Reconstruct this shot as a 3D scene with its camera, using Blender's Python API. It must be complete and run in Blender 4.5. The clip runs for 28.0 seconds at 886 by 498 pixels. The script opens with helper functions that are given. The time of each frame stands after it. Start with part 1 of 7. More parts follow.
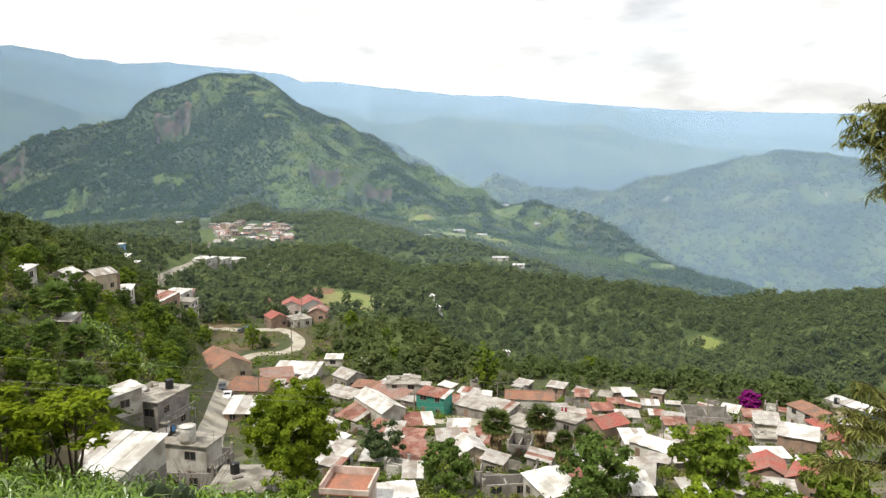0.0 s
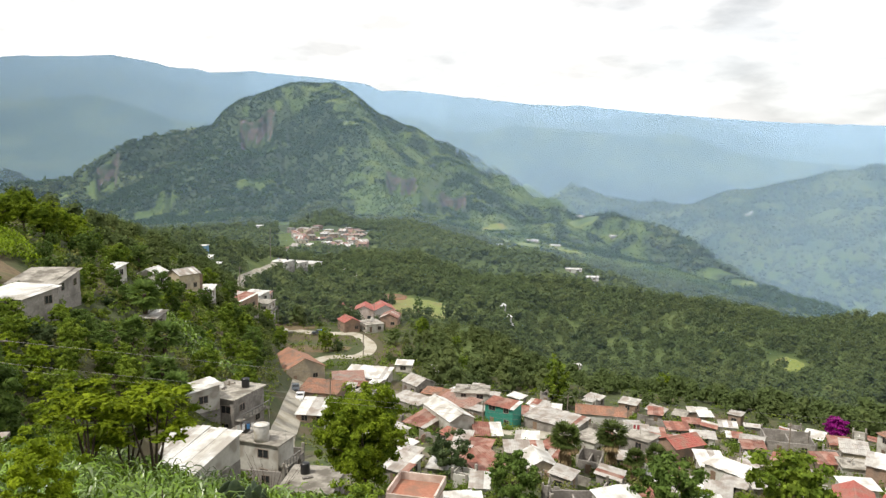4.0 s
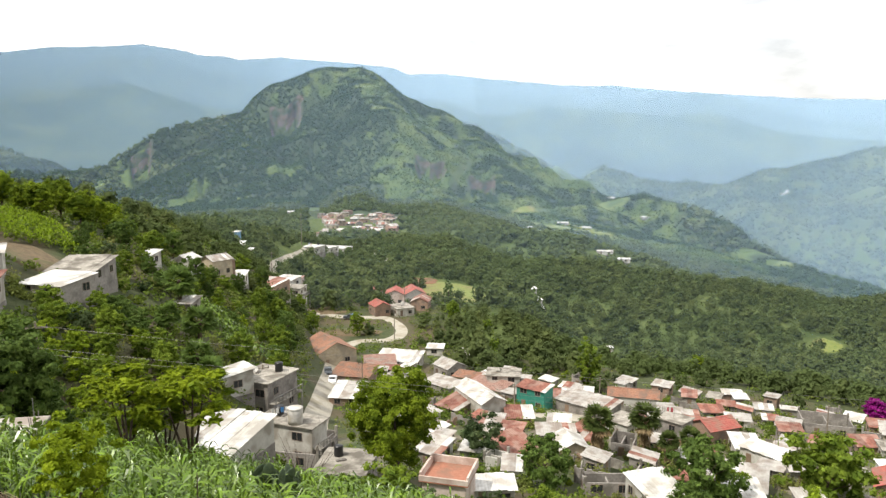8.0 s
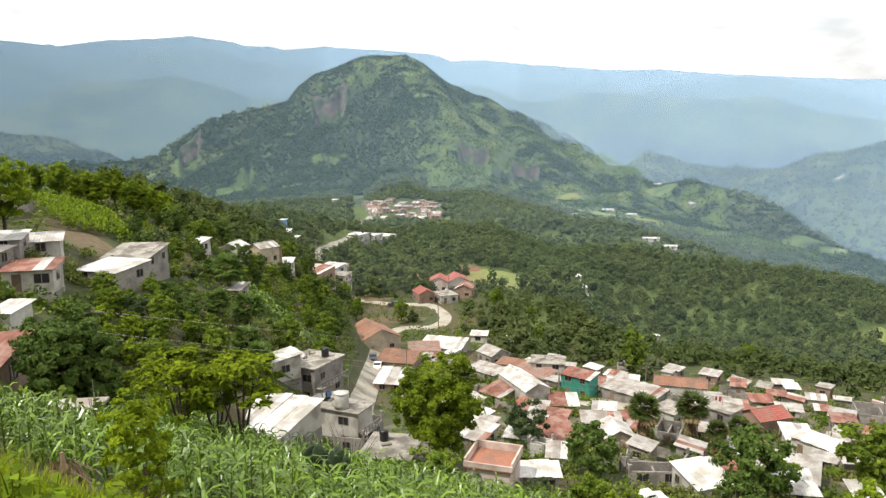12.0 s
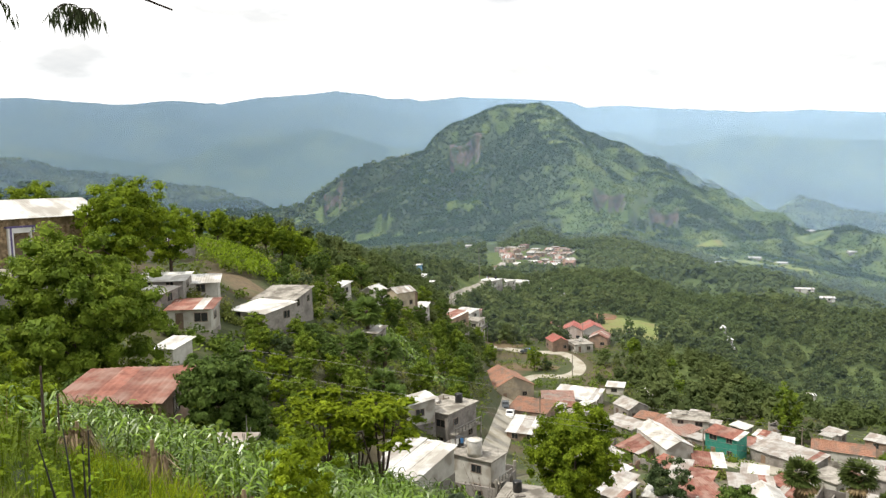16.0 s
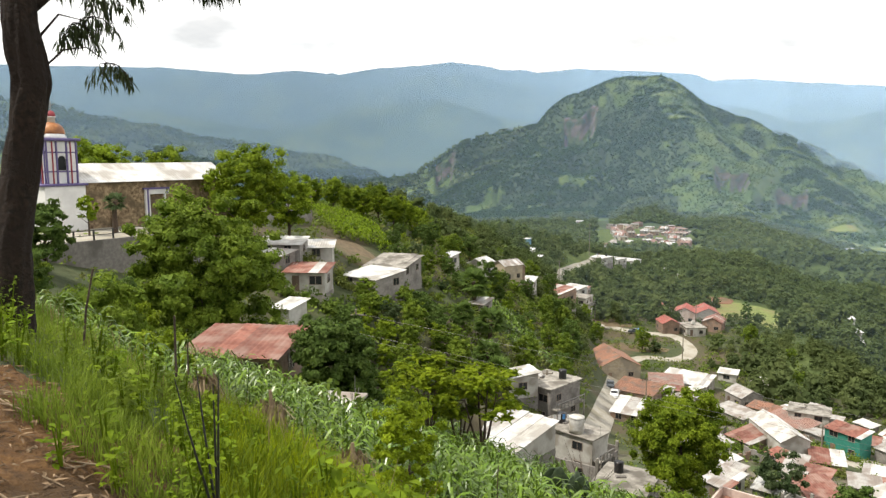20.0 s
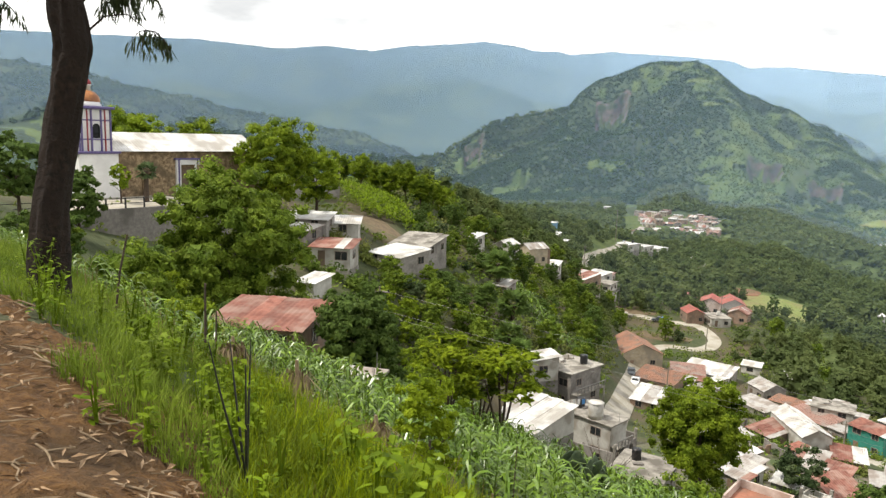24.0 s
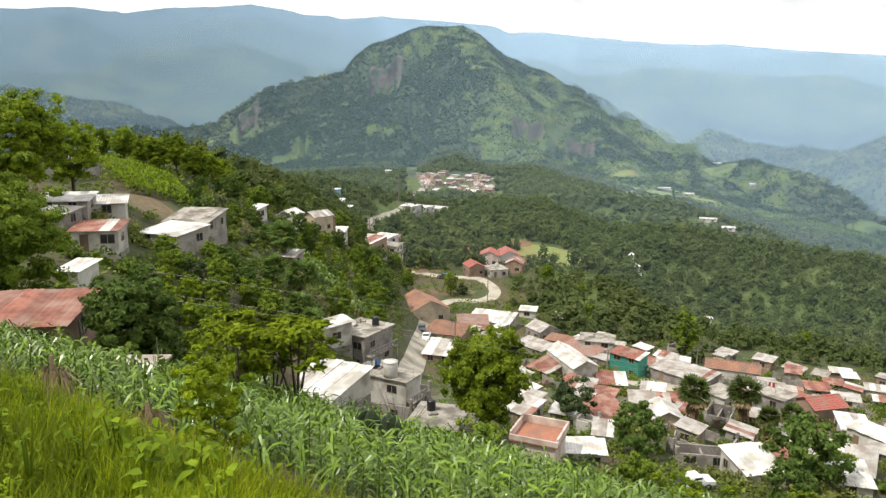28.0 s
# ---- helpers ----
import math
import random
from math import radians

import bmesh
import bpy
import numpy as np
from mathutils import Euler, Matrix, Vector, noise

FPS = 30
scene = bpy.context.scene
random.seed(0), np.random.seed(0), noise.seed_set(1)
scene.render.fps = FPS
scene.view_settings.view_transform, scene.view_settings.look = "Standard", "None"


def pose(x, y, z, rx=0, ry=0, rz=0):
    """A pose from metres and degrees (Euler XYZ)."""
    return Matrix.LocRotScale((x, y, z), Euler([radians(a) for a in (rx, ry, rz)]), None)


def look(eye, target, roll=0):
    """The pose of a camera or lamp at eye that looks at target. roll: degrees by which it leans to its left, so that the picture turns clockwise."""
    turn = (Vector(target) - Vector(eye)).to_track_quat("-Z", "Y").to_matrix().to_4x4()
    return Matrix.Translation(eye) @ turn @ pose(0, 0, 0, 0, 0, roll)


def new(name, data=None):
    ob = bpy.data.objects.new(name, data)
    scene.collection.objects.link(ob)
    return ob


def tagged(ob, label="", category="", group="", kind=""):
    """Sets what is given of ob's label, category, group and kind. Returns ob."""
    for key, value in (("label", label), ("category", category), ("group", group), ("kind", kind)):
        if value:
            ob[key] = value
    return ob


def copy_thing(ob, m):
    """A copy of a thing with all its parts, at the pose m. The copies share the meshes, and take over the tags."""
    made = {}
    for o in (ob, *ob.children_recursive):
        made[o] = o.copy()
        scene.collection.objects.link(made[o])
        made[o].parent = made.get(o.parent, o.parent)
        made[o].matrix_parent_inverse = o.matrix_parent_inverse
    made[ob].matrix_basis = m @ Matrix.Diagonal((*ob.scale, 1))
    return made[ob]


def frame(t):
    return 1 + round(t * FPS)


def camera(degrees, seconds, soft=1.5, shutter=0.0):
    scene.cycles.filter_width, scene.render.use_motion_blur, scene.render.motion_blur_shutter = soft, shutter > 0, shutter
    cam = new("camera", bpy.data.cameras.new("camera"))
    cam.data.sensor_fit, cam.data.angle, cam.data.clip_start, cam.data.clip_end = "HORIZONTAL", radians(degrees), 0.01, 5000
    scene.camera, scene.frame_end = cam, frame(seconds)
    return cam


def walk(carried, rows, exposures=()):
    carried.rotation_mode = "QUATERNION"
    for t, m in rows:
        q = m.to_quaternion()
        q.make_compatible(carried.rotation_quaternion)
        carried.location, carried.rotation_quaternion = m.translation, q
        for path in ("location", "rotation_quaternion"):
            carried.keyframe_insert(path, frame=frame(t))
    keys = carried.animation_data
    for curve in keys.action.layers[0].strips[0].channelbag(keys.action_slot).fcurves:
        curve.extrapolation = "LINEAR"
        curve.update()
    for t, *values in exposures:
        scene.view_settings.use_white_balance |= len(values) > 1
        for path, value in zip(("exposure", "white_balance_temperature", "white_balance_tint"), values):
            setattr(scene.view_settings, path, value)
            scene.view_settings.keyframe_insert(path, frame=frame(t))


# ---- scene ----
cam = camera(62.8, 28.0, soft=1.4)
PATH = [
    (0, 0.52, -0.31, 1.72, 82.36, -0.10, -15.67),
    (0.5, 0.50, -0.33, 1.71, 82.46, -0.48, -14.61),
    (1, 0.49, -0.34, 1.72, 82.81, -0.70, -13.79),
    (1.5, 0.49, -0.34, 1.73, 82.94, -0.74, -12.84),
    (2, 0.49, -0.31, 1.74, 82.71, -0.77, -11.91),
    (2.5, 0.49, -0.27, 1.74, 82.64, -0.74, -10.97),
    (3, 0.49, -0.24, 1.74, 82.85, -0.70, -10.10),
    (3.5, 0.49, -0.21, 1.73, 82.88, -0.84, -9.86),
    (5.5, 0.51, -0.06, 1.70, 83.57, -1.14, -9.70),
    (6, 0.52, -0.03, 1.68, 83.47, -1.01, -9.30),
    (6.5, 0.53, -0.01, 1.67, 83.11, -0.69, -8.66),
    (7, 0.53, 0.02, 1.67, 82.45, -0.46, -8.56),
    (7.5, 0.53, 0.04, 1.66, 81.69, -0.20, -8.15),
    (8, 0.52, 0.07, 1.65, 81.70, 0.03, -7.55),
    (8.5, 0.52, 0.08, 1.64, 81.66, 0.06, -6.68),
    (9, 0.52, 0.09, 1.63, 81.40, 0.10, -5.80),
    (9.5, 0.51, 0.09, 1.61, 81.08, 0.55, -5.43),
    (10, 0.51, 0.09, 1.60, 80.64, 1.03, -5.21),
    (10.5, 0.50, 0.07, 1.59, 80.42, 1.25, -5.37),
    (11, 0.50, 0.05, 1.58, 80.49, 1.01, -4.79),
    (11.5, 0.47, 0.02, 1.58, 80.59, 0.72, -4.41),
    (13.5, 0.23, -0.12, 1.68, 82.02, 1.40, -2.36),
    (14, 0.18, -0.10, 1.68, 82.78, 1.62, -0.71),
    (14.5, 0.13, -0.03, 1.68, 83.40, 1.35, 1.92),
    (15, 0.05, 0.02, 1.69, 84.43, 1.67, 4.59),
    (15.5, 0.00, 0.06, 1.67, 84.86, 1.48, 5.34),
    (16, -0.00, 0.08, 1.62, 84.55, 1.30, 6.23),
    (16.5, -0.02, 0.11, 1.59, 83.85, 0.93, 8.31),
    (17, -0.05, 0.13, 1.57, 83.04, 0.50, 9.13),
    (17.5, -0.06, 0.13, 1.56, 82.48, 0.84, 10.06),
    (18, -0.06, 0.13, 1.56, 82.39, 0.78, 10.47),
    (18.5, -0.05, 0.11, 1.56, 82.32, 0.58, 11.63),
    (19, -0.04, 0.08, 1.58, 82.53, 0.01, 13.14),
    (19.5, -0.02, 0.04, 1.58, 82.51, -0.06, 13.95),
    (20, -0.00, 0.00, 1.60, 82.50, 0.00, 15.00),
    (20.5, 0.01, -0.03, 1.61, 82.29, -0.34, 15.91),
    (21, 0.00, -0.05, 1.60, 82.14, -0.54, 16.60),
    (21.5, -0.00, -0.05, 1.61, 81.83, -0.69, 16.88),
    (23.5, -0.05, -0.03, 1.57, 80.99, -1.94, 18.10),
    (24, -0.04, -0.03, 1.57, 80.91, -1.84, 17.27),
    (24.5, -0.03, 0.00, 1.57, 80.82, -1.91, 16.46),
    (25, -0.02, 0.02, 1.55, 80.84, -1.99, 14.98),
    (25.5, -0.00, 0.04, 1.53, 80.20, -1.98, 12.13),
    (26, 0.00, 0.06, 1.52, 79.77, -1.80, 10.33),
    (26.5, 0.02, 0.05, 1.53, 79.81, -1.36, 8.00),
    (27, 0.08, 0.02, 1.55, 79.59, -1.00, 5.69),
    (27.5, 0.15, -0.04, 1.57, 78.83, -0.63, 2.84),
    (28, 0.19, -0.12, 1.58, 78.64, -0.47, 0.07),
]
walk(cam, [(t, pose(x, y, z, rx, ry, rz)) for t, x, y, z, rx, ry, rz in PATH], [(0, -0.14), (1, -0.08), (2, -0.47), (3, -0.32), (4.5, -0.12), (6, 0.0), (9, -0.02), (14, -0.05), (20, -0.07), (28, -0.08)])

# ---------------------------------------------------------------- light
SUN_HEIGHT, SUN_BEARING = 58, -115      # degrees; bearing as a compass with +y as north
world = bpy.data.worlds.new("world")
scene.world = world
world.use_nodes = True
wn, wl = world.node_tree.nodes, world.node_tree.links
wn.clear()
sky = wn.new("ShaderNodeTexSky")
sky.sky_type, sky.sun_disc = "NISHITA", False
sky.sun_elevation, sky.sun_rotation = radians(SUN_HEIGHT), radians(SUN_BEARING)
sky.air_density, sky.dust_density = 1.0, 2.5
coords = wn.new("ShaderNodeTexCoord")
stretch = wn.new("ShaderNodeMapping")
stretch.inputs["Scale"].default_value = (1.6, 1.6, 5.0)
cloud = wn.new("ShaderNodeTexNoise")
cloud.inputs["Scale"].default_value, cloud.inputs["Detail"].default_value, cloud.inputs["Roughness"].default_value = 1.7, 7, 0.55
cover = wn.new("ShaderNodeMapRange")
for key, value in (("From Min", 0.37), ("From Max", 0.55), ("To Min", 0.62), ("To Max", 1.0)):
    cover.inputs[key].default_value = value
grey = wn.new("ShaderNodeTexNoise")
grey.inputs["Scale"].default_value, grey.inputs["Detail"].default_value = 5.0, 6
tone = wn.new("ShaderNodeMapRange")
for key, value in (("From Min", 0.35), ("From Max", 0.65), ("To Min", 11.3), ("To Max", 18.4)):
    tone.inputs[key].default_value = value
white = wn.new("ShaderNodeVectorMath")
white.operation = "SCALE"
white.inputs[0].default_value = (1.0, 0.99, 0.965)
mixed = wn.new("ShaderNodeMix")
mixed.data_type = "RGBA"
back = wn.new("ShaderNodeBackground")
back.inputs["Strength"].default_value = 0.1
wout = wn.new("ShaderNodeOutputWorld")
wl.new(coords.outputs["Generated"], stretch.inputs["Vector"])
wl.new(stretch.outputs["Vector"], cloud.inputs["Vector"])
wl.new(stretch.outputs["Vector"], grey.inputs["Vector"])
wl.new(cloud.outputs["Fac"], cover.inputs["Value"])
wl.new(grey.outputs["Fac"], tone.inputs["Value"])
wl.new(tone.outputs["Result"], white.inputs["Scale"])
wl.new(cover.outputs["Result"], mixed.inputs["Factor"])
wl.new(sky.outputs["Color"], mixed.inputs["A"])
wl.new(white.outputs["Vector"], mixed.inputs["B"])
wl.new(mixed.outputs["Result"], back.inputs["Color"])
wl.new(back.outputs["Background"], wout.inputs["Surface"])

sun = new("sun", bpy.data.lights.new("sun", "SUN"))
sun.data.energy, sun.data.angle, sun.data.color = 4.7, radians(1.0), (1.0, 0.95, 0.845)
sun_from = Vector((math.sin(radians(SUN_BEARING)) * math.cos(radians(SUN_HEIGHT)),
                   math.cos(radians(SUN_BEARING)) * math.cos(radians(SUN_HEIGHT)), math.sin(radians(SUN_HEIGHT))))
sun.matrix_world = look(sun_from * 100, (0, 0, 0))

# ---------------------------------------------------------------- materials
def surface(name, a, b, rough=0.8, grain=6.0, c=None, patch=0.6, bump=0.15, metal=0.0, random_tint=0.0, thin=0.0, island=0.0, dist=0.02):
    """Two colours mixed by fine grain, a third by large patches; optional tint per object or per loose piece, optional light through leaves."""
    m = bpy.data.materials.new(name)
    m.use_nodes = True
    n, l = m.node_tree.nodes, m.node_tree.links
    n.clear()
    out, p = n.new("ShaderNodeOutputMaterial"), n.new("ShaderNodeBsdfPrincipled")
    co = n.new("ShaderNodeTexCoord")
    fine = n.new("ShaderNodeTexNoise")
    fine.inputs["Scale"].default_value, fine.inputs["Detail"].default_value, fine.inputs["Roughness"].default_value = grain, 6, 0.65
    big = n.new("ShaderNodeTexNoise")
    big.inputs["Scale"].default_value, big.inputs["Detail"].default_value = patch, 4
    place = n.new("ShaderNodeNewGeometry")
    l.new(place.outputs["Position"], fine.inputs["Vector"])
    l.new(place.outputs["Position"], big.inputs["Vector"])
    spread = n.new("ShaderNodeMapRange")
    spread.inputs["From Min"].default_value, spread.inputs["From Max"].default_value = 0.36, 0.64
    l.new(fine.outputs["Fac"], spread.inputs["Value"])
    mix = n.new("ShaderNodeMix")
    mix.data_type = "RGBA"
    mix.inputs["A"].default_value, mix.inputs["B"].default_value = (*a, 1), (*b, 1)
    l.new(spread.outputs["Result"], mix.inputs["Factor"])
    colour = mix.outputs["Result"]
    if c:
        spread2 = n.new("ShaderNodeMapRange")
        spread2.inputs["From Min"].default_value, spread2.inputs["From Max"].default_value = 0.47, 0.62
        l.new(big.outputs["Fac"], spread2.inputs["Value"])
        mix2 = n.new("ShaderNodeMix")
        mix2.data_type = "RGBA"
        mix2.inputs["B"].default_value = (*c, 1)
        l.new(colour, mix2.inputs["A"])
        l.new(spread2.outputs["Result"], mix2.inputs["Factor"])
        colour = mix2.outputs["Result"]
    for amount, source, socket in ((random_tint, "ShaderNodeObjectInfo", "Random"), (island, "ShaderNodeNewGeometry", "Random Per Island")):
        if amount:
            info, hsv, ran = n.new(source), n.new("ShaderNodeHueSaturation"), n.new("ShaderNodeMapRange")
            ran.inputs["To Min"].default_value, ran.inputs["To Max"].default_value = 1 - amount, 1 + amount
            l.new(info.outputs[socket], ran.inputs["Value"])
            l.new(ran.outputs["Result"], hsv.inputs["Value"])
            l.new(colour, hsv.inputs["Color"])
            colour = hsv.outputs["Color"]
    l.new(colour, p.inputs["Base Color"])
    p.inputs["Roughness"].default_value, p.inputs["Metallic"].default_value = rough, metal
    if thin:
        p.inputs["Specular IOR Level"].default_value = 0.4 if rough < 0.5 else 0.1
    if bump:
        bm = n.new("ShaderNodeBump")
        bm.inputs["Strength"].default_value, bm.inputs["Distance"].default_value = bump, dist
        l.new(fine.outputs["Fac"], bm.inputs["Height"])
        l.new(bm.outputs["Normal"], p.inputs["Normal"])
    if thin:
        tr, blend = n.new("ShaderNodeBsdfTranslucent"), n.new("ShaderNodeMixShader")
        l.new(colour, tr.inputs["Color"])
        blend.inputs["Fac"].default_value = thin
        l.new(p.outputs["BSDF"], blend.inputs[1])
        l.new(tr.outputs["BSDF"], blend.inputs[2])
        l.new(blend.outputs["Shader"], out.inputs["Surface"])
    else:
        l.new(p.outputs["BSDF"], out.inputs["Surface"])
    return m


def leafy(name, a, b, c=None, patch=0.5, grain=2.0, island=0.4, rough=0.6, tint=0.12):
    return surface(name, a, b, rough, grain, c, patch, 0.0, 0, tint, 0.4, island)


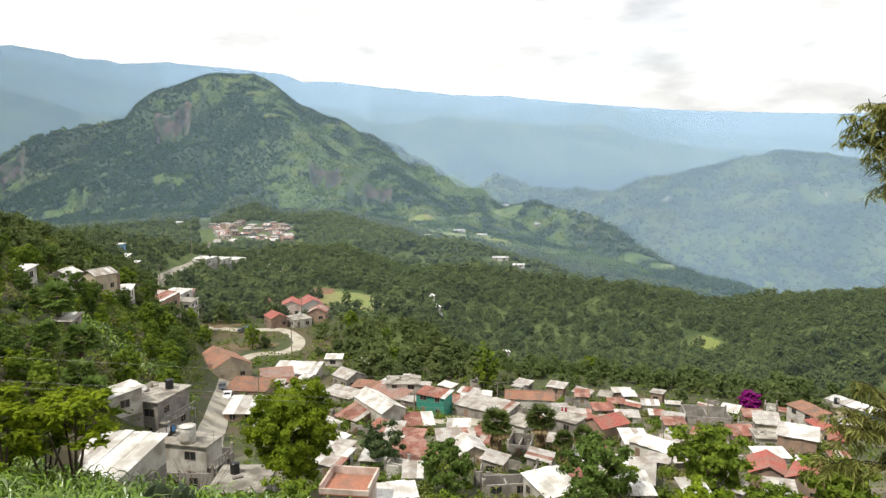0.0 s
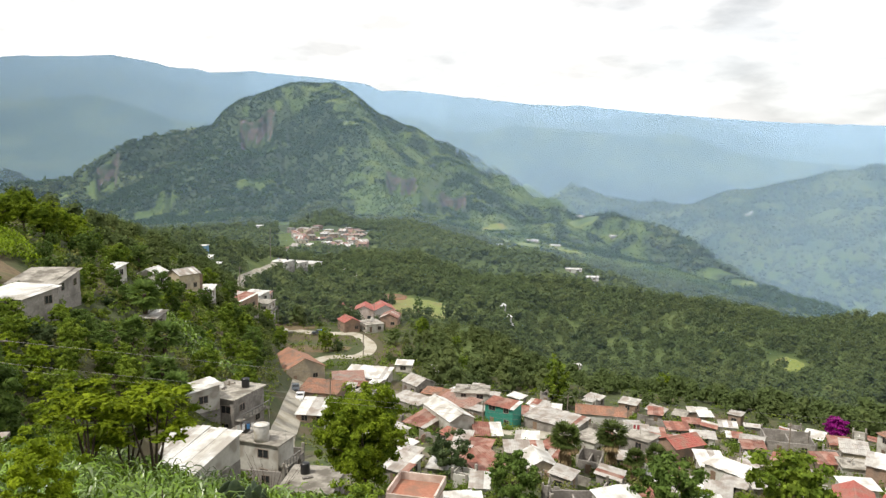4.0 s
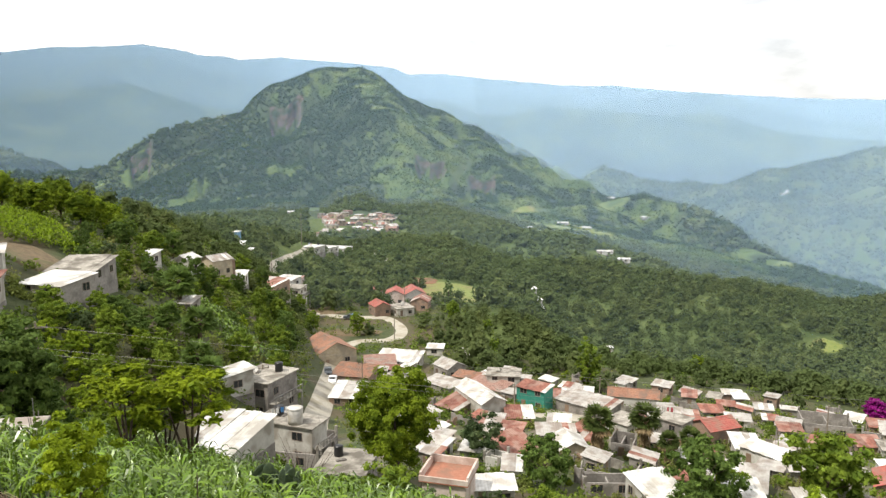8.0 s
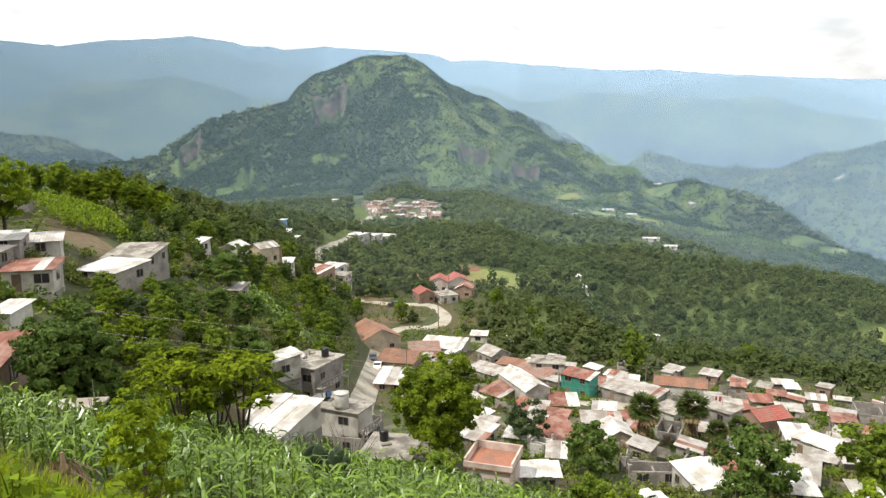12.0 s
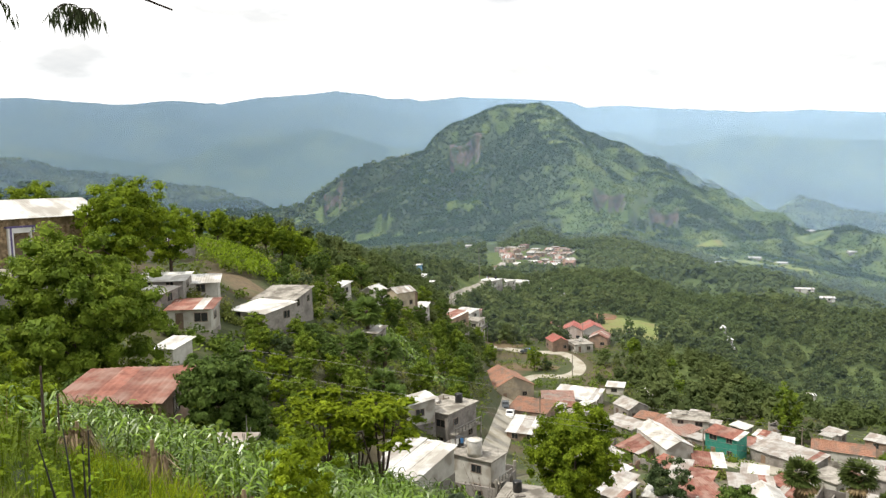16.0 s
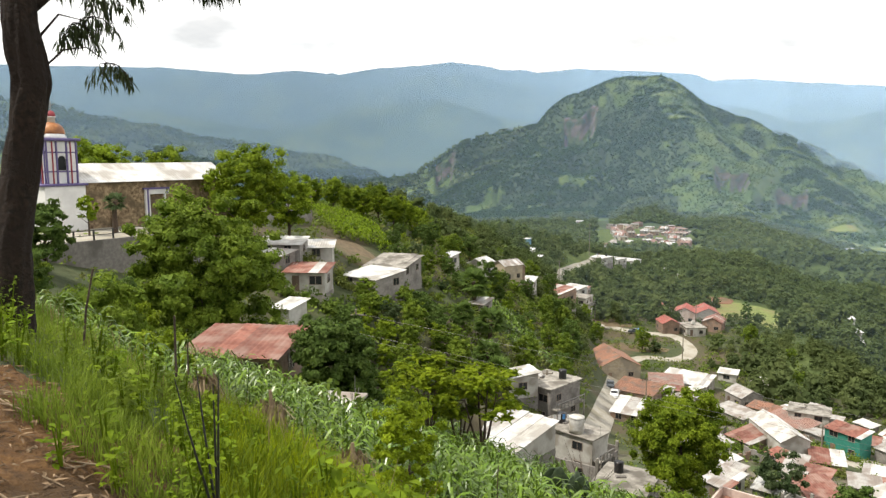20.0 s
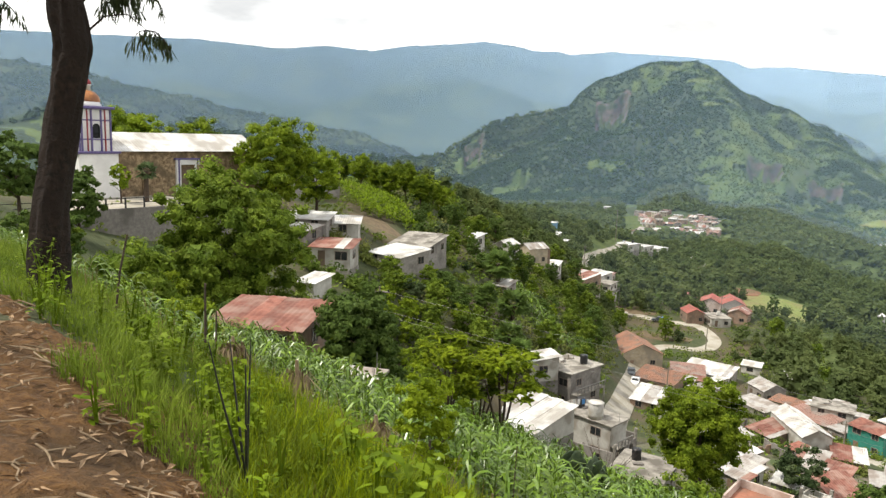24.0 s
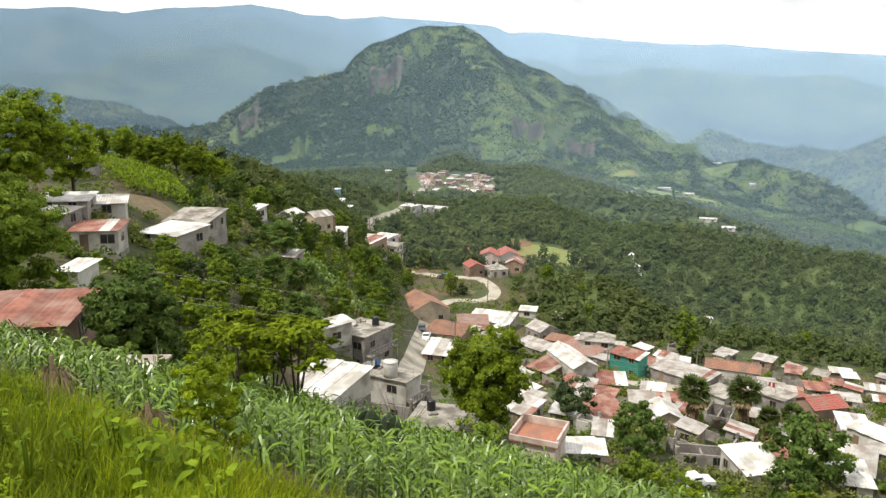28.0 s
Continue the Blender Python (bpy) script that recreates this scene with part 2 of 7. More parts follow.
M = {
    "soil": surface("hillside_soil", (0.035, 0.05, 0.014), (0.065, 0.075, 0.026), 0.95, 0.6, (0.085, 0.068, 0.036), 0.07, 0.6, dist=0.3),
    "dirt": surface("trodden_dirt", (0.1, 0.045, 0.012), (0.215, 0.108, 0.032), 0.97, 14, (0.085, 0.045, 0.014), 1.6, 1.0, dist=0.12),
    "lane": surface("pale_concrete_lane", (0.31, 0.285, 0.235), (0.42, 0.385, 0.32), 0.9, 3, (0.26, 0.23, 0.17), 0.25),
    "bank": surface("bare_earth_bank", (0.1, 0.07, 0.04), (0.15, 0.11, 0.06), 0.95, 1.2, (0.055, 0.075, 0.022), 0.1, 0.5, dist=0.2),
    "yard": surface("trodden_yard_earth", (0.1, 0.085, 0.058), (0.18, 0.155, 0.11), 0.95, 1.2, (0.06, 0.085, 0.025), 0.16, 0.4, dist=0.1),
    "redbank": surface("red_earth_bank", (0.14, 0.06, 0.03), (0.21, 0.105, 0.05), 0.95, 1.2, (0.09, 0.08, 0.03), 0.12, 0.4, dist=0.2),
    "meadow": surface("meadow_turf", (0.12, 0.16, 0.028), (0.18, 0.2, 0.045), 0.9, 0.5, (0.17, 0.15, 0.05), 0.05, 0.3, dist=0.1),
    "terrace": surface("terraced_field_turf", (0.1, 0.14, 0.04), (0.18, 0.21, 0.075), 0.9, 0.1, (0.05, 0.085, 0.025), 0.04, 0.3, dist=0.3),
    "farfield": surface("far_clearing_turf", (0.06, 0.09, 0.036), (0.11, 0.14, 0.055), 0.9, 0.04, (0.05, 0.08, 0.034), 0.02, 0.3, dist=0.3),
    "woods": surface("forest_leaves", (0.068, 0.098, 0.036), (0.145, 0.175, 0.06), 0.8, 0.09, (0.1, 0.135, 0.046), 0.016, 0, 0, 0, 0.42, 0.1),
    "scrub": surface("scrub_leaves", (0.07, 0.115, 0.018), (0.18, 0.24, 0.04), 0.75, 0.5, (0.17, 0.18, 0.055), 0.09, 0, 0, 0, 0.3, 0.35),
    # hill cover: dark forest and lighter scrub, whose tones also carry its sunlit patches
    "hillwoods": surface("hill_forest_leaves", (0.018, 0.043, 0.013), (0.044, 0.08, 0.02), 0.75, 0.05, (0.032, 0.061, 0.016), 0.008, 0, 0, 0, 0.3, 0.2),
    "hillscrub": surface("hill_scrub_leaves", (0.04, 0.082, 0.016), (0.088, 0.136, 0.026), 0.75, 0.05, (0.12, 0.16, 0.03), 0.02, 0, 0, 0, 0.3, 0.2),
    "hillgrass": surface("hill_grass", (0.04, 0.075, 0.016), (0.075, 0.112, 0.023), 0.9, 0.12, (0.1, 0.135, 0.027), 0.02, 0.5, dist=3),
    # hill floor between the crowns, darkened to match their shade side
    "hillfloor": surface("hill_shaded_undergrowth", (0.02, 0.036, 0.014), (0.036, 0.058, 0.02), 0.9, 0.03, (0.042, 0.066, 0.022), 0.006, 0.5, dist=3),
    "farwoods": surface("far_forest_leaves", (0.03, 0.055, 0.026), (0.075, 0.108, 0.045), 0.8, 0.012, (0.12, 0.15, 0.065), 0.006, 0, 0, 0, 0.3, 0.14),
    "rock": surface("cliff_rock", (0.05, 0.042, 0.038), (0.15, 0.11, 0.09), 0.9, 0.13, (0.024, 0.045, 0.018), 0.05, 0.8, dist=3),
    "bark": surface("tree_bark", (0.045, 0.03, 0.02), (0.1, 0.07, 0.05), 0.9, 14, None, 0.6, 0.8, dist=0.02),
    # brown bark taken down to near black: the crown's shade is in the colour
    "eucbark": surface("eucalyptus_bark_in_shade", (0.009, 0.005, 0.003), (0.034, 0.02, 0.012), 1.0, 16, (0.02, 0.012, 0.008), 2.2, 1.0, dist=0.06),
    "leaf_bright": leafy("bright_leaves", (0.15, 0.215, 0.014), (0.27, 0.345, 0.024), (0.1, 0.155, 0.012), 0.5, 2.0, 0.3),
    "leaf_acacia": leafy("feathery_leaves", (0.15, 0.21, 0.008), (0.29, 0.36, 0.018), (0.1, 0.15, 0.008), 0.6, 2.0, 0.3),
    "leaf_mid": leafy("green_leaves", (0.115, 0.175, 0.02), (0.235, 0.305, 0.036), (0.1, 0.155, 0.018), 0.5, 2.0, 0.3),
    "leaf_dark": leafy("dark_leaves", (0.064, 0.108, 0.024), (0.145, 0.21, 0.045), (0.08, 0.13, 0.028), 0.6, 2.0, 0.3),
    "leaf_grey": leafy("greyish_leaves", (0.07, 0.1, 0.04), (0.13, 0.17, 0.075), (0.05, 0.08, 0.03), 0.5),
    "leaf_palm": leafy("palm_leaves", (0.05, 0.075, 0.018), (0.1, 0.13, 0.035), None, 0.5),
    "leaf_dry": leafy("dry_leaves", (0.16, 0.11, 0.055), (0.28, 0.21, 0.12), None, 0.5),
    "leaf_maize": surface("maize_leaves", (0.05, 0.1, 0.006), (0.17, 0.26, 0.02), 0.32, 2.0, (0.085, 0.15, 0.012), 0.4, 0, 0, 0, 0.13, 0.45),
    "leaf_grass": leafy("grass_blades", (0.095, 0.145, 0.003), (0.32, 0.38, 0.006), (0.15, 0.19, 0.005), 0.7, 5.0, 0.5),
    "leaf_herb": leafy("herb_leaves", (0.11, 0.18, 0.008), (0.22, 0.3, 0.016), None, 0.7, 3.0, 0.3),
    "flower": leafy("magenta_bracts", (0.2, 0.012, 0.14), (0.36, 0.02, 0.27), None, 0.5),
    "cactus": surface("cactus_skin", (0.025, 0.045, 0.02), (0.06, 0.085, 0.035), 0.7, 8, None, 0.5, 0.3),
    "concrete": surface("weathered_concrete", (0.22, 0.2, 0.17), (0.36, 0.335, 0.295), 0.9, 1.6, (0.13, 0.115, 0.095), 0.45, 0.3, random_tint=0.12),
    "grey": surface("grey_block_wall", (0.2, 0.18, 0.165), (0.3, 0.275, 0.25), 0.9, 3, (0.15, 0.135, 0.12), 0.5, 0.3, random_tint=0.15),
    "white": surface("whitewashed_wall", (0.43, 0.41, 0.37), (0.55, 0.53, 0.49), 0.85, 2, (0.3, 0.27, 0.23), 0.5, 0.15, random_tint=0.08),
    "brick": surface("brick_wall", (0.24, 0.15, 0.105), (0.34, 0.24, 0.18), 0.9, 4, (0.2, 0.15, 0.12), 0.5, 0.3, random_tint=0.15),
    "ochre": surface("ochre_wall", (0.38, 0.31, 0.21), (0.48, 0.41, 0.31), 0.9, 2, (0.3, 0.26, 0.2), 0.4, 0.2, random_tint=0.12),
    "pink": surface("pink_plaster_wall", (0.5, 0.4, 0.35), (0.6, 0.51, 0.46), 0.85, 2, (0.4, 0.3, 0.25), 0.4, 0.15, random_tint=0.1),
    "turquoise": surface("turquoise_wall", (0.02, 0.16, 0.12), (0.04, 0.24, 0.18), 0.8, 2, None, 0.4, 0.15),
    "blue": surface("blue_wall", (0.12, 0.25, 0.4), (0.2, 0.36, 0.5), 0.85, 2, None, 0.4, 0.15),
    "sheet_white": surface("whitish_roof_sheet", (0.48, 0.47, 0.45), (0.67, 0.66, 0.64), 0.5, 1.6, (0.36, 0.33, 0.29), 0.35, 0.05, 0.0, 0.1),
    "sheet_grey": surface("grey_roof_sheet", (0.3, 0.28, 0.26), (0.42, 0.4, 0.37), 0.7, 1.2, (0.24, 0.2, 0.17), 0.5, 0.1, 0.0, 0.12),
    "sheet_rust": surface("rusty_roof_sheet", (0.14, 0.045, 0.028), (0.25, 0.1, 0.07), 0.75, 1.6, (0.27, 0.16, 0.125), 0.55, 0.15, 0.0, 0.25),
    "tile_orange": surface("orange_roof_tiles", (0.22, 0.1, 0.06), (0.31, 0.165, 0.11), 0.85, 3, (0.18, 0.12, 0.09), 0.6, 0.2, 0, 0.12),
    "tile_red": surface("red_roof_sheet", (0.27, 0.06, 0.045), (0.36, 0.11, 0.085), 0.7, 2, (0.25, 0.12, 0.09), 0.5, 0.1, 0, 0.1),
    "tile_pinkred": surface("faded_red_roof", (0.25, 0.13, 0.1), (0.32, 0.2, 0.16), 0.75, 2, (0.27, 0.22, 0.19), 0.4, 0.1, 0, 0.1),
    "terracotta": surface("terracotta_floor_tiles", (0.3, 0.12, 0.075), (0.38, 0.17, 0.11), 0.8, 3, (0.24, 0.13, 0.09), 0.4, 0.1),
    "pane": surface("dark_window_glass", (0.02, 0.022, 0.025), (0.035, 0.037, 0.04), 0.15, 1, None, 0.5, 0.0),
    "frame": surface("window_frame_paint", (0.2, 0.15, 0.12), (0.27, 0.22, 0.18), 0.6, 5, None, 0.5, 0.05, 0, 0.3),
    "door": surface("door_paint", (0.14, 0.09, 0.06), (0.2, 0.14, 0.1), 0.6, 5, None, 0.5, 0.05, 0, 0.4),
    "metal": surface("dull_metal", (0.2, 0.19, 0.18), (0.3, 0.29, 0.27), 0.5, 6, None, 0.5, 0.05, 0.6),
    "wood": surface("weathered_wood", (0.16, 0.13, 0.1), (0.26, 0.22, 0.17), 0.9, 9, None, 0.5, 0.3),
    "black": surface("black_plastic", (0.012, 0.012, 0.013), (0.02, 0.02, 0.022), 0.4, 4, None, 0.5, 0.0),
    "tankgrey": surface("fibre_cement_tank", (0.45, 0.43, 0.4), (0.58, 0.56, 0.53), 0.8, 3, (0.4, 0.36, 0.3), 0.8, 0.1),
    "stone": surface("church_stone", (0.11, 0.07, 0.036), (0.42, 0.31, 0.19), 0.9, 2.6, (0.13, 0.095, 0.055), 0.55, 0.7, dist=0.08),
    "lime": surface("lime_white_tower", (0.74, 0.73, 0.72), (0.82, 0.81, 0.8), 0.8, 2, (0.68, 0.67, 0.66), 0.4, 0.1),
    "trim_blue": surface("violet_blue_trim_paint", (0.1, 0.08, 0.2), (0.14, 0.11, 0.26), 0.7, 5, None, 0.5, 0.05),
    "trim_red": surface("dark_red_trim_paint", (0.25, 0.03, 0.04), (0.34, 0.05, 0.06), 0.7, 5, None, 0.5, 0.05),
    "dome": surface("orange_glazed_dome", (0.3, 0.1, 0.03), (0.46, 0.19, 0.05), 0.5, 4, (0.22, 0.08, 0.03), 0.8, 0.1),
    "carwhite": surface("white_car_paint", (0.75, 0.75, 0.75), (0.8, 0.8, 0.8), 0.25, 2, None, 0.5, 0.0),
    "cargrey": surface("dark_car_paint", (0.05, 0.06, 0.07), (0.07, 0.08, 0.09), 0.3, 2, None, 0.5, 0.0),
    "rubber": surface("tyre_rubber", (0.015, 0.015, 0.015), (0.025, 0.025, 0.025), 0.9, 9, None, 0.5, 0.1),
    "tarp": surface("blue_tarpaulin", (0.05, 0.2, 0.5), (0.1, 0.3, 0.62), 0.5, 3, None, 0.5, 0.2),
    "straw": surface("dry_stalks", (0.16, 0.11, 0.06), (0.3, 0.22, 0.14), 0.95, 12, None, 0.5, 0.4),
    "litter": surface("dead_leaf_litter", (0.16, 0.095, 0.045), (0.36, 0.25, 0.15), 0.9, 6, None, 0.5, 0.1, 0, 0, 0, 0.5),
}


def haze(name, strength, top, colour):
    """A sheet that stands in for hazy air: mostly clear, its pale tint scatters a little daylight towards the eye, and
    thins out upwards.
    """
    m = bpy.data.materials.new(name)
    m.use_nodes = True
    n, l = m.node_tree.nodes, m.node_tree.links
    n.clear()
    out, clear, scatter, through_it = (n.new("ShaderNode" + k) for k in ("OutputMaterial", "BsdfTransparent", "BsdfDiffuse", "BsdfTranslucent"))
    both, blend = n.new("ShaderNodeMixShader"), n.new("ShaderNodeMixShader")
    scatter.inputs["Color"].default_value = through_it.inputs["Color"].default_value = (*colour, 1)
    # one set normal whichever way the sheet runs, leaning sunward to brighten the haze
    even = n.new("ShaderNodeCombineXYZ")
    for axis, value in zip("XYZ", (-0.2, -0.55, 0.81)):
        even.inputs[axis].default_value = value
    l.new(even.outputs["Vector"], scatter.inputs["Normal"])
    place, split, fade = n.new("ShaderNodeNewGeometry"), n.new("ShaderNodeSeparateXYZ"), n.new("ShaderNodeMapRange")
    l.new(place.outputs["Position"], split.inputs["Vector"])
    l.new(split.outputs["Z"], fade.inputs["Value"])
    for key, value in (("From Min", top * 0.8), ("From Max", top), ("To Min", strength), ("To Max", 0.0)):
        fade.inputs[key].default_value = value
    l.new(scatter.outputs["BSDF"], both.inputs[1])
    l.new(through_it.outputs["BSDF"], both.inputs[2])
    l.new(fade.outputs["Result"], blend.inputs["Fac"])
    l.new(clear.outputs["BSDF"], blend.inputs[1])
    l.new(both.outputs["Shader"], blend.inputs[2])
    l.new(blend.outputs["Shader"], out.inputs["Surface"])
    return m

# ---------------------------------------------------------------- the lie of the land
# Metres; the ground under the camera is z = 0, +y runs up the valley towards the cone-shaped hill.
FALL = radians(30)          # compass bearing in which the near hillside falls


def hash01(i, j, seed):
    v = np.sin(i * 127.1 + j * 311.7 + seed * 74.7) * 43758.5453
    return v - np.floor(v)


def bumps(x, y, size, seed=0):
    """Smooth value noise from -1 to 1 with cells of that size."""
    u, v = np.asarray(x, float) / size, np.asarray(y, float) / size
    i, j = np.floor(u), np.floor(v)
    fu, fv = u - i, v - j
    fu, fv = fu * fu * (3 - 2 * fu), fv * fv * (3 - 2 * fv)
    a = hash01(i, j, seed) * (1 - fu) + hash01(i + 1, j, seed) * fu
    b = hash01(i, j + 1, seed) * (1 - fu) + hash01(i + 1, j + 1, seed) * fu
    return 2 * (a * (1 - fv) + b * fv) - 1


def smooth(a, b, v):
    k = np.clip((v - a) / (b - a), 0, 1)
    return k * k * (3 - 2 * k)


def crest(x, y, line, slope, bend=0.0, top=6.0, rough=0.0):
    """Height of a ridge whose crest runs through (bearing in degrees, distance, height) and falls off to both sides, ever rougher."""
    best = np.full(np.shape(x), -9999.0)
    pts = [(d * math.sin(radians(a)), d * math.cos(radians(a)), z) for a, d, z in line]
    for (x0, y0, z0), (x1, y1, z1) in zip(pts, pts[1:]):
        dx, dy = x1 - x0, y1 - y0
        k = np.clip(((x - x0) * dx + (y - y0) * dy) / (dx * dx + dy * dy), 0, 1)
        d = np.sqrt((x - x0 - k * dx) ** 2 + (y - y0 - k * dy) ** 2 + top * top) - top
        best = np.maximum(best, z0 + (z1 - z0) * k - slope * d - bend * d * d + rough * smooth(15, 140, d))
    return best


def over(a, b, soft):
    """Soft maximum."""
    h = np.clip(0.5 + 0.5 * (a - b) / soft, 0, 1)
    return b * (1 - h) + a * h + soft * h * (1 - h) * 0.5


CHURCH_RIDGE = [(-75, 75, 4), (-46, 92, -7), (-36, 105, -9.5), (-28, 142, -9), (-21, 200, -12), (-14, 290, -29),
                (-8, 380, -43), (-1, 470, -66), (1, 690, -88), (1, 950, -62)]
HILL_LEFT = [(1, 1700, 177), (-1.1, 1697, 177), (-2.3, 1692, 168), (-4.8, 1680, 140), (-5.7, 1675, 108), (-7.3, 1668, 73), (-9.9, 1655, 57), (-13, 1645, 35),
             (-14.7, 1640, -3), (-16.2, 1638, -40), (-17.5, 1635, -49), (-22.2, 1620, -52), (-32, 1700, -66)]
HILL_RIGHT = [(1, 1700, 177), (3.4, 1690, 130), (6.8, 1670, 86), (9.3, 1650, 36), (12, 1620, -17), (16.4, 1560, -78), (18.6, 1520, -93), (20.8, 1480, -99), (23, 1450, -89),
              (25.2, 1420, -102), (27.8, 1380, -125), (29.8, 1330, -160), (33.8, 1230, -181), (37.9, 1120, -182), (41.4, 1000, -194), (44.4, 900, -198), (51, 750, -215)]
HILL_FRONT = [(1, 1700, 176), (3, 1420, 70), (5, 1180, -38), (9, 960, -92)]
HILL_FRONT_2 = [(-6, 1675, 60), (-8, 1450, 10), (-6, 1200, -60)]
HILL_FRONT_3 = [(9.3, 1650, 30), (11.5, 1380, -30), (13.5, 1150, -86), (17, 1000, -108)]
WOOD_SPUR = [(5.5, 600, -68), (9, 590, -70), (13.7, 560, -71), (16.4, 520, -78), (20.9, 480, -82), (25.4, 450, -82), (29.8, 360, -87), (34.2, 290, -85), (37.5, 240, -76)]
EAST_SLOPE = [(37.4, 300, -87), (41.9, 340, -88), (44.8, 370, -90), (47.7, 400, -85), (54, 430, -66), (66, 450, -40)]
RIGHT_RANGE = [(22, 2400, -160), (24.6, 2450, -141), (29.1, 2500, -140), (32.8, 2550, -102), (35.9, 2580, -54), (38.5, 2600, -22), (40.9, 2600, 2), (42.9, 2620, -8), (46, 2650, -32), (52, 2680, 0), (60, 2700, 60)]
BLUE_RANGE = [(7, 3500, 20), (10.4, 3550, 78), (12.4, 3580, 128), (15.5, 3600, 176), (17, 3600, 166), (19.4, 3600, 154), (23.4, 3600, 135), (26.4, 3600, 88), (30.6, 3560, -40), (34, 3500, -150)]
BLUE_RANGE_2 = [(20, 4150, 230), (25, 4150, 256), (27.6, 4150, 261), (30.1, 4150, 213), (33.4, 4150, 135), (37, 4150, 45), (43, 4100, -60)]
LEFT_RANGE = [(-58, 1900, 140), (-45.9, 1950, 122), (-39.1, 2000, 78), (-35.4, 2050, 53), (-31.5, 2080, 32), (-27.3, 2130, 6), (-24.8, 2170, -20), (-22.2, 2200, -54), (-12, 2500, -150)]
LEFT_RANGE_2 = [(-24, 3300, -90), (-19, 3350, -40), (-14.3, 3400, 60), (-9.9, 3450, 148), (-7.3, 3450, 161), (-2, 3450, 140)]
FAR_RANGE = [(-75, 4500, 420), (-50, 4560, 452), (-39.3, 4600, 488), (-35.2, 4600, 496), (-33, 4600, 484), (-29.7, 4600, 471), (-26.4, 4600, 501), (-23, 4600, 483), (-19.5, 4600, 526), (-17, 4600, 540), (-14.3, 4600, 562),
             (-13.2, 4600, 540), (-10, 4600, 509), (-8.7, 4600, 484), (-4.8, 4600, 513), (-1.5, 4600, 497), (1.4, 4600, 482), (3, 4600, 420), (7.7, 4600, 426), (11.1, 4600, 395), (16.4, 4600, 352), (20.7, 4600, 344),
             (25, 4600, 307), (33.3, 4600, 249), (40.9, 4600, 222), (46.4, 4600, 212), (75, 4500, 190)]

SCARPS = [(-4.5, 1588, 38, 34), (6.6, 1245, 30, 22), (10.6, 1270, 28, 18), (-14.9, 1606, 24, 30)]      # bearing, distance, half width, height of the cliffs


def height(x, y):
    x, y = np.asarray(x, float), np.asarray(y, float)
    r, a = np.hypot(x, y), np.degrees(np.arctan2(x, y))
    s = x * math.sin(FALL) + y * math.cos(FALL)
    near = np.interp(s, [-400, -60, -8, 0, 2, 3.9, 5, 9, 15, 22, 30, 35, 54, 70, 100, 150, 200, 400],
                     [150, 20, 2.2, 0, -0.62, -1.5, -2.5, -5.75, -9.0, -12.45, -16.4, -20.2, -32, -38, -45, -54, -62, -92])
    near = near + 0.32 * smooth(-34, -48, a) * smooth(3, 8, r) * smooth(30, 14, r)
    tilt = np.clip(0.15 + (a - 16) * 0.0082, 0.08, 0.5)
    basin = -50 - tilt * 500 * (1 - np.exp(-np.maximum(r - 180, 0) / 500))
    basin = basin - smooth(1050, 1800, r) * 170 * smooth(15, 35, a) - smooth(500, 1500, r) * 60 * smooth(-5, -25, a)
    k = smooth(170, 270, r) * (np.abs(a) < 90)
    z = near * (1 - k) + basin * k
    z = over(crest(x, y, CHURCH_RIDGE, 0.1, 0.0095, 4), z, 6)
    # a valley between the town and the wooded spur, the spur, and the dark slope that closes the valley to the east
    z = z - 30 * smooth(14, 22, a) * smooth(58, 46, a) * smooth(195, 285, r) * smooth(430, 330, r)
    brow = np.interp(a, [5, 14, 21, 25, 30, 34, 38, 42, 48, 60], [600, 560, 480, 450, 360, 290, 300, 340, 400, 430])
    z = z - 30 * smooth(11, 18, a) * smooth(30, 150, r - brow) * smooth(1050, 800, r)
    z = over(np.maximum(crest(x, y, WOOD_SPUR, 0.2, 0.0006, 12), crest(x, y, EAST_SLOPE, 0.3, 0, 12)), z, 8)
    z = z + (bumps(x, y, 95, 17) * 7 + bumps(x, y, 38, 18) * 2.5) * smooth(8, 15, a) * smooth(240, 340, r) * smooth(1000, 750, r)
    z = z - np.abs(bumps(x, y, 150, 19)) * 22 * smooth(16, 24, a) * smooth(560, 680, r) * smooth(1150, 950, r)
    rough = bumps(x, y, 260, 1) * 18 - np.abs(bumps(x, y, 120, 2)) * 30 + bumps(x, y, 40, 3) * 6 - 14
    gully = np.abs(bumps(a * 9 + bumps(x, y, 170, 14) * 9, r / 45, 10, 13)) * 0.65 + 0.35 * np.abs(bumps(x, y, 74, 23))
    rough = rough - 34 * np.maximum(0.42 - gully, 0)
    hill = np.maximum(np.maximum(crest(x, y, HILL_LEFT, 0.56, 0, 10, rough), crest(x, y, HILL_RIGHT, 0.46, 0, 10, rough)),
                      np.maximum(np.maximum(crest(x, y, HILL_FRONT, 0.42, 0, 20, rough), crest(x, y, HILL_FRONT_3, 0.4, 0, 20, rough)), crest(x, y, HILL_FRONT_2, 0.46, 0, 20, rough)))
    for ca, cd, half, tall in SCARPS:
        side = (a - ca) * cd * 0.01745
        brow = cd + 9 * bumps(side, side * 0, 23, 15) + 5 * bumps(side, side * 0 + 7, 9, 25) + side * side * 0.006
        hill = hill - tall * (1 - smooth(half * 0.55, half, np.abs(side))) * smooth(150, 0, brow - r) * smooth(5, -5, r - brow)
    z = over(hill - 7, z, 12)
    ribs = 30 - np.abs(bumps(x, y, 520, 40)) * 120 - np.abs(bumps(x, y, 210, 41)) * 42
    small = 14 - np.abs(bumps(x, y, 300, 43)) * 60 - np.abs(bumps(x, y, 120, 44)) * 26 + bumps(x, y, 80, 45) * 6
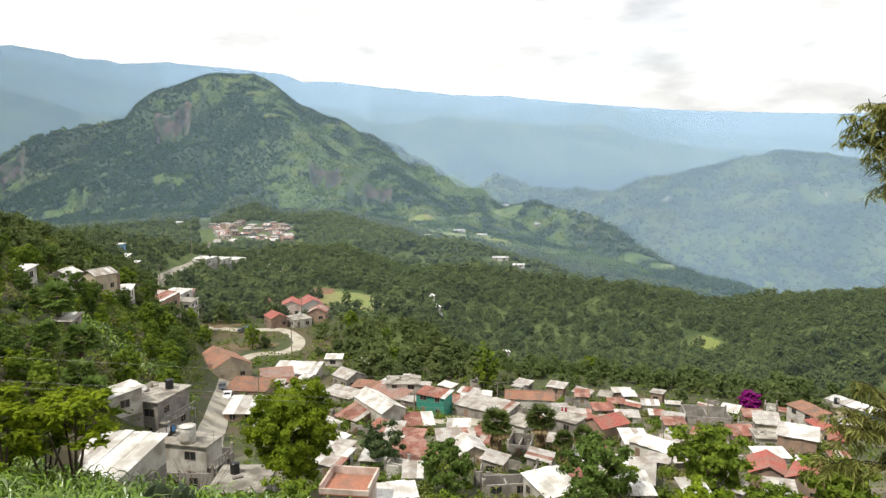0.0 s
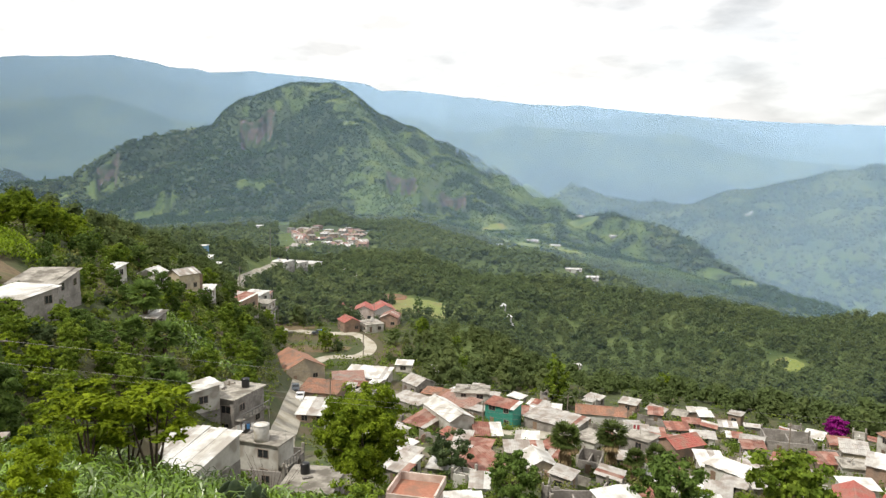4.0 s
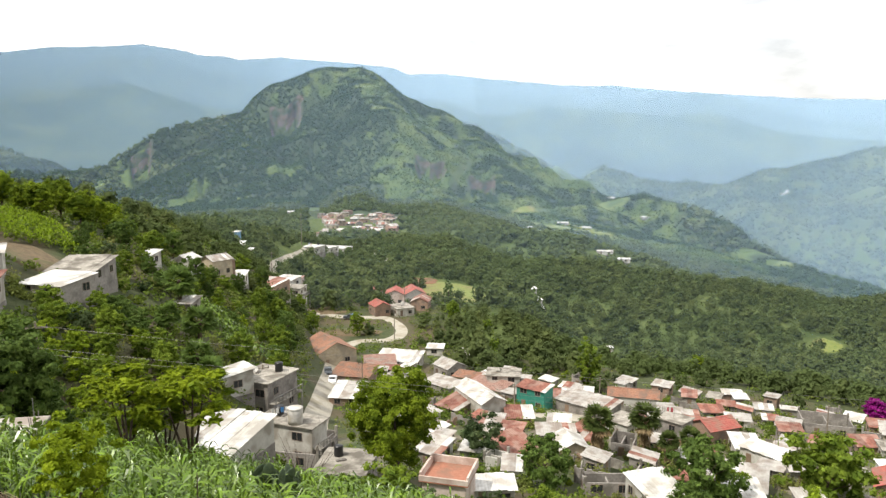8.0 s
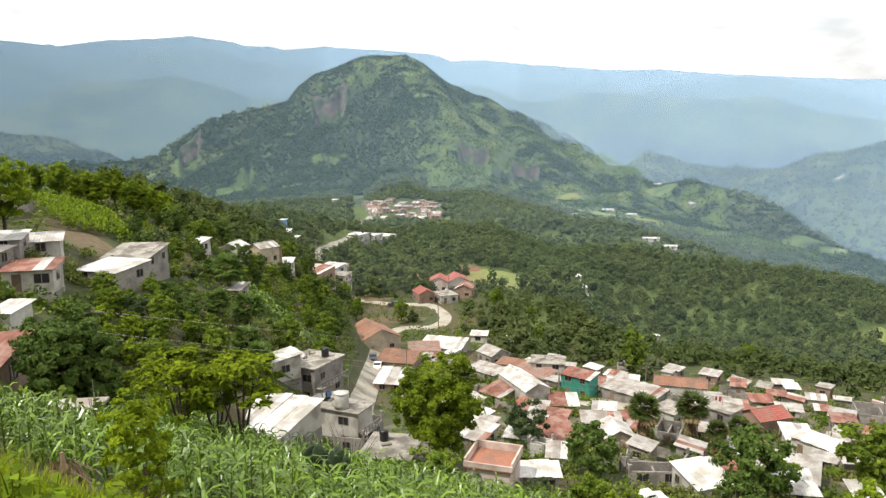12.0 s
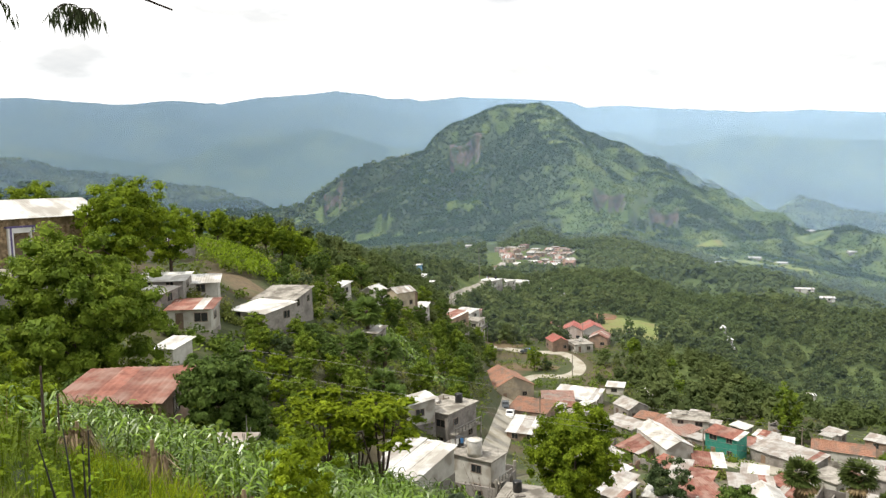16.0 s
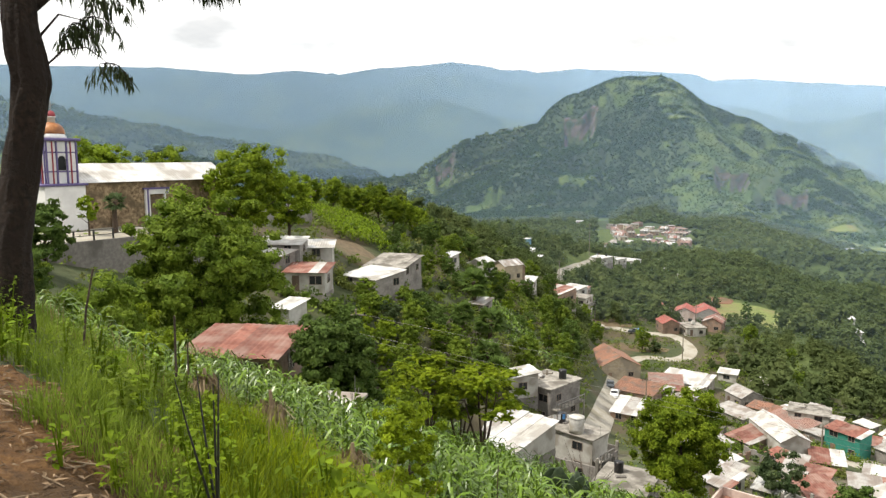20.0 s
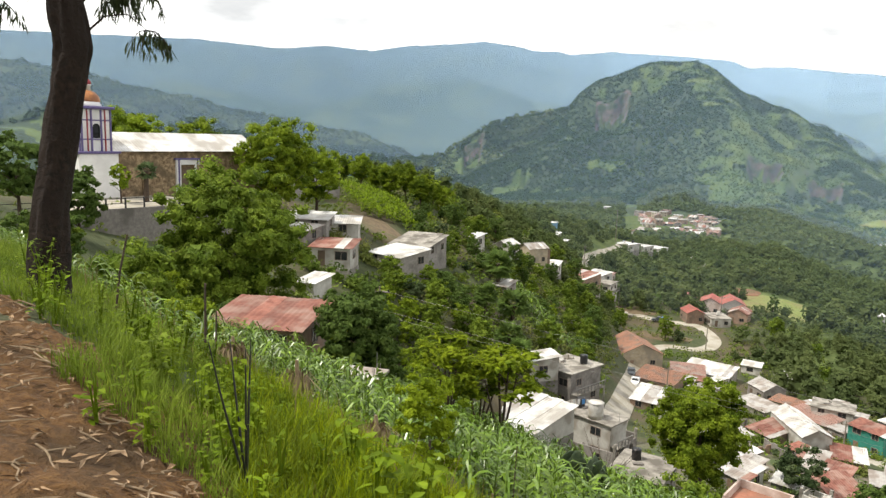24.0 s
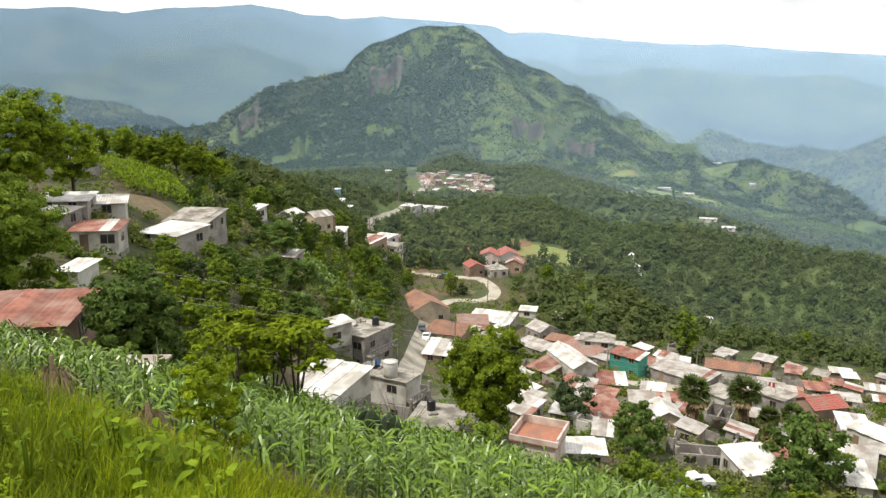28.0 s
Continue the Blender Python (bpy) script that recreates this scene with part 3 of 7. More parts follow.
    far = np.maximum(crest(x, y, RIGHT_RANGE, 0.26, 0, 30, small), np.maximum(crest(x, y, BLUE_RANGE, 0.24, 0, 30, ribs), crest(x, y, BLUE_RANGE_2, 0.3, 0, 20, ribs)))
    far = np.maximum(far, np.maximum(crest(x, y, LEFT_RANGE, 0.26, 0, 30, small), np.maximum(crest(x, y, LEFT_RANGE_2, 0.26, 0, 30, ribs), crest(x, y, FAR_RANGE, 0.3, 0, 20, ribs))))
    z = np.where(r > 1200, over(far, z, 20), z)
    z = z + bumps(x, y, 9, 7) * 0.25 * smooth(8, 30, r) + bumps(x, y, 60, 8) * 3 * smooth(250, 500, r)
    return z + bumps(x, y, 1.3, 9) * 0.05 * smooth(1.0, 3.0, r)


def near_scarp(x, y):
    r, a = np.hypot(x, y), np.degrees(np.arctan2(x, y))
    near = np.zeros(np.shape(x), bool)
    for ca, cd, half, tall in SCARPS:
        near |= (np.abs((a - ca) * cd * 0.01745) < half * 1.1) & (np.abs(r - cd) < 40)
    return near


def open_scrub(x, y):
    """Where the hill is under grass and scrub instead of forest."""
    a = np.degrees(np.arctan2(x, y))
    # leans to the right, so the lighter cover also brightens that sunlit slope
    return smooth(-5, 9, a) * 0.6 + 0.3 * bumps(x, y, 150, 51) + 0.42 * bumps(x, y, 58, 52) + 0.5 * bumps(x, y, 21, 53) > 0.41


def ground(x, y):
    return float(height(x, y))


def at_bearing(a, d):
    return d * math.sin(radians(a)), d * math.cos(radians(a))

# ---------------------------------------------------------------- mesh helpers
rng = np.random.default_rng(11)


def fast_mesh(name, verts, faces, material, smooth_faces=False):
    """A mesh from arrays: verts (n, 3), faces (m, 3) or (m, 4)."""
    verts, faces = np.asarray(verts, np.float32), np.asarray(faces, np.int32)
    me = bpy.data.meshes.new(name)
    k = faces.shape[1]
    me.vertices.add(len(verts))
    me.vertices.foreach_set("co", verts.ravel())
    me.loops.add(faces.size)
    me.loops.foreach_set("vertex_index", faces.ravel())
    me.polygons.add(len(faces))
    me.polygons.foreach_set("loop_start", np.arange(0, faces.size, k, dtype=np.int32))
    me.polygons.foreach_set("use_smooth", np.full(len(faces), smooth_faces))
    me.update(calc_edges=True)
    me.materials.append(material)
    return me


def part(name, bm, material, parent, label=""):
    me = bpy.data.meshes.new(name)
    bm.to_mesh(me)
    bm.free()
    me.materials.append(material)
    return hang(name, me, parent, label)


def hang(name, me, parent, label=""):
    ob = new(name, me)
    ob.parent = parent
    if label:
        tagged(ob, label)
    return ob


def thing(name, x, y, z, turn=0, label="", category="", group="", kind=""):
    ob = new(name)
    ob.matrix_basis = pose(x, y, z, 0, 0, turn)
    return tagged(ob, label, category, group, kind)


def box(bm, x0, y0, z0, x1, y1, z1, bevel=0.0):
    """A box between two corners, into bm."""
    made = bmesh.ops.create_cube(bm, size=1)["verts"]
    for v in made:
        v.co = Vector(((x0 + x1) / 2 + v.co.x * (x1 - x0), (y0 + y1) / 2 + v.co.y * (y1 - y0), (z0 + z1) / 2 + v.co.z * (z1 - z0)))
    if bevel:
        edges = list({e for v in made for e in v.link_edges})
        bmesh.ops.bevel(bm, geom=edges, offset=bevel, segments=1, affect="EDGES")
    return bm


def boxes(*rows):
    bm = bmesh.new()
    for row in rows:
        box(bm, *row)
    return bm


def tube(bm, points, radii, sides=8):
    """A tapered tube along points, into bm."""
    rings = []
    pts = [Vector(p) for p in points]
    for i, p in enumerate(pts):
        d = (pts[min(i + 1, len(pts) - 1)] - pts[max(i - 1, 0)]).normalized()
        u = d.cross(Vector((0.3, 1, 0.2))).normalized()
        v = d.cross(u)
        rings.append([bm.verts.new(p + (u * math.cos(2 * math.pi * k / sides) + v * math.sin(2 * math.pi * k / sides)) * radii[i]) for k in range(sides)])
    for a, b in zip(rings, rings[1:]):
        for k in range(sides):
            bm.faces.new((a[k], a[(k + 1) % sides], b[(k + 1) % sides], b[k]))
    bm.faces.new(list(reversed(rings[0])))
    bm.faces.new(rings[-1])
    return bm


def leaf_quads(centres, size, flat=0.0, long=1.6, r=None):
    """A small diamond leaf at each centre, turned at random; flat leans them towards lying level."""
    r = r or rng
    centres = np.asarray(centres, float)
    n = len(centres)
    u = r.normal(size=(n, 3))
    u[:, 2] *= 1 - 0.6 * flat
    u /= np.linalg.norm(u, axis=1)[:, None] + 1e-9
    w = r.normal(size=(n, 3))
    w[:, 2] *= 1 - flat
    v = w - (w * u).sum(1)[:, None] * u
    v /= np.linalg.norm(v, axis=1)[:, None] + 1e-9
    s = (np.asarray(size) * r.uniform(0.65, 1.35, n))[:, None]
    a, b = u * s * long / 2, v * s / 2
    verts = np.stack([centres - a, centres + b * 0.9 - a * 0.1, centres + a, centres - b * 0.9 - a * 0.1], 1).reshape(-1, 3)
    return verts, np.arange(n * 4).reshape(n, 4)


def leaf_tufts(centres, normals, size, jitter, g, long=1.35):
    """A small diamond of foliage at each centre that faces outwards from its crown, more or less."""
    n = len(centres)
    w = normals + g.normal(0, jitter, (n, 3))
    w /= np.linalg.norm(w, axis=1)[:, None] + 1e-9
    u = np.cross(w, g.normal(size=(n, 3)))
    u /= np.linalg.norm(u, axis=1)[:, None] + 1e-9
    v = np.cross(w, u)
    k = (np.asarray(size) * g.uniform(0.6, 1.4, n))[:, None]
    a, b = u * k * long / 2, v * k / 2
    return np.stack([centres - a, centres + b, centres + a, centres - b], 1).reshape(-1, 3), np.arange(n * 4).reshape(n, 4)


def oval_leaves(centres, size, g, long=1.7):
    """Pointed oval leaves folded along the midrib and drooping at the tip, mostly level."""
    n = len(centres)
    t, rise = g.uniform(0, 6.28, n), g.uniform(-0.5, 0.55, n)
    u = np.stack([np.cos(t) * np.cos(rise), np.sin(t) * np.cos(rise), np.sin(rise)], 1)
    v = np.stack([-np.sin(t), np.cos(t), g.uniform(-0.35, 0.35, n)], 1)
    k = (np.asarray(size) * g.uniform(0.55, 1.35, n))[:, None]
    up = np.array([0, 0, 1.0])
    p = np.asarray(centres)
    rib = [p, p + u * k * long * 0.35 - up * k * 0.02, p + u * k * long * 0.75 - up * k * 0.12, p + u * k * long - up * k * 0.35]
    edge = [p + u * k * long * 0.35 + s_ * v * k * 0.48 + up * k * 0.1 for s_ in (-1, 1)] + [p + u * k * long * 0.75 + s_ * v * k * 0.3 - up * k * 0.03 for s_ in (-1, 1)]
    verts = np.stack(rib + edge, 1).reshape(-1, 3)
    tri = np.array([[0, 1, 4], [0, 5, 1], [1, 2, 6], [1, 6, 4], [5, 7, 2], [5, 2, 1], [2, 3, 6], [7, 3, 2]])
    return verts, (np.arange(n)[:, None, None] * 8 + tri[None]).reshape(-1, 3)


def crown_points(n, rx, ry, rz, clumps, spread, r, hollow=0.45):
    """Leaf places in clumps spread through an uneven ellipsoid round the origin, the clumps' centres, and which way each leaf faces."""
    d = r.normal(size=(clumps, 3))
    d /= np.linalg.norm(d, axis=1)[:, None]
    rad = r.uniform(hollow, 1.0, clumps) ** 0.6
    bulge = 1 + 0.22 * np.sin(d[:, 0] * 4.1 + r.uniform(0, 6)) * np.cos(d[:, 1] * 3.7 + r.uniform(0, 6)) + r.uniform(-0.1, 0.1, clumps)
    c = d * (rad * bulge)[:, None] * np.array([rx, ry, rz])
    pick = r.integers(0, clumps, n)
    q = r.normal(size=(n, 3))
    q /= np.linalg.norm(q, axis=1)[:, None]
    q[:, 2] = np.where(q[:, 2] < -0.35, -q[:, 2], q[:, 2])
    face = q * 0.8 + d[pick] * 0.7
    return c[pick] + q * np.array([1, 1, 0.75]) * (r.uniform(0.4, 1, n) ** 0.5)[:, None] * spread * r.uniform(0.6, 1.2, clumps)[pick][:, None], c, face


def ball_quads(n):
    """A ball of n x n quads a side, from a cube, as arrays."""
    verts, faces = [], []
    for axis in range(3):
        for sign in (-1, 1):
            b = len(verts)
            for i in range(n + 1):
                for j in range(n + 1):
                    p = [0, 0, 0]
                    p[axis], p[(axis + 1) % 3], p[(axis + 2) % 3] = sign, (2 * i / n - 1) * sign, 2 * j / n - 1
                    q = Vector(p).normalized()
                    verts.append((q.x, q.y, q.z))
            faces += [(b + i * (n + 1) + j, b + (i + 1) * (n + 1) + j, b + (i + 1) * (n + 1) + j + 1, b + i * (n + 1) + j + 1) for i in range(n) for j in range(n)]
    return np.array(verts), np.array(faces)


def lumps(centres, radii, n, g, squash=0.85, ragged=0.22):
    """Uneven leafy lumps that fill a crown from inside."""
    v, f = ball_quads(n)
    k = len(centres)
    jit = 1 + ragged * g.normal(size=(k, len(v), 1))
    e0, e1 = g.normal(size=(k, 3)), g.normal(size=(k, 3))
    e0 /= np.linalg.norm(e0, axis=1)[:, None]
    e1 -= (e0 * e1).sum(1)[:, None] * e0
    e1 /= np.linalg.norm(e1, axis=1)[:, None]
    turn = np.stack([e0, e1, np.cross(e0, e1)], 1)          # each lump lies another way
    p = np.asarray(centres)[:, None, :] + np.einsum("kij,vi->kvj", turn, v) * np.asarray(radii)[:, None, None] * jit * np.array([1, 1, squash])
    return p.reshape(-1, 3), (f[None] + (np.arange(k) * len(v))[:, None, None]).reshape(-1, 4)


def join(*pieces):
    vs, fs, n = [], [], 0
    for v, f in pieces:
        vs.append(v)
        fs.append(f + n)
        n += len(v)
    return np.concatenate(vs), np.concatenate(fs)


# ---------------------------------------------------------------- the ground: one sheet to the horizon
bearings = np.concatenate([np.arange(-180, -66, 3.0), np.arange(-66, -50, 0.6), np.arange(-50, -17, 0.31), np.arange(-17, 16, 0.16), np.arange(16, 54, 0.31), np.arange(54, 70, 0.6), np.arange(70, 178, 3.0), [180]])
rings = np.unique(np.concatenate([[0.01, 0.4], np.geomspace(1.0, 60, 80), np.geomspace(61.5, 400, 85), np.geomspace(404, 2000, 120), np.geomspace(2015, 4900, 90), np.arange(1240, 1284, 5), np.arange(1380, 1402, 5), np.arange(1550, 1622, 5)]))
aa, rr = np.meshgrid(np.radians(bearings), rings, indexing="ij")
gx, gy = rr * np.sin(aa), rr * np.cos(aa)
gz = height(gx, gy)
na, nr = gx.shape
index = np.arange(na * nr).reshape(na, nr)
quads = np.stack([index[:-1, :-1], index[:-1, 1:], index[1:, 1:], index[1:, :-1]], -1).reshape(-1, 4)
land = fast_mesh("ground", np.stack([gx, gy, gz], -1).reshape(-1, 3), quads, M["soil"], True)
land.materials.append(M["hillfloor"])
land.materials.append(M["farwoods"])
land.materials.append(M["rock"])
land.materials.append(M["woods"])
land.materials.append(M["dirt"])
land.materials.append(M["hillgrass"])
mid_r = np.hypot(gx, gy)[:-1, :-1].reshape(-1)
qx, qy = gx[:-1, :-1].reshape(-1), gy[:-1, :-1].reshape(-1)
steep = np.hypot((height(qx + 4, qy) - height(qx - 4, qy)) / 8, (height(qx, qy + 4) - height(qx, qy - 4)) / 8)
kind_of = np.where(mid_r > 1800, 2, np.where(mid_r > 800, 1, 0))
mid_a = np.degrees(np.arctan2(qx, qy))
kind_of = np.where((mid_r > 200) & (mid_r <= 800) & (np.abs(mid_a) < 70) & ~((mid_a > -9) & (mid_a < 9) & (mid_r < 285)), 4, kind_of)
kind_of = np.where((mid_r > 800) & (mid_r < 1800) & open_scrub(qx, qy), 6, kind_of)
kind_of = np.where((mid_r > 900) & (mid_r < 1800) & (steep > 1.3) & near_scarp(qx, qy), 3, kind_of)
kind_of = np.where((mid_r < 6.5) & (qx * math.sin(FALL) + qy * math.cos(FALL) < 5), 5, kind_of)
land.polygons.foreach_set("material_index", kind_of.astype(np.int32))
tagged(new("ground", land), "green mountain valley ground with scrub and soil", "ground", kind="structure")

taken = []          # (x, y, radius): where nothing wild grows


def keep_clear(x, y, radius):
    taken.append((x, y, radius))


def is_free(x, y, margin=0.0):
    free = np.ones(np.shape(x), bool)
    for cx, cy, cr in taken:
        free &= (x - cx) ** 2 + (y - cy) ** 2 > (cr + margin) ** 2
    return free


def ribbon(name, points, width, material, label, category="road", lift=0.12, clear=True, steps=6):
    """A lane draped over the ground through (x, y) points, with a kerb-like edge of real thickness."""
    pts = [Vector((x, y, 0)) for x, y in points]
    line = []
    for i in range(len(pts) - 1):
        p0, p1, p2, p3 = pts[max(i - 1, 0)], pts[i], pts[i + 1], pts[min(i + 2, len(pts) - 1)]
        for k in range(steps):
            t = k / steps
            line.append(0.5 * ((2 * p1) + (p2 - p0) * t + (2 * p0 - 5 * p1 + 4 * p2 - p3) * t * t + (3 * p1 - p0 - 3 * p2 + p3) * t ** 3))
    line.append(pts[-1])
    verts, faces = [], []
    for i, p in enumerate(line):
        d = (line[min(i + 1, len(line) - 1)] - line[max(i - 1, 0)]).normalized()
        side = Vector((-d.y, d.x, 0)) * width / 2
        for k, dz in ((-1.02, -0.5), (-1, lift), (1, lift), (1.02, -0.5)):
            verts.append((*(p + side * k).xy, ground(*(p + side * k).xy) + dz))
        if i:
            b = 4 * i
            faces += [(b - 4 + k, b - 3 + k, b + 1 + k, b + k) for k in range(3)]
        if clear:
            keep_clear(p.x, p.y, width * 0.6)
    return tagged(new(name, fast_mesh(name, verts, faces, material)), label, category, kind="structure")


def patch(name, x, y, turn, w, d, material, label, category="field", lift=0.25, cells=14, clear=True, sub=3):
    """A piece of land of its own cover, draped over the ground, with an uneven outline."""
    m = pose(x, y, 0, 0, 0, turn)
    verts, faces = [], []
    for i in range(cells + 1):
        for j in range(cells + 1):
            u, v = i / cells * 2 - 1, j / cells * 2 - 1
            wob = 1 + 0.18 * float(bumps(u * 3 + x, v * 3 + y, 1.1, 4))
            p = m @ Vector((u * math.sqrt(1 - v * v / 2) * w / 2 * wob, v * math.sqrt(1 - u * u / 2) * d / 2 * wob, 0))
            edge = max(abs(u), abs(v)) > 0.99
            verts.append((p.x, p.y, ground(p.x, p.y) + (-0.3 if edge else lift)))
    for i in range(cells):
        for j in range(cells):
            a = i * (cells + 1) + j
            faces.append((a, a + cells + 1, a + cells + 2, a + 1))
    if clear:
        n = max(1, int(max(w, d) / min(w, d) * 1.5))
        for k in range(n):
            f = (k + 0.5) / n * 2 - 1
            p = m @ Vector((f * w / 2 * (w > d), f * d / 2 * (d >= w), 0))
            keep_clear(p.x, p.y, min(w, d) * 0.5)
    return tagged(new(name, fast_mesh(name, verts, faces, material, True)), label, category, kind="structure")


def hazy_sheet(radius, strength, top, colour):
    """radius: one distance, or (bearing, distance) pairs where the sheet stands nearer on one side."""
    n = 520
    a = np.radians(np.linspace(-75, 78, n))
    # each sheet ends at the skyline behind it, so its blue doesn't tint the sky
    if isinstance(radius, tuple):
        radius = np.interp(np.degrees(a), [p for p, _ in radius], [q for _, q in radius])
    else:
        radius = np.full(n, float(radius))
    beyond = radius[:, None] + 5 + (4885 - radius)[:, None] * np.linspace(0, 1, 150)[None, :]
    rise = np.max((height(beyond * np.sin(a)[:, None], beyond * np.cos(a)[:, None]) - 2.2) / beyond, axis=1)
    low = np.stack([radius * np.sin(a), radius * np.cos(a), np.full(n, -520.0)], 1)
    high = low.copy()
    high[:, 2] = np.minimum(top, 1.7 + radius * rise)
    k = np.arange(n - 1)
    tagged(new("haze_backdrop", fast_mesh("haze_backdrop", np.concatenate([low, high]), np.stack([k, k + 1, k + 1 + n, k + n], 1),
                                          haze("haze_tint_sheet", strength, top, colour), True)), "thin blue tinted sheet standing in for valley haze", "haze", kind="backdrop")


# distance haze is put into blue tinted sheets at set distances
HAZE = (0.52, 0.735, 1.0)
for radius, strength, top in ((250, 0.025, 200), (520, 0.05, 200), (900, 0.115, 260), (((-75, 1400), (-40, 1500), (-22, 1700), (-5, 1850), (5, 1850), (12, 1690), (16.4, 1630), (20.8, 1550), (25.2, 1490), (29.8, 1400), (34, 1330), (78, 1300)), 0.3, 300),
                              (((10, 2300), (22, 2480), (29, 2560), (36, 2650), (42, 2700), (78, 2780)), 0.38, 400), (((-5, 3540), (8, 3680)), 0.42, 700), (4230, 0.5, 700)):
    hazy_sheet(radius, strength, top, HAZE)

# ---------------------------------------------------------------- roads, fields and banks
ribbon("road", [(-3.5, 100), (-5.2, 115), (-4.7, 133), (-3.9, 166), (-3, 196), (2.6, 211), (12, 213), (17, 224), (13, 238), (3, 240), (-14, 246)], 3.8, M["lane"],
       "pale concrete village street climbing between houses")
ribbon("road", [(-26, 258), (-29, 290), (-26, 327), (-22, 365), (-20, 400)], 3.4, M["lane"], "pale lane climbing over the wooded ridge")
ribbon("road", [(-1, 318), (-1, 332), (9, 351), (20, 372), (22, 420), (16, 470), (14, 505)], 3.2, M["lane"], "pale lane to the upper village")
patch("field", 44, 292, -14, 34, 56, M["meadow"], "bright mown green meadow on the wooded spur", lift=0.4)
patch("field", 32, 318, 0, 18, 24, M["redbank"], "red earth scar above the meadow", lift=0.6)
patch("field", -9, 250, 5, 22, 13, M["bank"], "bare brown earth bank below the houses", clear=False)
patch("field", -1, 223, 0, 24, 10, M["bank"], "grassy brown bank above the street", clear=False)
patch("field", -43, 106, -30, 13, 10, M["bank"], "bare ochre slope beside the block houses")
strips = random.Random(31)
for a, d, w, dd in ((15.5, 1010, 60, 16), (16.2, 985, 70, 14), (17.2, 1015, 60, 15), (18.2, 1050, 50, 14), (18.6, 1010, 46, 12), (19.8, 1030, 50, 16), (15.9, 945, 64, 15), (17.0, 945, 50, 12),
                    (14.0, 1100, 46, 18), (13.2, 1060, 40, 14), (14.8, 1130, 36, 14), (16.0, 1120, 44, 14), (17.4, 1110, 40, 14), (12.6, 980, 40, 14), (20.8, 1440, 60, 40), (33.4, 1236, 60, 22), (-1.8, 985, 40, 22), (-0.6, 1010, 30, 16)):
    patch("field", *at_bearing(a, d), -a + strips.uniform(-12, 12), w, dd, M[strips.choice(("terrace", "terrace", "meadow"))], "small terraced field on the lower slope of the hill", lift=1.4, cells=10)
for a, d, w, dd in ((37.5, 2180, 90, 50), (41.5, 2300, 110, 46), (34.2, 2330, 80, 36), (44.0, 2380, 100, 50), (39.8, 2420, 70, 40), (31.5, 2390, 90, 34), (43.2, 2150, 90, 60), (36.0, 2080, 80, 40), (46.0, 2250, 90, 50), (40.5, 2120, 60, 36), (29.0, 2420, 90, 30), (47, 2420, 90, 40)):
    patch("field", *at_bearing(a, d), -a + strips.uniform(-25, 25), w, dd, M["farfield"], "pale clearing among the forest of the far range", lift=3, cells=10)
patch("field", *at_bearing(36.2, 388), 30, 20, 14, M["meadow"], "small bright clearing in the wood", lift=0.6)
patch("field", 124, 193, 20, 9, 12, M["meadow"], "small bright clearing below the wood", lift=0.5)
patch("field", 42, 133, -25, 14, 10, M["lane"], "pale concrete yard between houses", "yard", lift=0.2)

# ---------------------------------------------------------------- houses
WALLS = {"grey": "grey concrete block", "white": "whitewashed", "brick": "brown brick", "ochre": "ochre plastered", "pink": "pink plastered",
         "turquoise": "turquoise painted", "blue": "blue painted"}
ROOFS = {"white": ("sheet_white", "white sheet-metal roof"), "greysheet": ("sheet_grey", "grey corrugated roof"), "rust": ("sheet_rust", "rusty corrugated roof"),
         "orange": ("tile_orange", "orange tiled roof"), "red": ("tile_red", "red roof"), "pinkred": ("tile_pinkred", "faded red roof"),
         "concrete": ("concrete", "flat concrete roof"), "terracotta": ("terracotta", "terracotta terrace roof")}


def ridged_sheet(w, length, pitch, tiled):
    """One corrugated sheet (or run of overlapping tiles), w wide and length long down the slope, as a grid of lines."""
    n = max(2, round(w / pitch)) * 2
    rows = max(1, round(length / 0.45)) if tiled else 1
    lines = []
    for j in range(rows):
        for end in (0, 1):
            lines.append([(i / n * w, (j + end) / rows * length, (0.035 if i % 2 else 0.0) + (0.04 * (1 - end) if tiled else 0)) for i in range(n + 1)])
    return lines


def sheet_mesh(cache, w, length, material, tiled=False):
    key = (round(w, 1), round(length, 1), material.name)
    if key not in cache:
        lines = np.array(ridged_sheet(w, length, 0.3 if tiled else 0.4, tiled))
        m, n = lines.shape[:2]
        top = lines.reshape(-1, 3)
        low = top - np.array([0, 0, 0.03])
        i = np.arange(m * n).reshape(m, n)
        f = np.stack([i[:-1, :-1], i[:-1, 1:], i[1:, 1:], i[1:, :-1]], -1).reshape(-1, 4)
        rim = np.concatenate([i[0, :], i[1:, -1], i[-1, -2::-1], i[-2:0:-1, 0]])
        nxt = np.roll(rim, -1)
        side = np.stack([rim, rim + m * n, nxt + m * n, nxt], 1)
        cache[key] = fast_mesh("roof_sheet", np.concatenate([top, low]), np.concatenate([f, f[:, ::-1] + m * n, side]), material)
    return cache[key]


sheet_cache = {}
house_count = 0
roof_tanks = []
flat_tops = []
house_spots = []


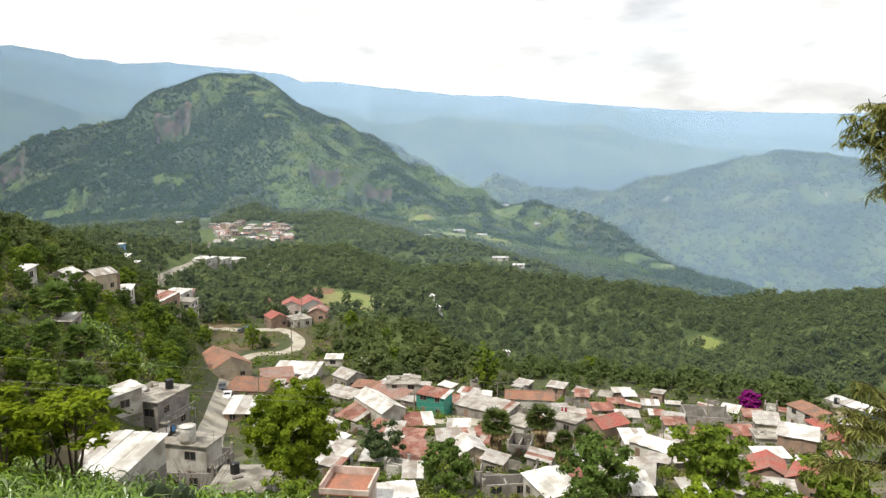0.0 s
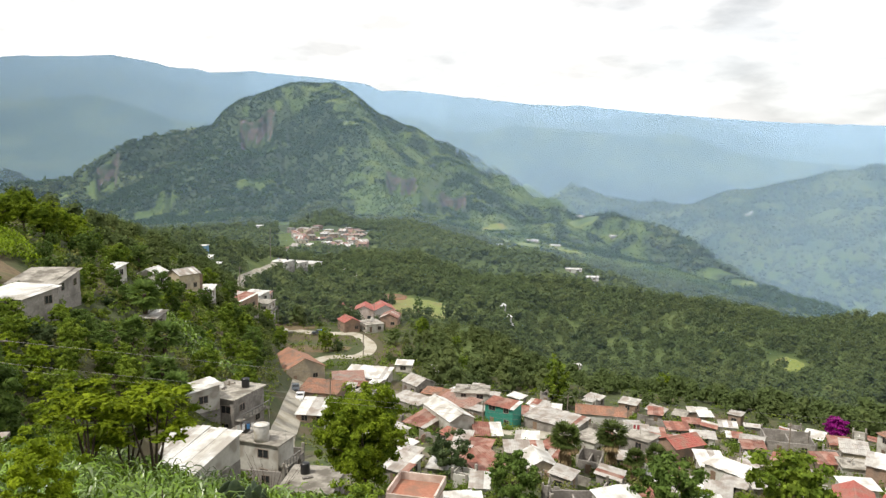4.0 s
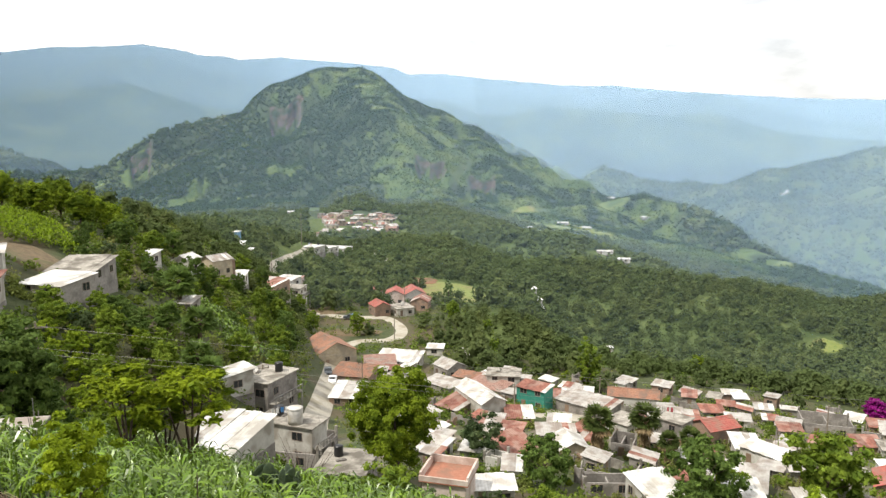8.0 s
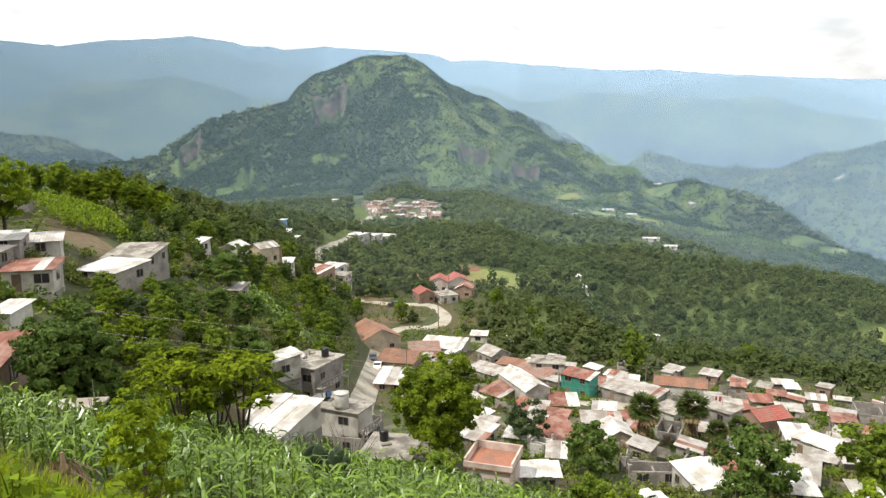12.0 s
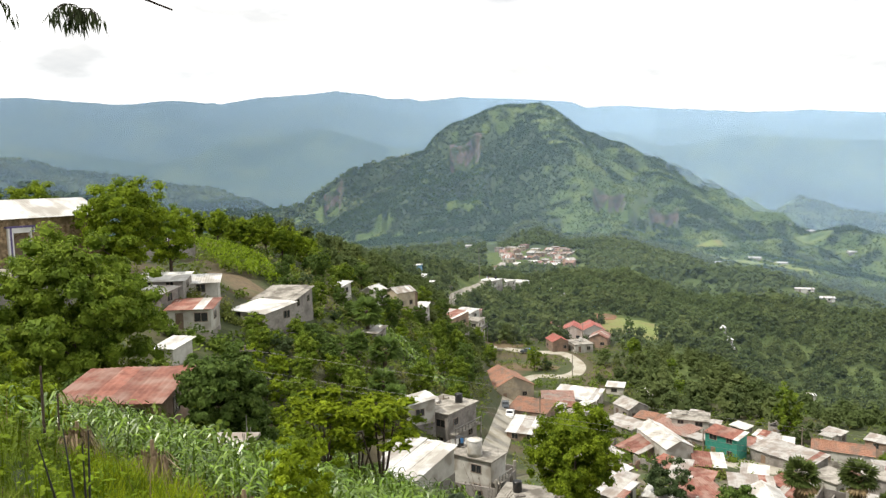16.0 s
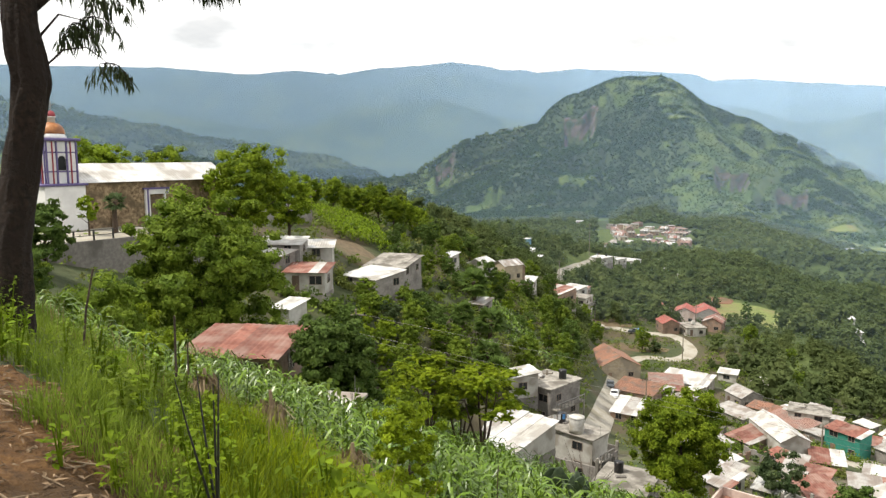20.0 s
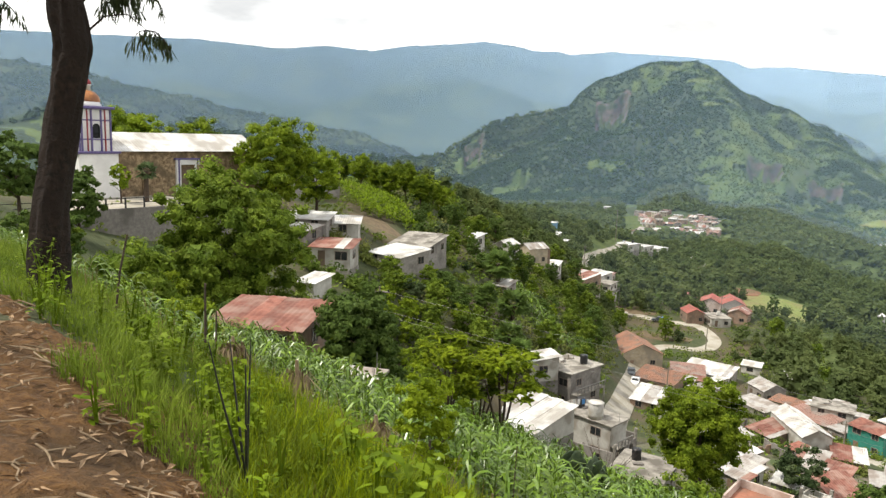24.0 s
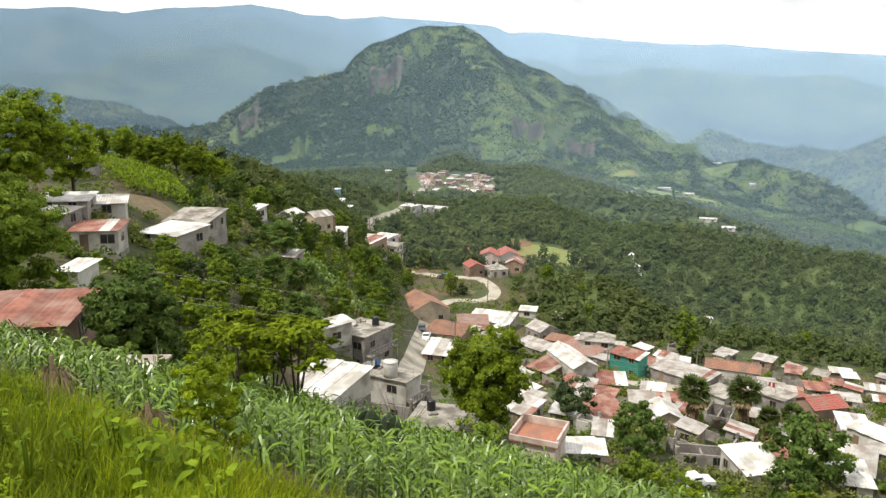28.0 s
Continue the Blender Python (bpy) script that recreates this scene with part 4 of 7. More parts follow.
def window(parent, x, y, z, w, h, turn, r):
    """A framed window on a wall, facing -y before turning, with two panes."""
    piv = pose(x, y, z, 0, 0, turn)
    fr = boxes((-w / 2 - 0.07, -0.05, -0.07, w / 2 + 0.07, 0.04, 0), (-w / 2 - 0.07, -0.05, h, w / 2 + 0.07, 0.04, h + 0.07),
               (-w / 2 - 0.07, -0.05, 0, -w / 2, 0.04, h), (w / 2, -0.05, 0, w / 2 + 0.07, 0.04, h), (-0.025, -0.04, 0, 0.025, 0.04, h))
    win = part("window", fr, M["frame"], parent)
    win.matrix_basis = piv
    for sx in (-1, 1):
        part("pane", boxes((min(0.025 * sx, sx * w / 2), -0.012, 0, max(0.025 * sx, sx * w / 2), 0.01, h)), M["pane"], win)


def mixed_sheet(r, skin):
    """Now and then a patched-in sheet of another age."""
    other = {"sheet_rust": ("sheet_white", "sheet_grey"), "sheet_grey": ("sheet_rust", "sheet_white"), "sheet_white": ("sheet_grey",)}.get(skin)
    return r.choice(other) if other and r.random() < (0.07 if skin == "sheet_white" else 0.13) else skin


def house(x, y, turn, w, d, h, roof, wall, cover, group="village houses"):
    """A village house: plinth and walls, windows, door, and a slab, lean-to, gabled or unfinished top."""
    global house_count
    house_count += 1
    r = random.Random(house_count)
    z = ground(x, y)
    rad = radians(turn)
    base = min(ground(x + sx * w / 2 * math.cos(rad) - sy * d / 2 * math.sin(rad), y + sx * w / 2 * math.sin(rad) + sy * d / 2 * math.cos(rad))
               for sx in (-1, 1) for sy in (-1, 1)) - 0.6
    low = base - z
    skin, top_of = ROOFS[cover]
    size = "two-storey " if h > 4.4 else "low " if h < 2.7 else ""
    text = f"{size}{WALLS[wall]} village house without a roof, unfinished" if roof == "open" else f"{size}{WALLS[wall]} village house with {top_of}"
    home = thing("house", x, y, z, turn, text, "house", group)
    keep_clear(x, y, max(w, d) * 0.55 + 0.6)
    W, D = w / 2, d / 2
    house_spots.append((x, y, max(w, d)))
    thick = 0.2
    rise = {"shed": 0.12 * d, "gable": 0.0}.get(roof, 0)
    eave = h - rise
    along = w >= d
    up = 0.24 * min(w, d)
    if roof == "open":
        for row in ((-W, -D, low, W, -D + thick, eave * 0.9), (-W, D - thick, low, W, D, h), (-W, -D + thick, low, -W + thick, D - thick, eave),
                    (W - thick, -D + thick, low, W, D - thick, eave * 0.8)):
            part("wall", boxes(row), M[wall], home)
    else:
        # one closed body: a section pushed along the house
        if roof == "gable":
            S, T = (D, W) if along else (W, D)
            section = [(-S, low), (S, low), (S, eave), (0, eave + up), (-S, eave)]
        else:
            S, T = D, W
            section = [(-S, low), (S, low), (S, h), (-S, eave)]
        flip = roof == "gable" and not along
        walls = bmesh.new()
        ends = [[walls.verts.new((p, e, z_) if flip else (e, p, z_)) for p, z_ in section] for e in (-T, T)]
        walls.faces.new(ends[0])
        walls.faces.new(list(reversed(ends[1])))
        for k in range(len(section)):
            walls.faces.new((ends[0][k], ends[1][k], ends[1][(k + 1) % len(section)], ends[0][(k + 1) % len(section)]))
        bmesh.ops.recalc_face_normals(walls, faces=walls.faces[:])
        part("wall", walls, M[wall], home)
    if low < -1.2:
        part("plinth", boxes((-W - 0.05, -D - 0.05, low, W + 0.05, D + 0.05, -0.3)), M["grey"], home)
    if roof == "open":
        for sx in (-1, 1):
            for sy in (-1, 1):
                part("column", boxes((sx * (W - 0.15) - 0.17, sy * (D - 0.15) - 0.17, low, sx * (W - 0.15) + 0.17, sy * (D - 0.15) + 0.17, h + r.uniform(0.2, 0.9))), M["concrete"], home)
        part("partition_wall", boxes((-0.1, -D + thick, -0.1, 0.1, D - thick, h * 0.8)), M[wall], home)
    elif roof in ("slab", "parapet"):
        part("roof", boxes((-W - 0.3, -D - 0.3, h, W + 0.3, D + 0.3, h + 0.16, 0.02)), M[skin], home)
        if roof == "parapet":
            for a in ((-W - 0.3, -D - 0.3, h + 0.16, W + 0.3, -D - 0.08, h + 0.7), (-W - 0.3, D + 0.08, h + 0.16, W + 0.3, D + 0.3, h + 1.0),
                      (W + 0.08, -D - 0.08, h + 0.16, W + 0.3, D + 0.08, h + 1.0), (-W - 0.3, -D - 0.08, h + 0.16, -W - 0.08, D + 0.08, h + 1.0)):
                part("parapet", boxes(a), M[wall], home)
        elif group == "village houses" and r.random() < 0.45 and w > 4:
            spot = pose(x, y, 0, 0, 0, turn) @ Vector((r.uniform(-0.3, 0.3) * w, r.uniform(0, 0.3) * d, 0))
            roof_tanks.append((spot.x, spot.y, z + h + 0.16, r.choice(("black", "black", "tankgrey"))))
        if roof == "slab" and group == "village houses" and w > 4 and d > 3.4:
            spot = pose(x, y, 0, 0, 0, turn) @ Vector((-0.1 * w, -0.22 * d, 0))
            flat_tops.append((spot.x, spot.y, z + h + 0.16))
        if roof == "slab" and r.random() < 0.6:
            for k in range(r.randint(3, 6)):
                px, py = r.choice((-1, 1)) * (W - 0.1), r.uniform(-D, D)
                bm = bmesh.new()
                tube(bm, [(px, py, h + 0.1), (px + r.uniform(-0.05, 0.05), py, h + r.uniform(0.5, 1.3))], [0.02, 0.02], 5)
                part("rebar", bm, M["metal"], home)
    else:
        tiled = cover in ("orange", "red", "pinkred")
        step = 1.05 if not tiled else 2.0
        if roof == "shed":
            n = max(2, round((w + 0.6) / step))
            sw, length = (w + 0.6) / n, math.hypot(d + 0.7, rise * (d + 0.7) / d)
            slope = math.degrees(math.atan2(rise, d))
            for k in range(n):
                s = hang("roof_sheet", sheet_mesh(sheet_cache, sw + 0.06, length, M[mixed_sheet(r, skin)], tiled), home)
                s.matrix_basis = pose(-W - 0.3 + k * sw, -D - 0.35 + r.uniform(-0.08, 0.08), eave + 0.03 - rise * 0.35 / d + 0.02 * (k % 2), slope + r.uniform(-0.5, 0.5), 0, 0)
        else:
            span, run = (D, w) if along else (W, d)
            n = max(2, round((run + 0.6) / step))
            sw = (run + 0.6) / n
            length = math.hypot(span, up) * (1 + 0.3 / span)
            slope = math.degrees(math.atan2(up, span))
            for side in (0, 1):
                for k in range(n):
                    s = hang("roof_sheet", sheet_mesh(sheet_cache, sw + 0.05, length, M[mixed_sheet(r, skin)], tiled), home)
                    q = pose(0, 0, 0, 0, 0, 180 * side + (0 if along else 90)) @ pose(-run / 2 - 0.3 + k * sw, -span - 0.3 * math.cos(radians(slope)), eave + 0.03 - up * 0.3 / span + 0.015 * (k % 2), slope, 0, 0)
                    s.matrix_basis = q
            ridge = boxes((-run / 2 - 0.3, -0.16, eave + up - 0.02, run / 2 + 0.3, 0.16, eave + up + 0.09, 0.03))
            cap = part("ridge_cap", ridge, M[skin], home)
            cap.matrix_basis = pose(0, 0, 0, 0, 0, 0 if along else 90)
    if roof == "slab" and h > 4.4 and group == "village houses":
        part("balcony", boxes((W + 0.005, -D + 0.2, 2.45, W + 1.1, D - 0.2, 2.6)), M["concrete"], home)
        n = max(3, round(d / 0.9))
        for k in range(n + 1):
            py = -D + 0.3 + (d - 0.6) * k / n
            part("baluster", boxes((W + 1.02, py - 0.04, 2.6, W + 1.1, py + 0.04, 3.45)), M["metal"], home)
        part("handrail", boxes((W + 1.0, -D + 0.2, 3.45, W + 1.12, D - 0.2, 3.53)), M["metal"], home)
        for py in (-D + 0.4, D - 0.4):
            part("post", boxes((W + 0.95, py - 0.09, low, W + 1.13, py + 0.09, 2.45)), M["concrete"], home)
    # openings on the two sides towards the valley path
    for face, (length, off) in (("front", (w, -D)), ("right", (d, W)), ("left", (d, -W))):
        for floor in range(2 if h > 4.4 else 1):
            zz = 0.95 + floor * 2.5 + (0.0 if h > 2.6 else -0.2)
            if zz + 1.0 > eave or length < 2.2:
                continue
            count = 1 if length < 5 else 2
            for k in range(count):
                pos = (k + 0.5) / count * length - length / 2 + r.uniform(-0.2, 0.2)
                if face == "front":
                    if k == 0 and floor == 0 and eave > 2.25:
                        dr = part("door", boxes((pos - 0.45, -D - 0.05, 0, pos + 0.45, -D + 0.02, 2.0, 0.01)), M["door"], home)
                    else:
                        window(home, pos, -D, zz, r.uniform(0.9, 1.5), 1.0, 0, r)
                elif r.random() < 0.75:
                    window(home, off, pos, zz, r.uniform(0.8, 1.2), 0.95, 90 if face == "right" else -90, r)
    return home


house(-11.5, 102.2, -30, 5.9, 7.0, 5.4, "slab", "grey", "concrete")
house(-15.4, 98.2, -57, 3.6, 4.5, 3.2, "shed", "white", "white")
house(-14.0, 80.1, -25, 7.9, 9.4, 3.0, "shed", "white", "white")
house(-7.1, 90.6, -28, 8.2, 3.7, 5.2, "slab", "white", "concrete")
house(0.1, 136.7, -15, 5.7, 7.1, 3.0, "shed", "brick", "white")
house(-5.0, 185.7, 22, 10.6, 12.2, 3.6, "gable", "ochre", "orange")
house(-0.2, 83.3, -15, 6.0, 6.7, 2.4, "slab", "grey", "concrete")
house(1.5, 164.3, -21, 9.1, 7.1, 2.6, "shed", "brick", "orange")
house(8.0, 178.5, 0, 7.6, 6.3, 3.0, "shed", "pink", "pinkred")
house(13.5, 185.5, -21, 11.3, 7.6, 3.0, "shed", "white", "white")
house(24.6, 198.1, -15, 4.5, 3.4, 2.6, "shed", "white", "white")
house(32.5, 193.1, -38, 4.5, 3.4, 2.6, "shed", "grey", "white")
house(25.3, 174.6, -61, 5.8, 5.7, 3.0, "gable", "grey", "greysheet")
house(27.6, 161.8, -35, 5.6, 3.7, 2.8, "shed", "ochre", "orange")
house(34.8, 154.6, -15, 7.3, 5.7, 4.6, "slab", "white", "concrete")
house(30.9, 151.2, -45, 8.8, 5.0, 3.0, "shed", "ochre", "pinkred")
house(38.1, 140.0, -43, 6.4, 3.8, 5.0, "shed", "turquoise", "rust")
house(20.7, 153.0, -49, 7.8, 4.5, 2.8, "shed", "grey", "greysheet")
house(24.9, 131.3, -73, 11.5, 5.0, 4.2, "gable", "white", "white")
house(20.4, 131.0, -48, 5.0, 6.2, 2.6, "shed", "brick", "rust")
house(48.0, 135.6, -50, 11.6, 5.9, 3.4, "shed", "grey", "greysheet")
house(61.1, 144.2, -22, 10.3, 4.7, 3.0, "gable", "white", "orange")
house(54.1, 111.7, -52, 6.3, 3.9, 5.0, "slab", "grey", "concrete")
house(48.6, 118.0, -51, 4.3, 5.4, 3.0, "slab", "white", "concrete")
house(43.4, 105.4, -32, 3.6, 4.5, 2.8, "open", "grey", "concrete")
house(24.5, 100.6, 19, 4.9, 6.1, 2.8, "shed", "brick", "rust")
house(33.9, 110.7, -10, 6.1, 3.8, 2.6, "shed", "grey", "greysheet")
house(32.9, 100.3, -1, 4.6, 5.3, 2.8, "gable", "ochre", "white")
house(11.0, 74.1, -23, 4.8, 4.6, 3.7, "parapet", "pink", "terracotta")
house(16.1, 76.3, -5, 5.0, 2.8, 2.6, "shed", "white", "white")
house(21.1, 87.4, -15, 2.2, 3.6, 2.6, "shed", "white", "white")
house(36.8, 78.5, 9, 4.9, 5.6, 3.0, "shed", "white", "white")
house(32.3, 82.8, -9, 6.2, 2.4, 2.2, "open", "grey", "concrete")
house(31.0, 124.4, -8, 4.8, 4.8, 2.6, "shed", "brick", "rust")
house(63.0, 112.8, -77, 4.9, 6.1, 3.6, "gable", "brick", "red")
house(64.3, 105.4, -15, 4.0, 5.0, 2.8, "shed", "white", "white")
house(64.2, 99.6, -63, 6.5, 3.3, 3.2, "shed", "white", "white")
house(53.1, 86.4, -33, 5.2, 6.5, 2.8, "shed", "grey", "greysheet")
house(48.5, 79.1, -15, 4.1, 5.2, 2.8, "shed", "white", "white")
house(93.4, 125.8, -25, 9.3, 6.5, 3.0, "open", "grey", "concrete")
house(100.3, 116.2, -34, 4.5, 5.4, 3.6, "shed", "ochre", "greysheet")
house(90.8, 104.9, -24, 4.2, 4.4, 2.8, "slab", "white", "concrete")
house(91.4, 98.0, -44, 6.0, 4.9, 5.0, "shed", "brick", "white")
house(111.5, 117.4, -90, 7.7, 3.6, 5.2, "shed", "white", "orange")
house(107.3, 109.9, -95, 4.9, 2.4, 3.4, "shed", "pink", "red")
house(131.0, 125.2, -80, 11.0, 3.1, 3.6, "shed", "blue", "white")
house(128.5, 126.9, -40, 5.9, 4.3, 2.8, "slab", "ochre", "concrete")
house(104.9, 102.8, -38, 3.2, 3.6, 2.8, "shed", "brick", "red")
house(72.3, 82.7, -36, 4.7, 5.8, 3.4, "gable", "brick", "red")
house(75.9, 78.3, -52, 5.0, 6.3, 3.4, "gable", "brick", "red")
house(88.8, 108.8, -15, 4.3, 3.9, 3.0, "shed", "brick", "rust")
house(81.5, 92.9, -15, 5.0, 3.1, 2.6, "shed", "white", "white")
house(17.5, 261.7, -7, 6.7, 8.3, 4.0, "gable", "pink", "red")
house(24.1, 261.5, 5, 7.4, 9.3, 4.0, "gable", "white", "red")
house(10.9, 244.1, 17, 5.5, 6.9, 3.4, "gable", "brick", "red")
house(9.7, 268.8, 13, 5.4, 6.8, 3.4, "gable", "pink", "red")
house(18.5, 244.1, 17, 6.2, 7.7, 2.6, "slab", "white", "concrete")
house(25.8, 250.3, -15, 6.0, 7.5, 3.4, "gable", "brick", "rust")
house(-21.4, 207.4, -31, 7.3, 8.1, 4.0, "shed", "brick", "rust")
house(-21.8, 253.6, -34, 7.6, 9.5, 3.2, "shed", "white", "white")
house(-20.8, 286.8, -15, 6.1, 7.1, 3.2, "shed", "pink", "pinkred")
house(-17.2, 237.5, -15, 6.4, 6.9, 5.2, "slab", "white", "concrete")
house(-31.1, 146.9, -15, 3.7, 4.7, 3.0, "gable", "white", "white")
house(-28.4, 163.8, -40, 4.2, 5.3, 4.0, "gable", "ochre", "greysheet")
house(-27.5, 171.6, 28, 2.8, 3.6, 4.2, "gable", "brick", "greysheet")
house(-25.4, 176.0, -3, 3.4, 4.3, 3.0, "shed", "white", "white")
house(-17.7, 388.0, -29, 8.4, 10.4, 3.0, "slab", "white", "white")
house(-10.6, 410.8, -31, 7.8, 9.7, 3.0, "slab", "white", "white")
house(-3.1, 438.0, -30, 8.6, 10.7, 3.0, "slab", "white", "white")
house(-35.7, 266.5, -15, 3.5, 4.4, 2.8, "shed", "white", "white")
house(-40.3, 281.4, -15, 3.2, 3.9, 2.8, "shed", "white", "white")
house(-44.2, 301.3, -15, 2.2, 3.6, 4.0, "slab", "blue", "white")
house(-34.3, 133.0, -15, 2.2, 3.6, 2.8, "shed", "white", "white")
house(-25.0, 117.8, -15, 2.6, 3.6, 2.6, "shed", "grey", "greysheet")
house(-35.9, 104.3, -4, 6.3, 7.8, 3.0, "shed", "grey", "concrete")
house(-35.1, 93.4, -26, 6.7, 5.4, 2.8, "shed", "grey", "white")
house(-36.5, 71.1, -7, 2.2, 3.5, 2.0, "shed", "white", "white")
house(-7.0, 91.0, -18, 9.6, 7.3, 2.6, "open", "grey", "concrete")
house(*at_bearing(-30.7, 45.4), 6, 5.9, 4.8, 2.9, "shed", "brick", "rust")
house(*at_bearing(-23.4, 35), 3, 1.7, 1.4, 1.3, "slab", "brick", "greysheet")
house(*at_bearing(-24.9, 103), 20, 4.4, 4.6, 2.7, "shed", "white", "white")
house(*at_bearing(-27.6, 100), 12, 6.0, 4.5, 2.4, "shed", "grey", "white")
house(*at_bearing(-25.6, 90), 10, 5.0, 4.2, 2.9, "shed", "white", "rust")
house(*at_bearing(-28.4, 94), -12, 5.0, 3.0, 2.2, "shed", "grey", "greysheet")
# earth yards and small lean-tos that fill the gaps between the houses
for a, d, w, dd in ((3, 100, 26, 22), (12, 112, 30, 26), (20, 120, 34, 30), (28, 118, 34, 34), (36, 120, 36, 36), (43, 128, 34, 34), (14, 150, 40, 24), (32, 150, 40, 30), (45, 165, 40, 30), (4, 160, 26, 40)):
    patch("yard", *at_bearing(a, d), -a, w, dd, M["yard"], "trodden grey-brown yards between the houses", "yard", lift=0.1, cells=12, clear=False)
filler = random.Random(15)
lots = 0
for margin, many in ((2.6, 46), (1.5, 30), (0.9, 22)):
    goal, tries = lots + many, 0
    while lots < goal and tries < 4000:
        tries += 1
        a, d = filler.uniform(1, 47), filler.uniform(92, 178)
        x, y = at_bearing(a, d)
        if is_free(np.array(x), np.array(y), margin) and abs(x + 4) > 5:
            small = margin < 2
            house(x, y, filler.choice((-30, -45, -20, 50)) + filler.uniform(-8, 8), filler.uniform(2.6, 4.6) * (0.8 if small else 1), filler.uniform(2.4, 3.8) * (0.8 if small else 1), filler.uniform(2.1, 2.9),
                  filler.choice(("shed", "shed", "slab", "open")) if small else "shed", filler.choice(("grey", "brick", "white", "grey")), filler.choice(("white", "greysheet", "rust", "greysheet", "greysheet", "concrete")) if small else
                  filler.choice(("white", "greysheet", "rust", "greysheet", "greysheet", "rust")))
            lots += 1


def yard_wall(x, y, turn, length, tall, material, label):
    """A block wall round a yard: courses of blocks with a few left off the top, and a pier at each end."""
    w = thing("yard_wall", x, y, ground(x, y), turn, label, "wall", "yard walls")
    n = max(3, round(length / 0.8))
    pick = random.Random(int(x * 31 + y * 17))
    rows = []
    for k in range(n):
        rows.append((-length / 2 + k * length / n, -0.075, -1.2, -length / 2 + (k + 1) * length / n, 0.075, tall - pick.choice((0, 0, 0, 0.2, 0.4))))
    part("wall", boxes(*rows), M[material], w)
    for e in (-1, 1):
        part("pier", boxes((e * length / 2 - 0.13, -0.13, -1.2, e * length / 2 + 0.13, 0.13, tall + 0.12)), M["concrete"], w)


for k in range(44):
    a, d = filler.uniform(2, 46), filler.uniform(88, 172)
    x, y = at_bearing(a, d)
    if is_free(np.array(x), np.array(y), -1.0) and abs(x + 4) > 5:
        yard_wall(x, y, filler.choice((-30, -45, -20, 50, 60)) + filler.uniform(-8, 8), filler.uniform(3, 7), filler.uniform(1.3, 2.2), filler.choice(("grey", "concrete", "grey", "brick", "white")),
                  "rough block wall round a yard between the houses")

# ---------------------------------------------------------------- trees and shrubs
def trunk_mesh(tall, thick, limbs, reach, r, split=0.35):
    bm = bmesh.new()
    lean = [r.uniform(-0.06, 0.06) * tall for _ in range(2)]
    pts = [(lean[0] * k * k, lean[1] * k * k, tall * k) for k in (0, 0.25, 0.5, 0.75, 1)]
    tube(bm, [(0, 0, -0.8)] + pts, [thick * 1.3, thick * 1.15, thick * 0.95, thick * 0.8, thick * 0.6, thick * 0.35], 8)
    for k in range(limbs):
        a, b = 2 * math.pi * (k + r.random() * 0.6) / limbs, r.uniform(split, 0.9)
        x, y, z = lean[0] * b * b, lean[1] * b * b, tall * b
        q = reach * r.uniform(0.6, 1.0)
        tube(bm, [(x, y, z), (x + math.cos(a) * q * 0.45, y + math.sin(a) * q * 0.45, z + q * 0.4), (x + math.cos(a) * q, y + math.sin(a) * q, z + q * 0.75)],
             [thick * 0.45, thick * 0.3, thick * 0.1], 6)
    return bm


def tree_model(name, kind, material, tall, wide, leaves, leaf, label, category="tree", seed=1, bare=0.3, clumps=40, spread=None, limbs=6, flat=0.3):
    """A tree with its trunk and crown as parts, to be copied. tall and wide in metres; bare: share of the height without leaves."""
    r, g = random.Random(seed), np.random.default_rng(seed)
    ob = thing(name, 0, 0, 0, 0, label, category)
    crown_h = tall * (1 - bare)
    part("trunk", trunk_mesh(tall * (bare + 0.45 * (1 - bare)), max(0.05, tall * 0.022), limbs, wide * 0.38, r), M["bark"], ob)
    clumps, spread = int(clumps * 2.3), (spread or wide * 0.16) * 0.66
    p, c, face = crown_points(leaves, wide / 2 * 0.85, wide / 2 * 0.85, crown_h / 2 * 0.9, clumps, spread, g, 0.3)
    p[:, 2] += tall * bare + crown_h / 2
    c[:, 2] += tall * bare + crown_h / 2
    v, f = join(leaf_tufts(p, face, leaf, 0.6, g, 1.9), lumps(c, np.full(len(c), spread * 0.55), 1, g))
    hang("crown", fast_mesh("crown", v, f, M[material]), ob)
    return ob


def plant(model, x, y, turn=0, scale=1.0, sink=0.1, label=""):
    ob = copy_thing(model, pose(x, y, ground(x, y) - sink, 0, 0, turn))
    ob.scale = (scale,) * 3
    if label:
        tagged(ob, label)
    return ob


def stash(models):
    """Take the models themselves away once their copies stand."""
    for m in models:
        for o in (*m.children_recursive, m):
            bpy.data.objects.remove(o)


big = tree_model("tree", "broad", "leaf_bright", 15, 11.5, 30000, 0.155, "tall bright green broadleaf tree among the roofs", seed=3, bare=0.2, clumps=150, spread=1.35, limbs=9)
plant(big, *at_bearing(4.1, 80))
keep_clear(*at_bearing(4.1, 80), 3)
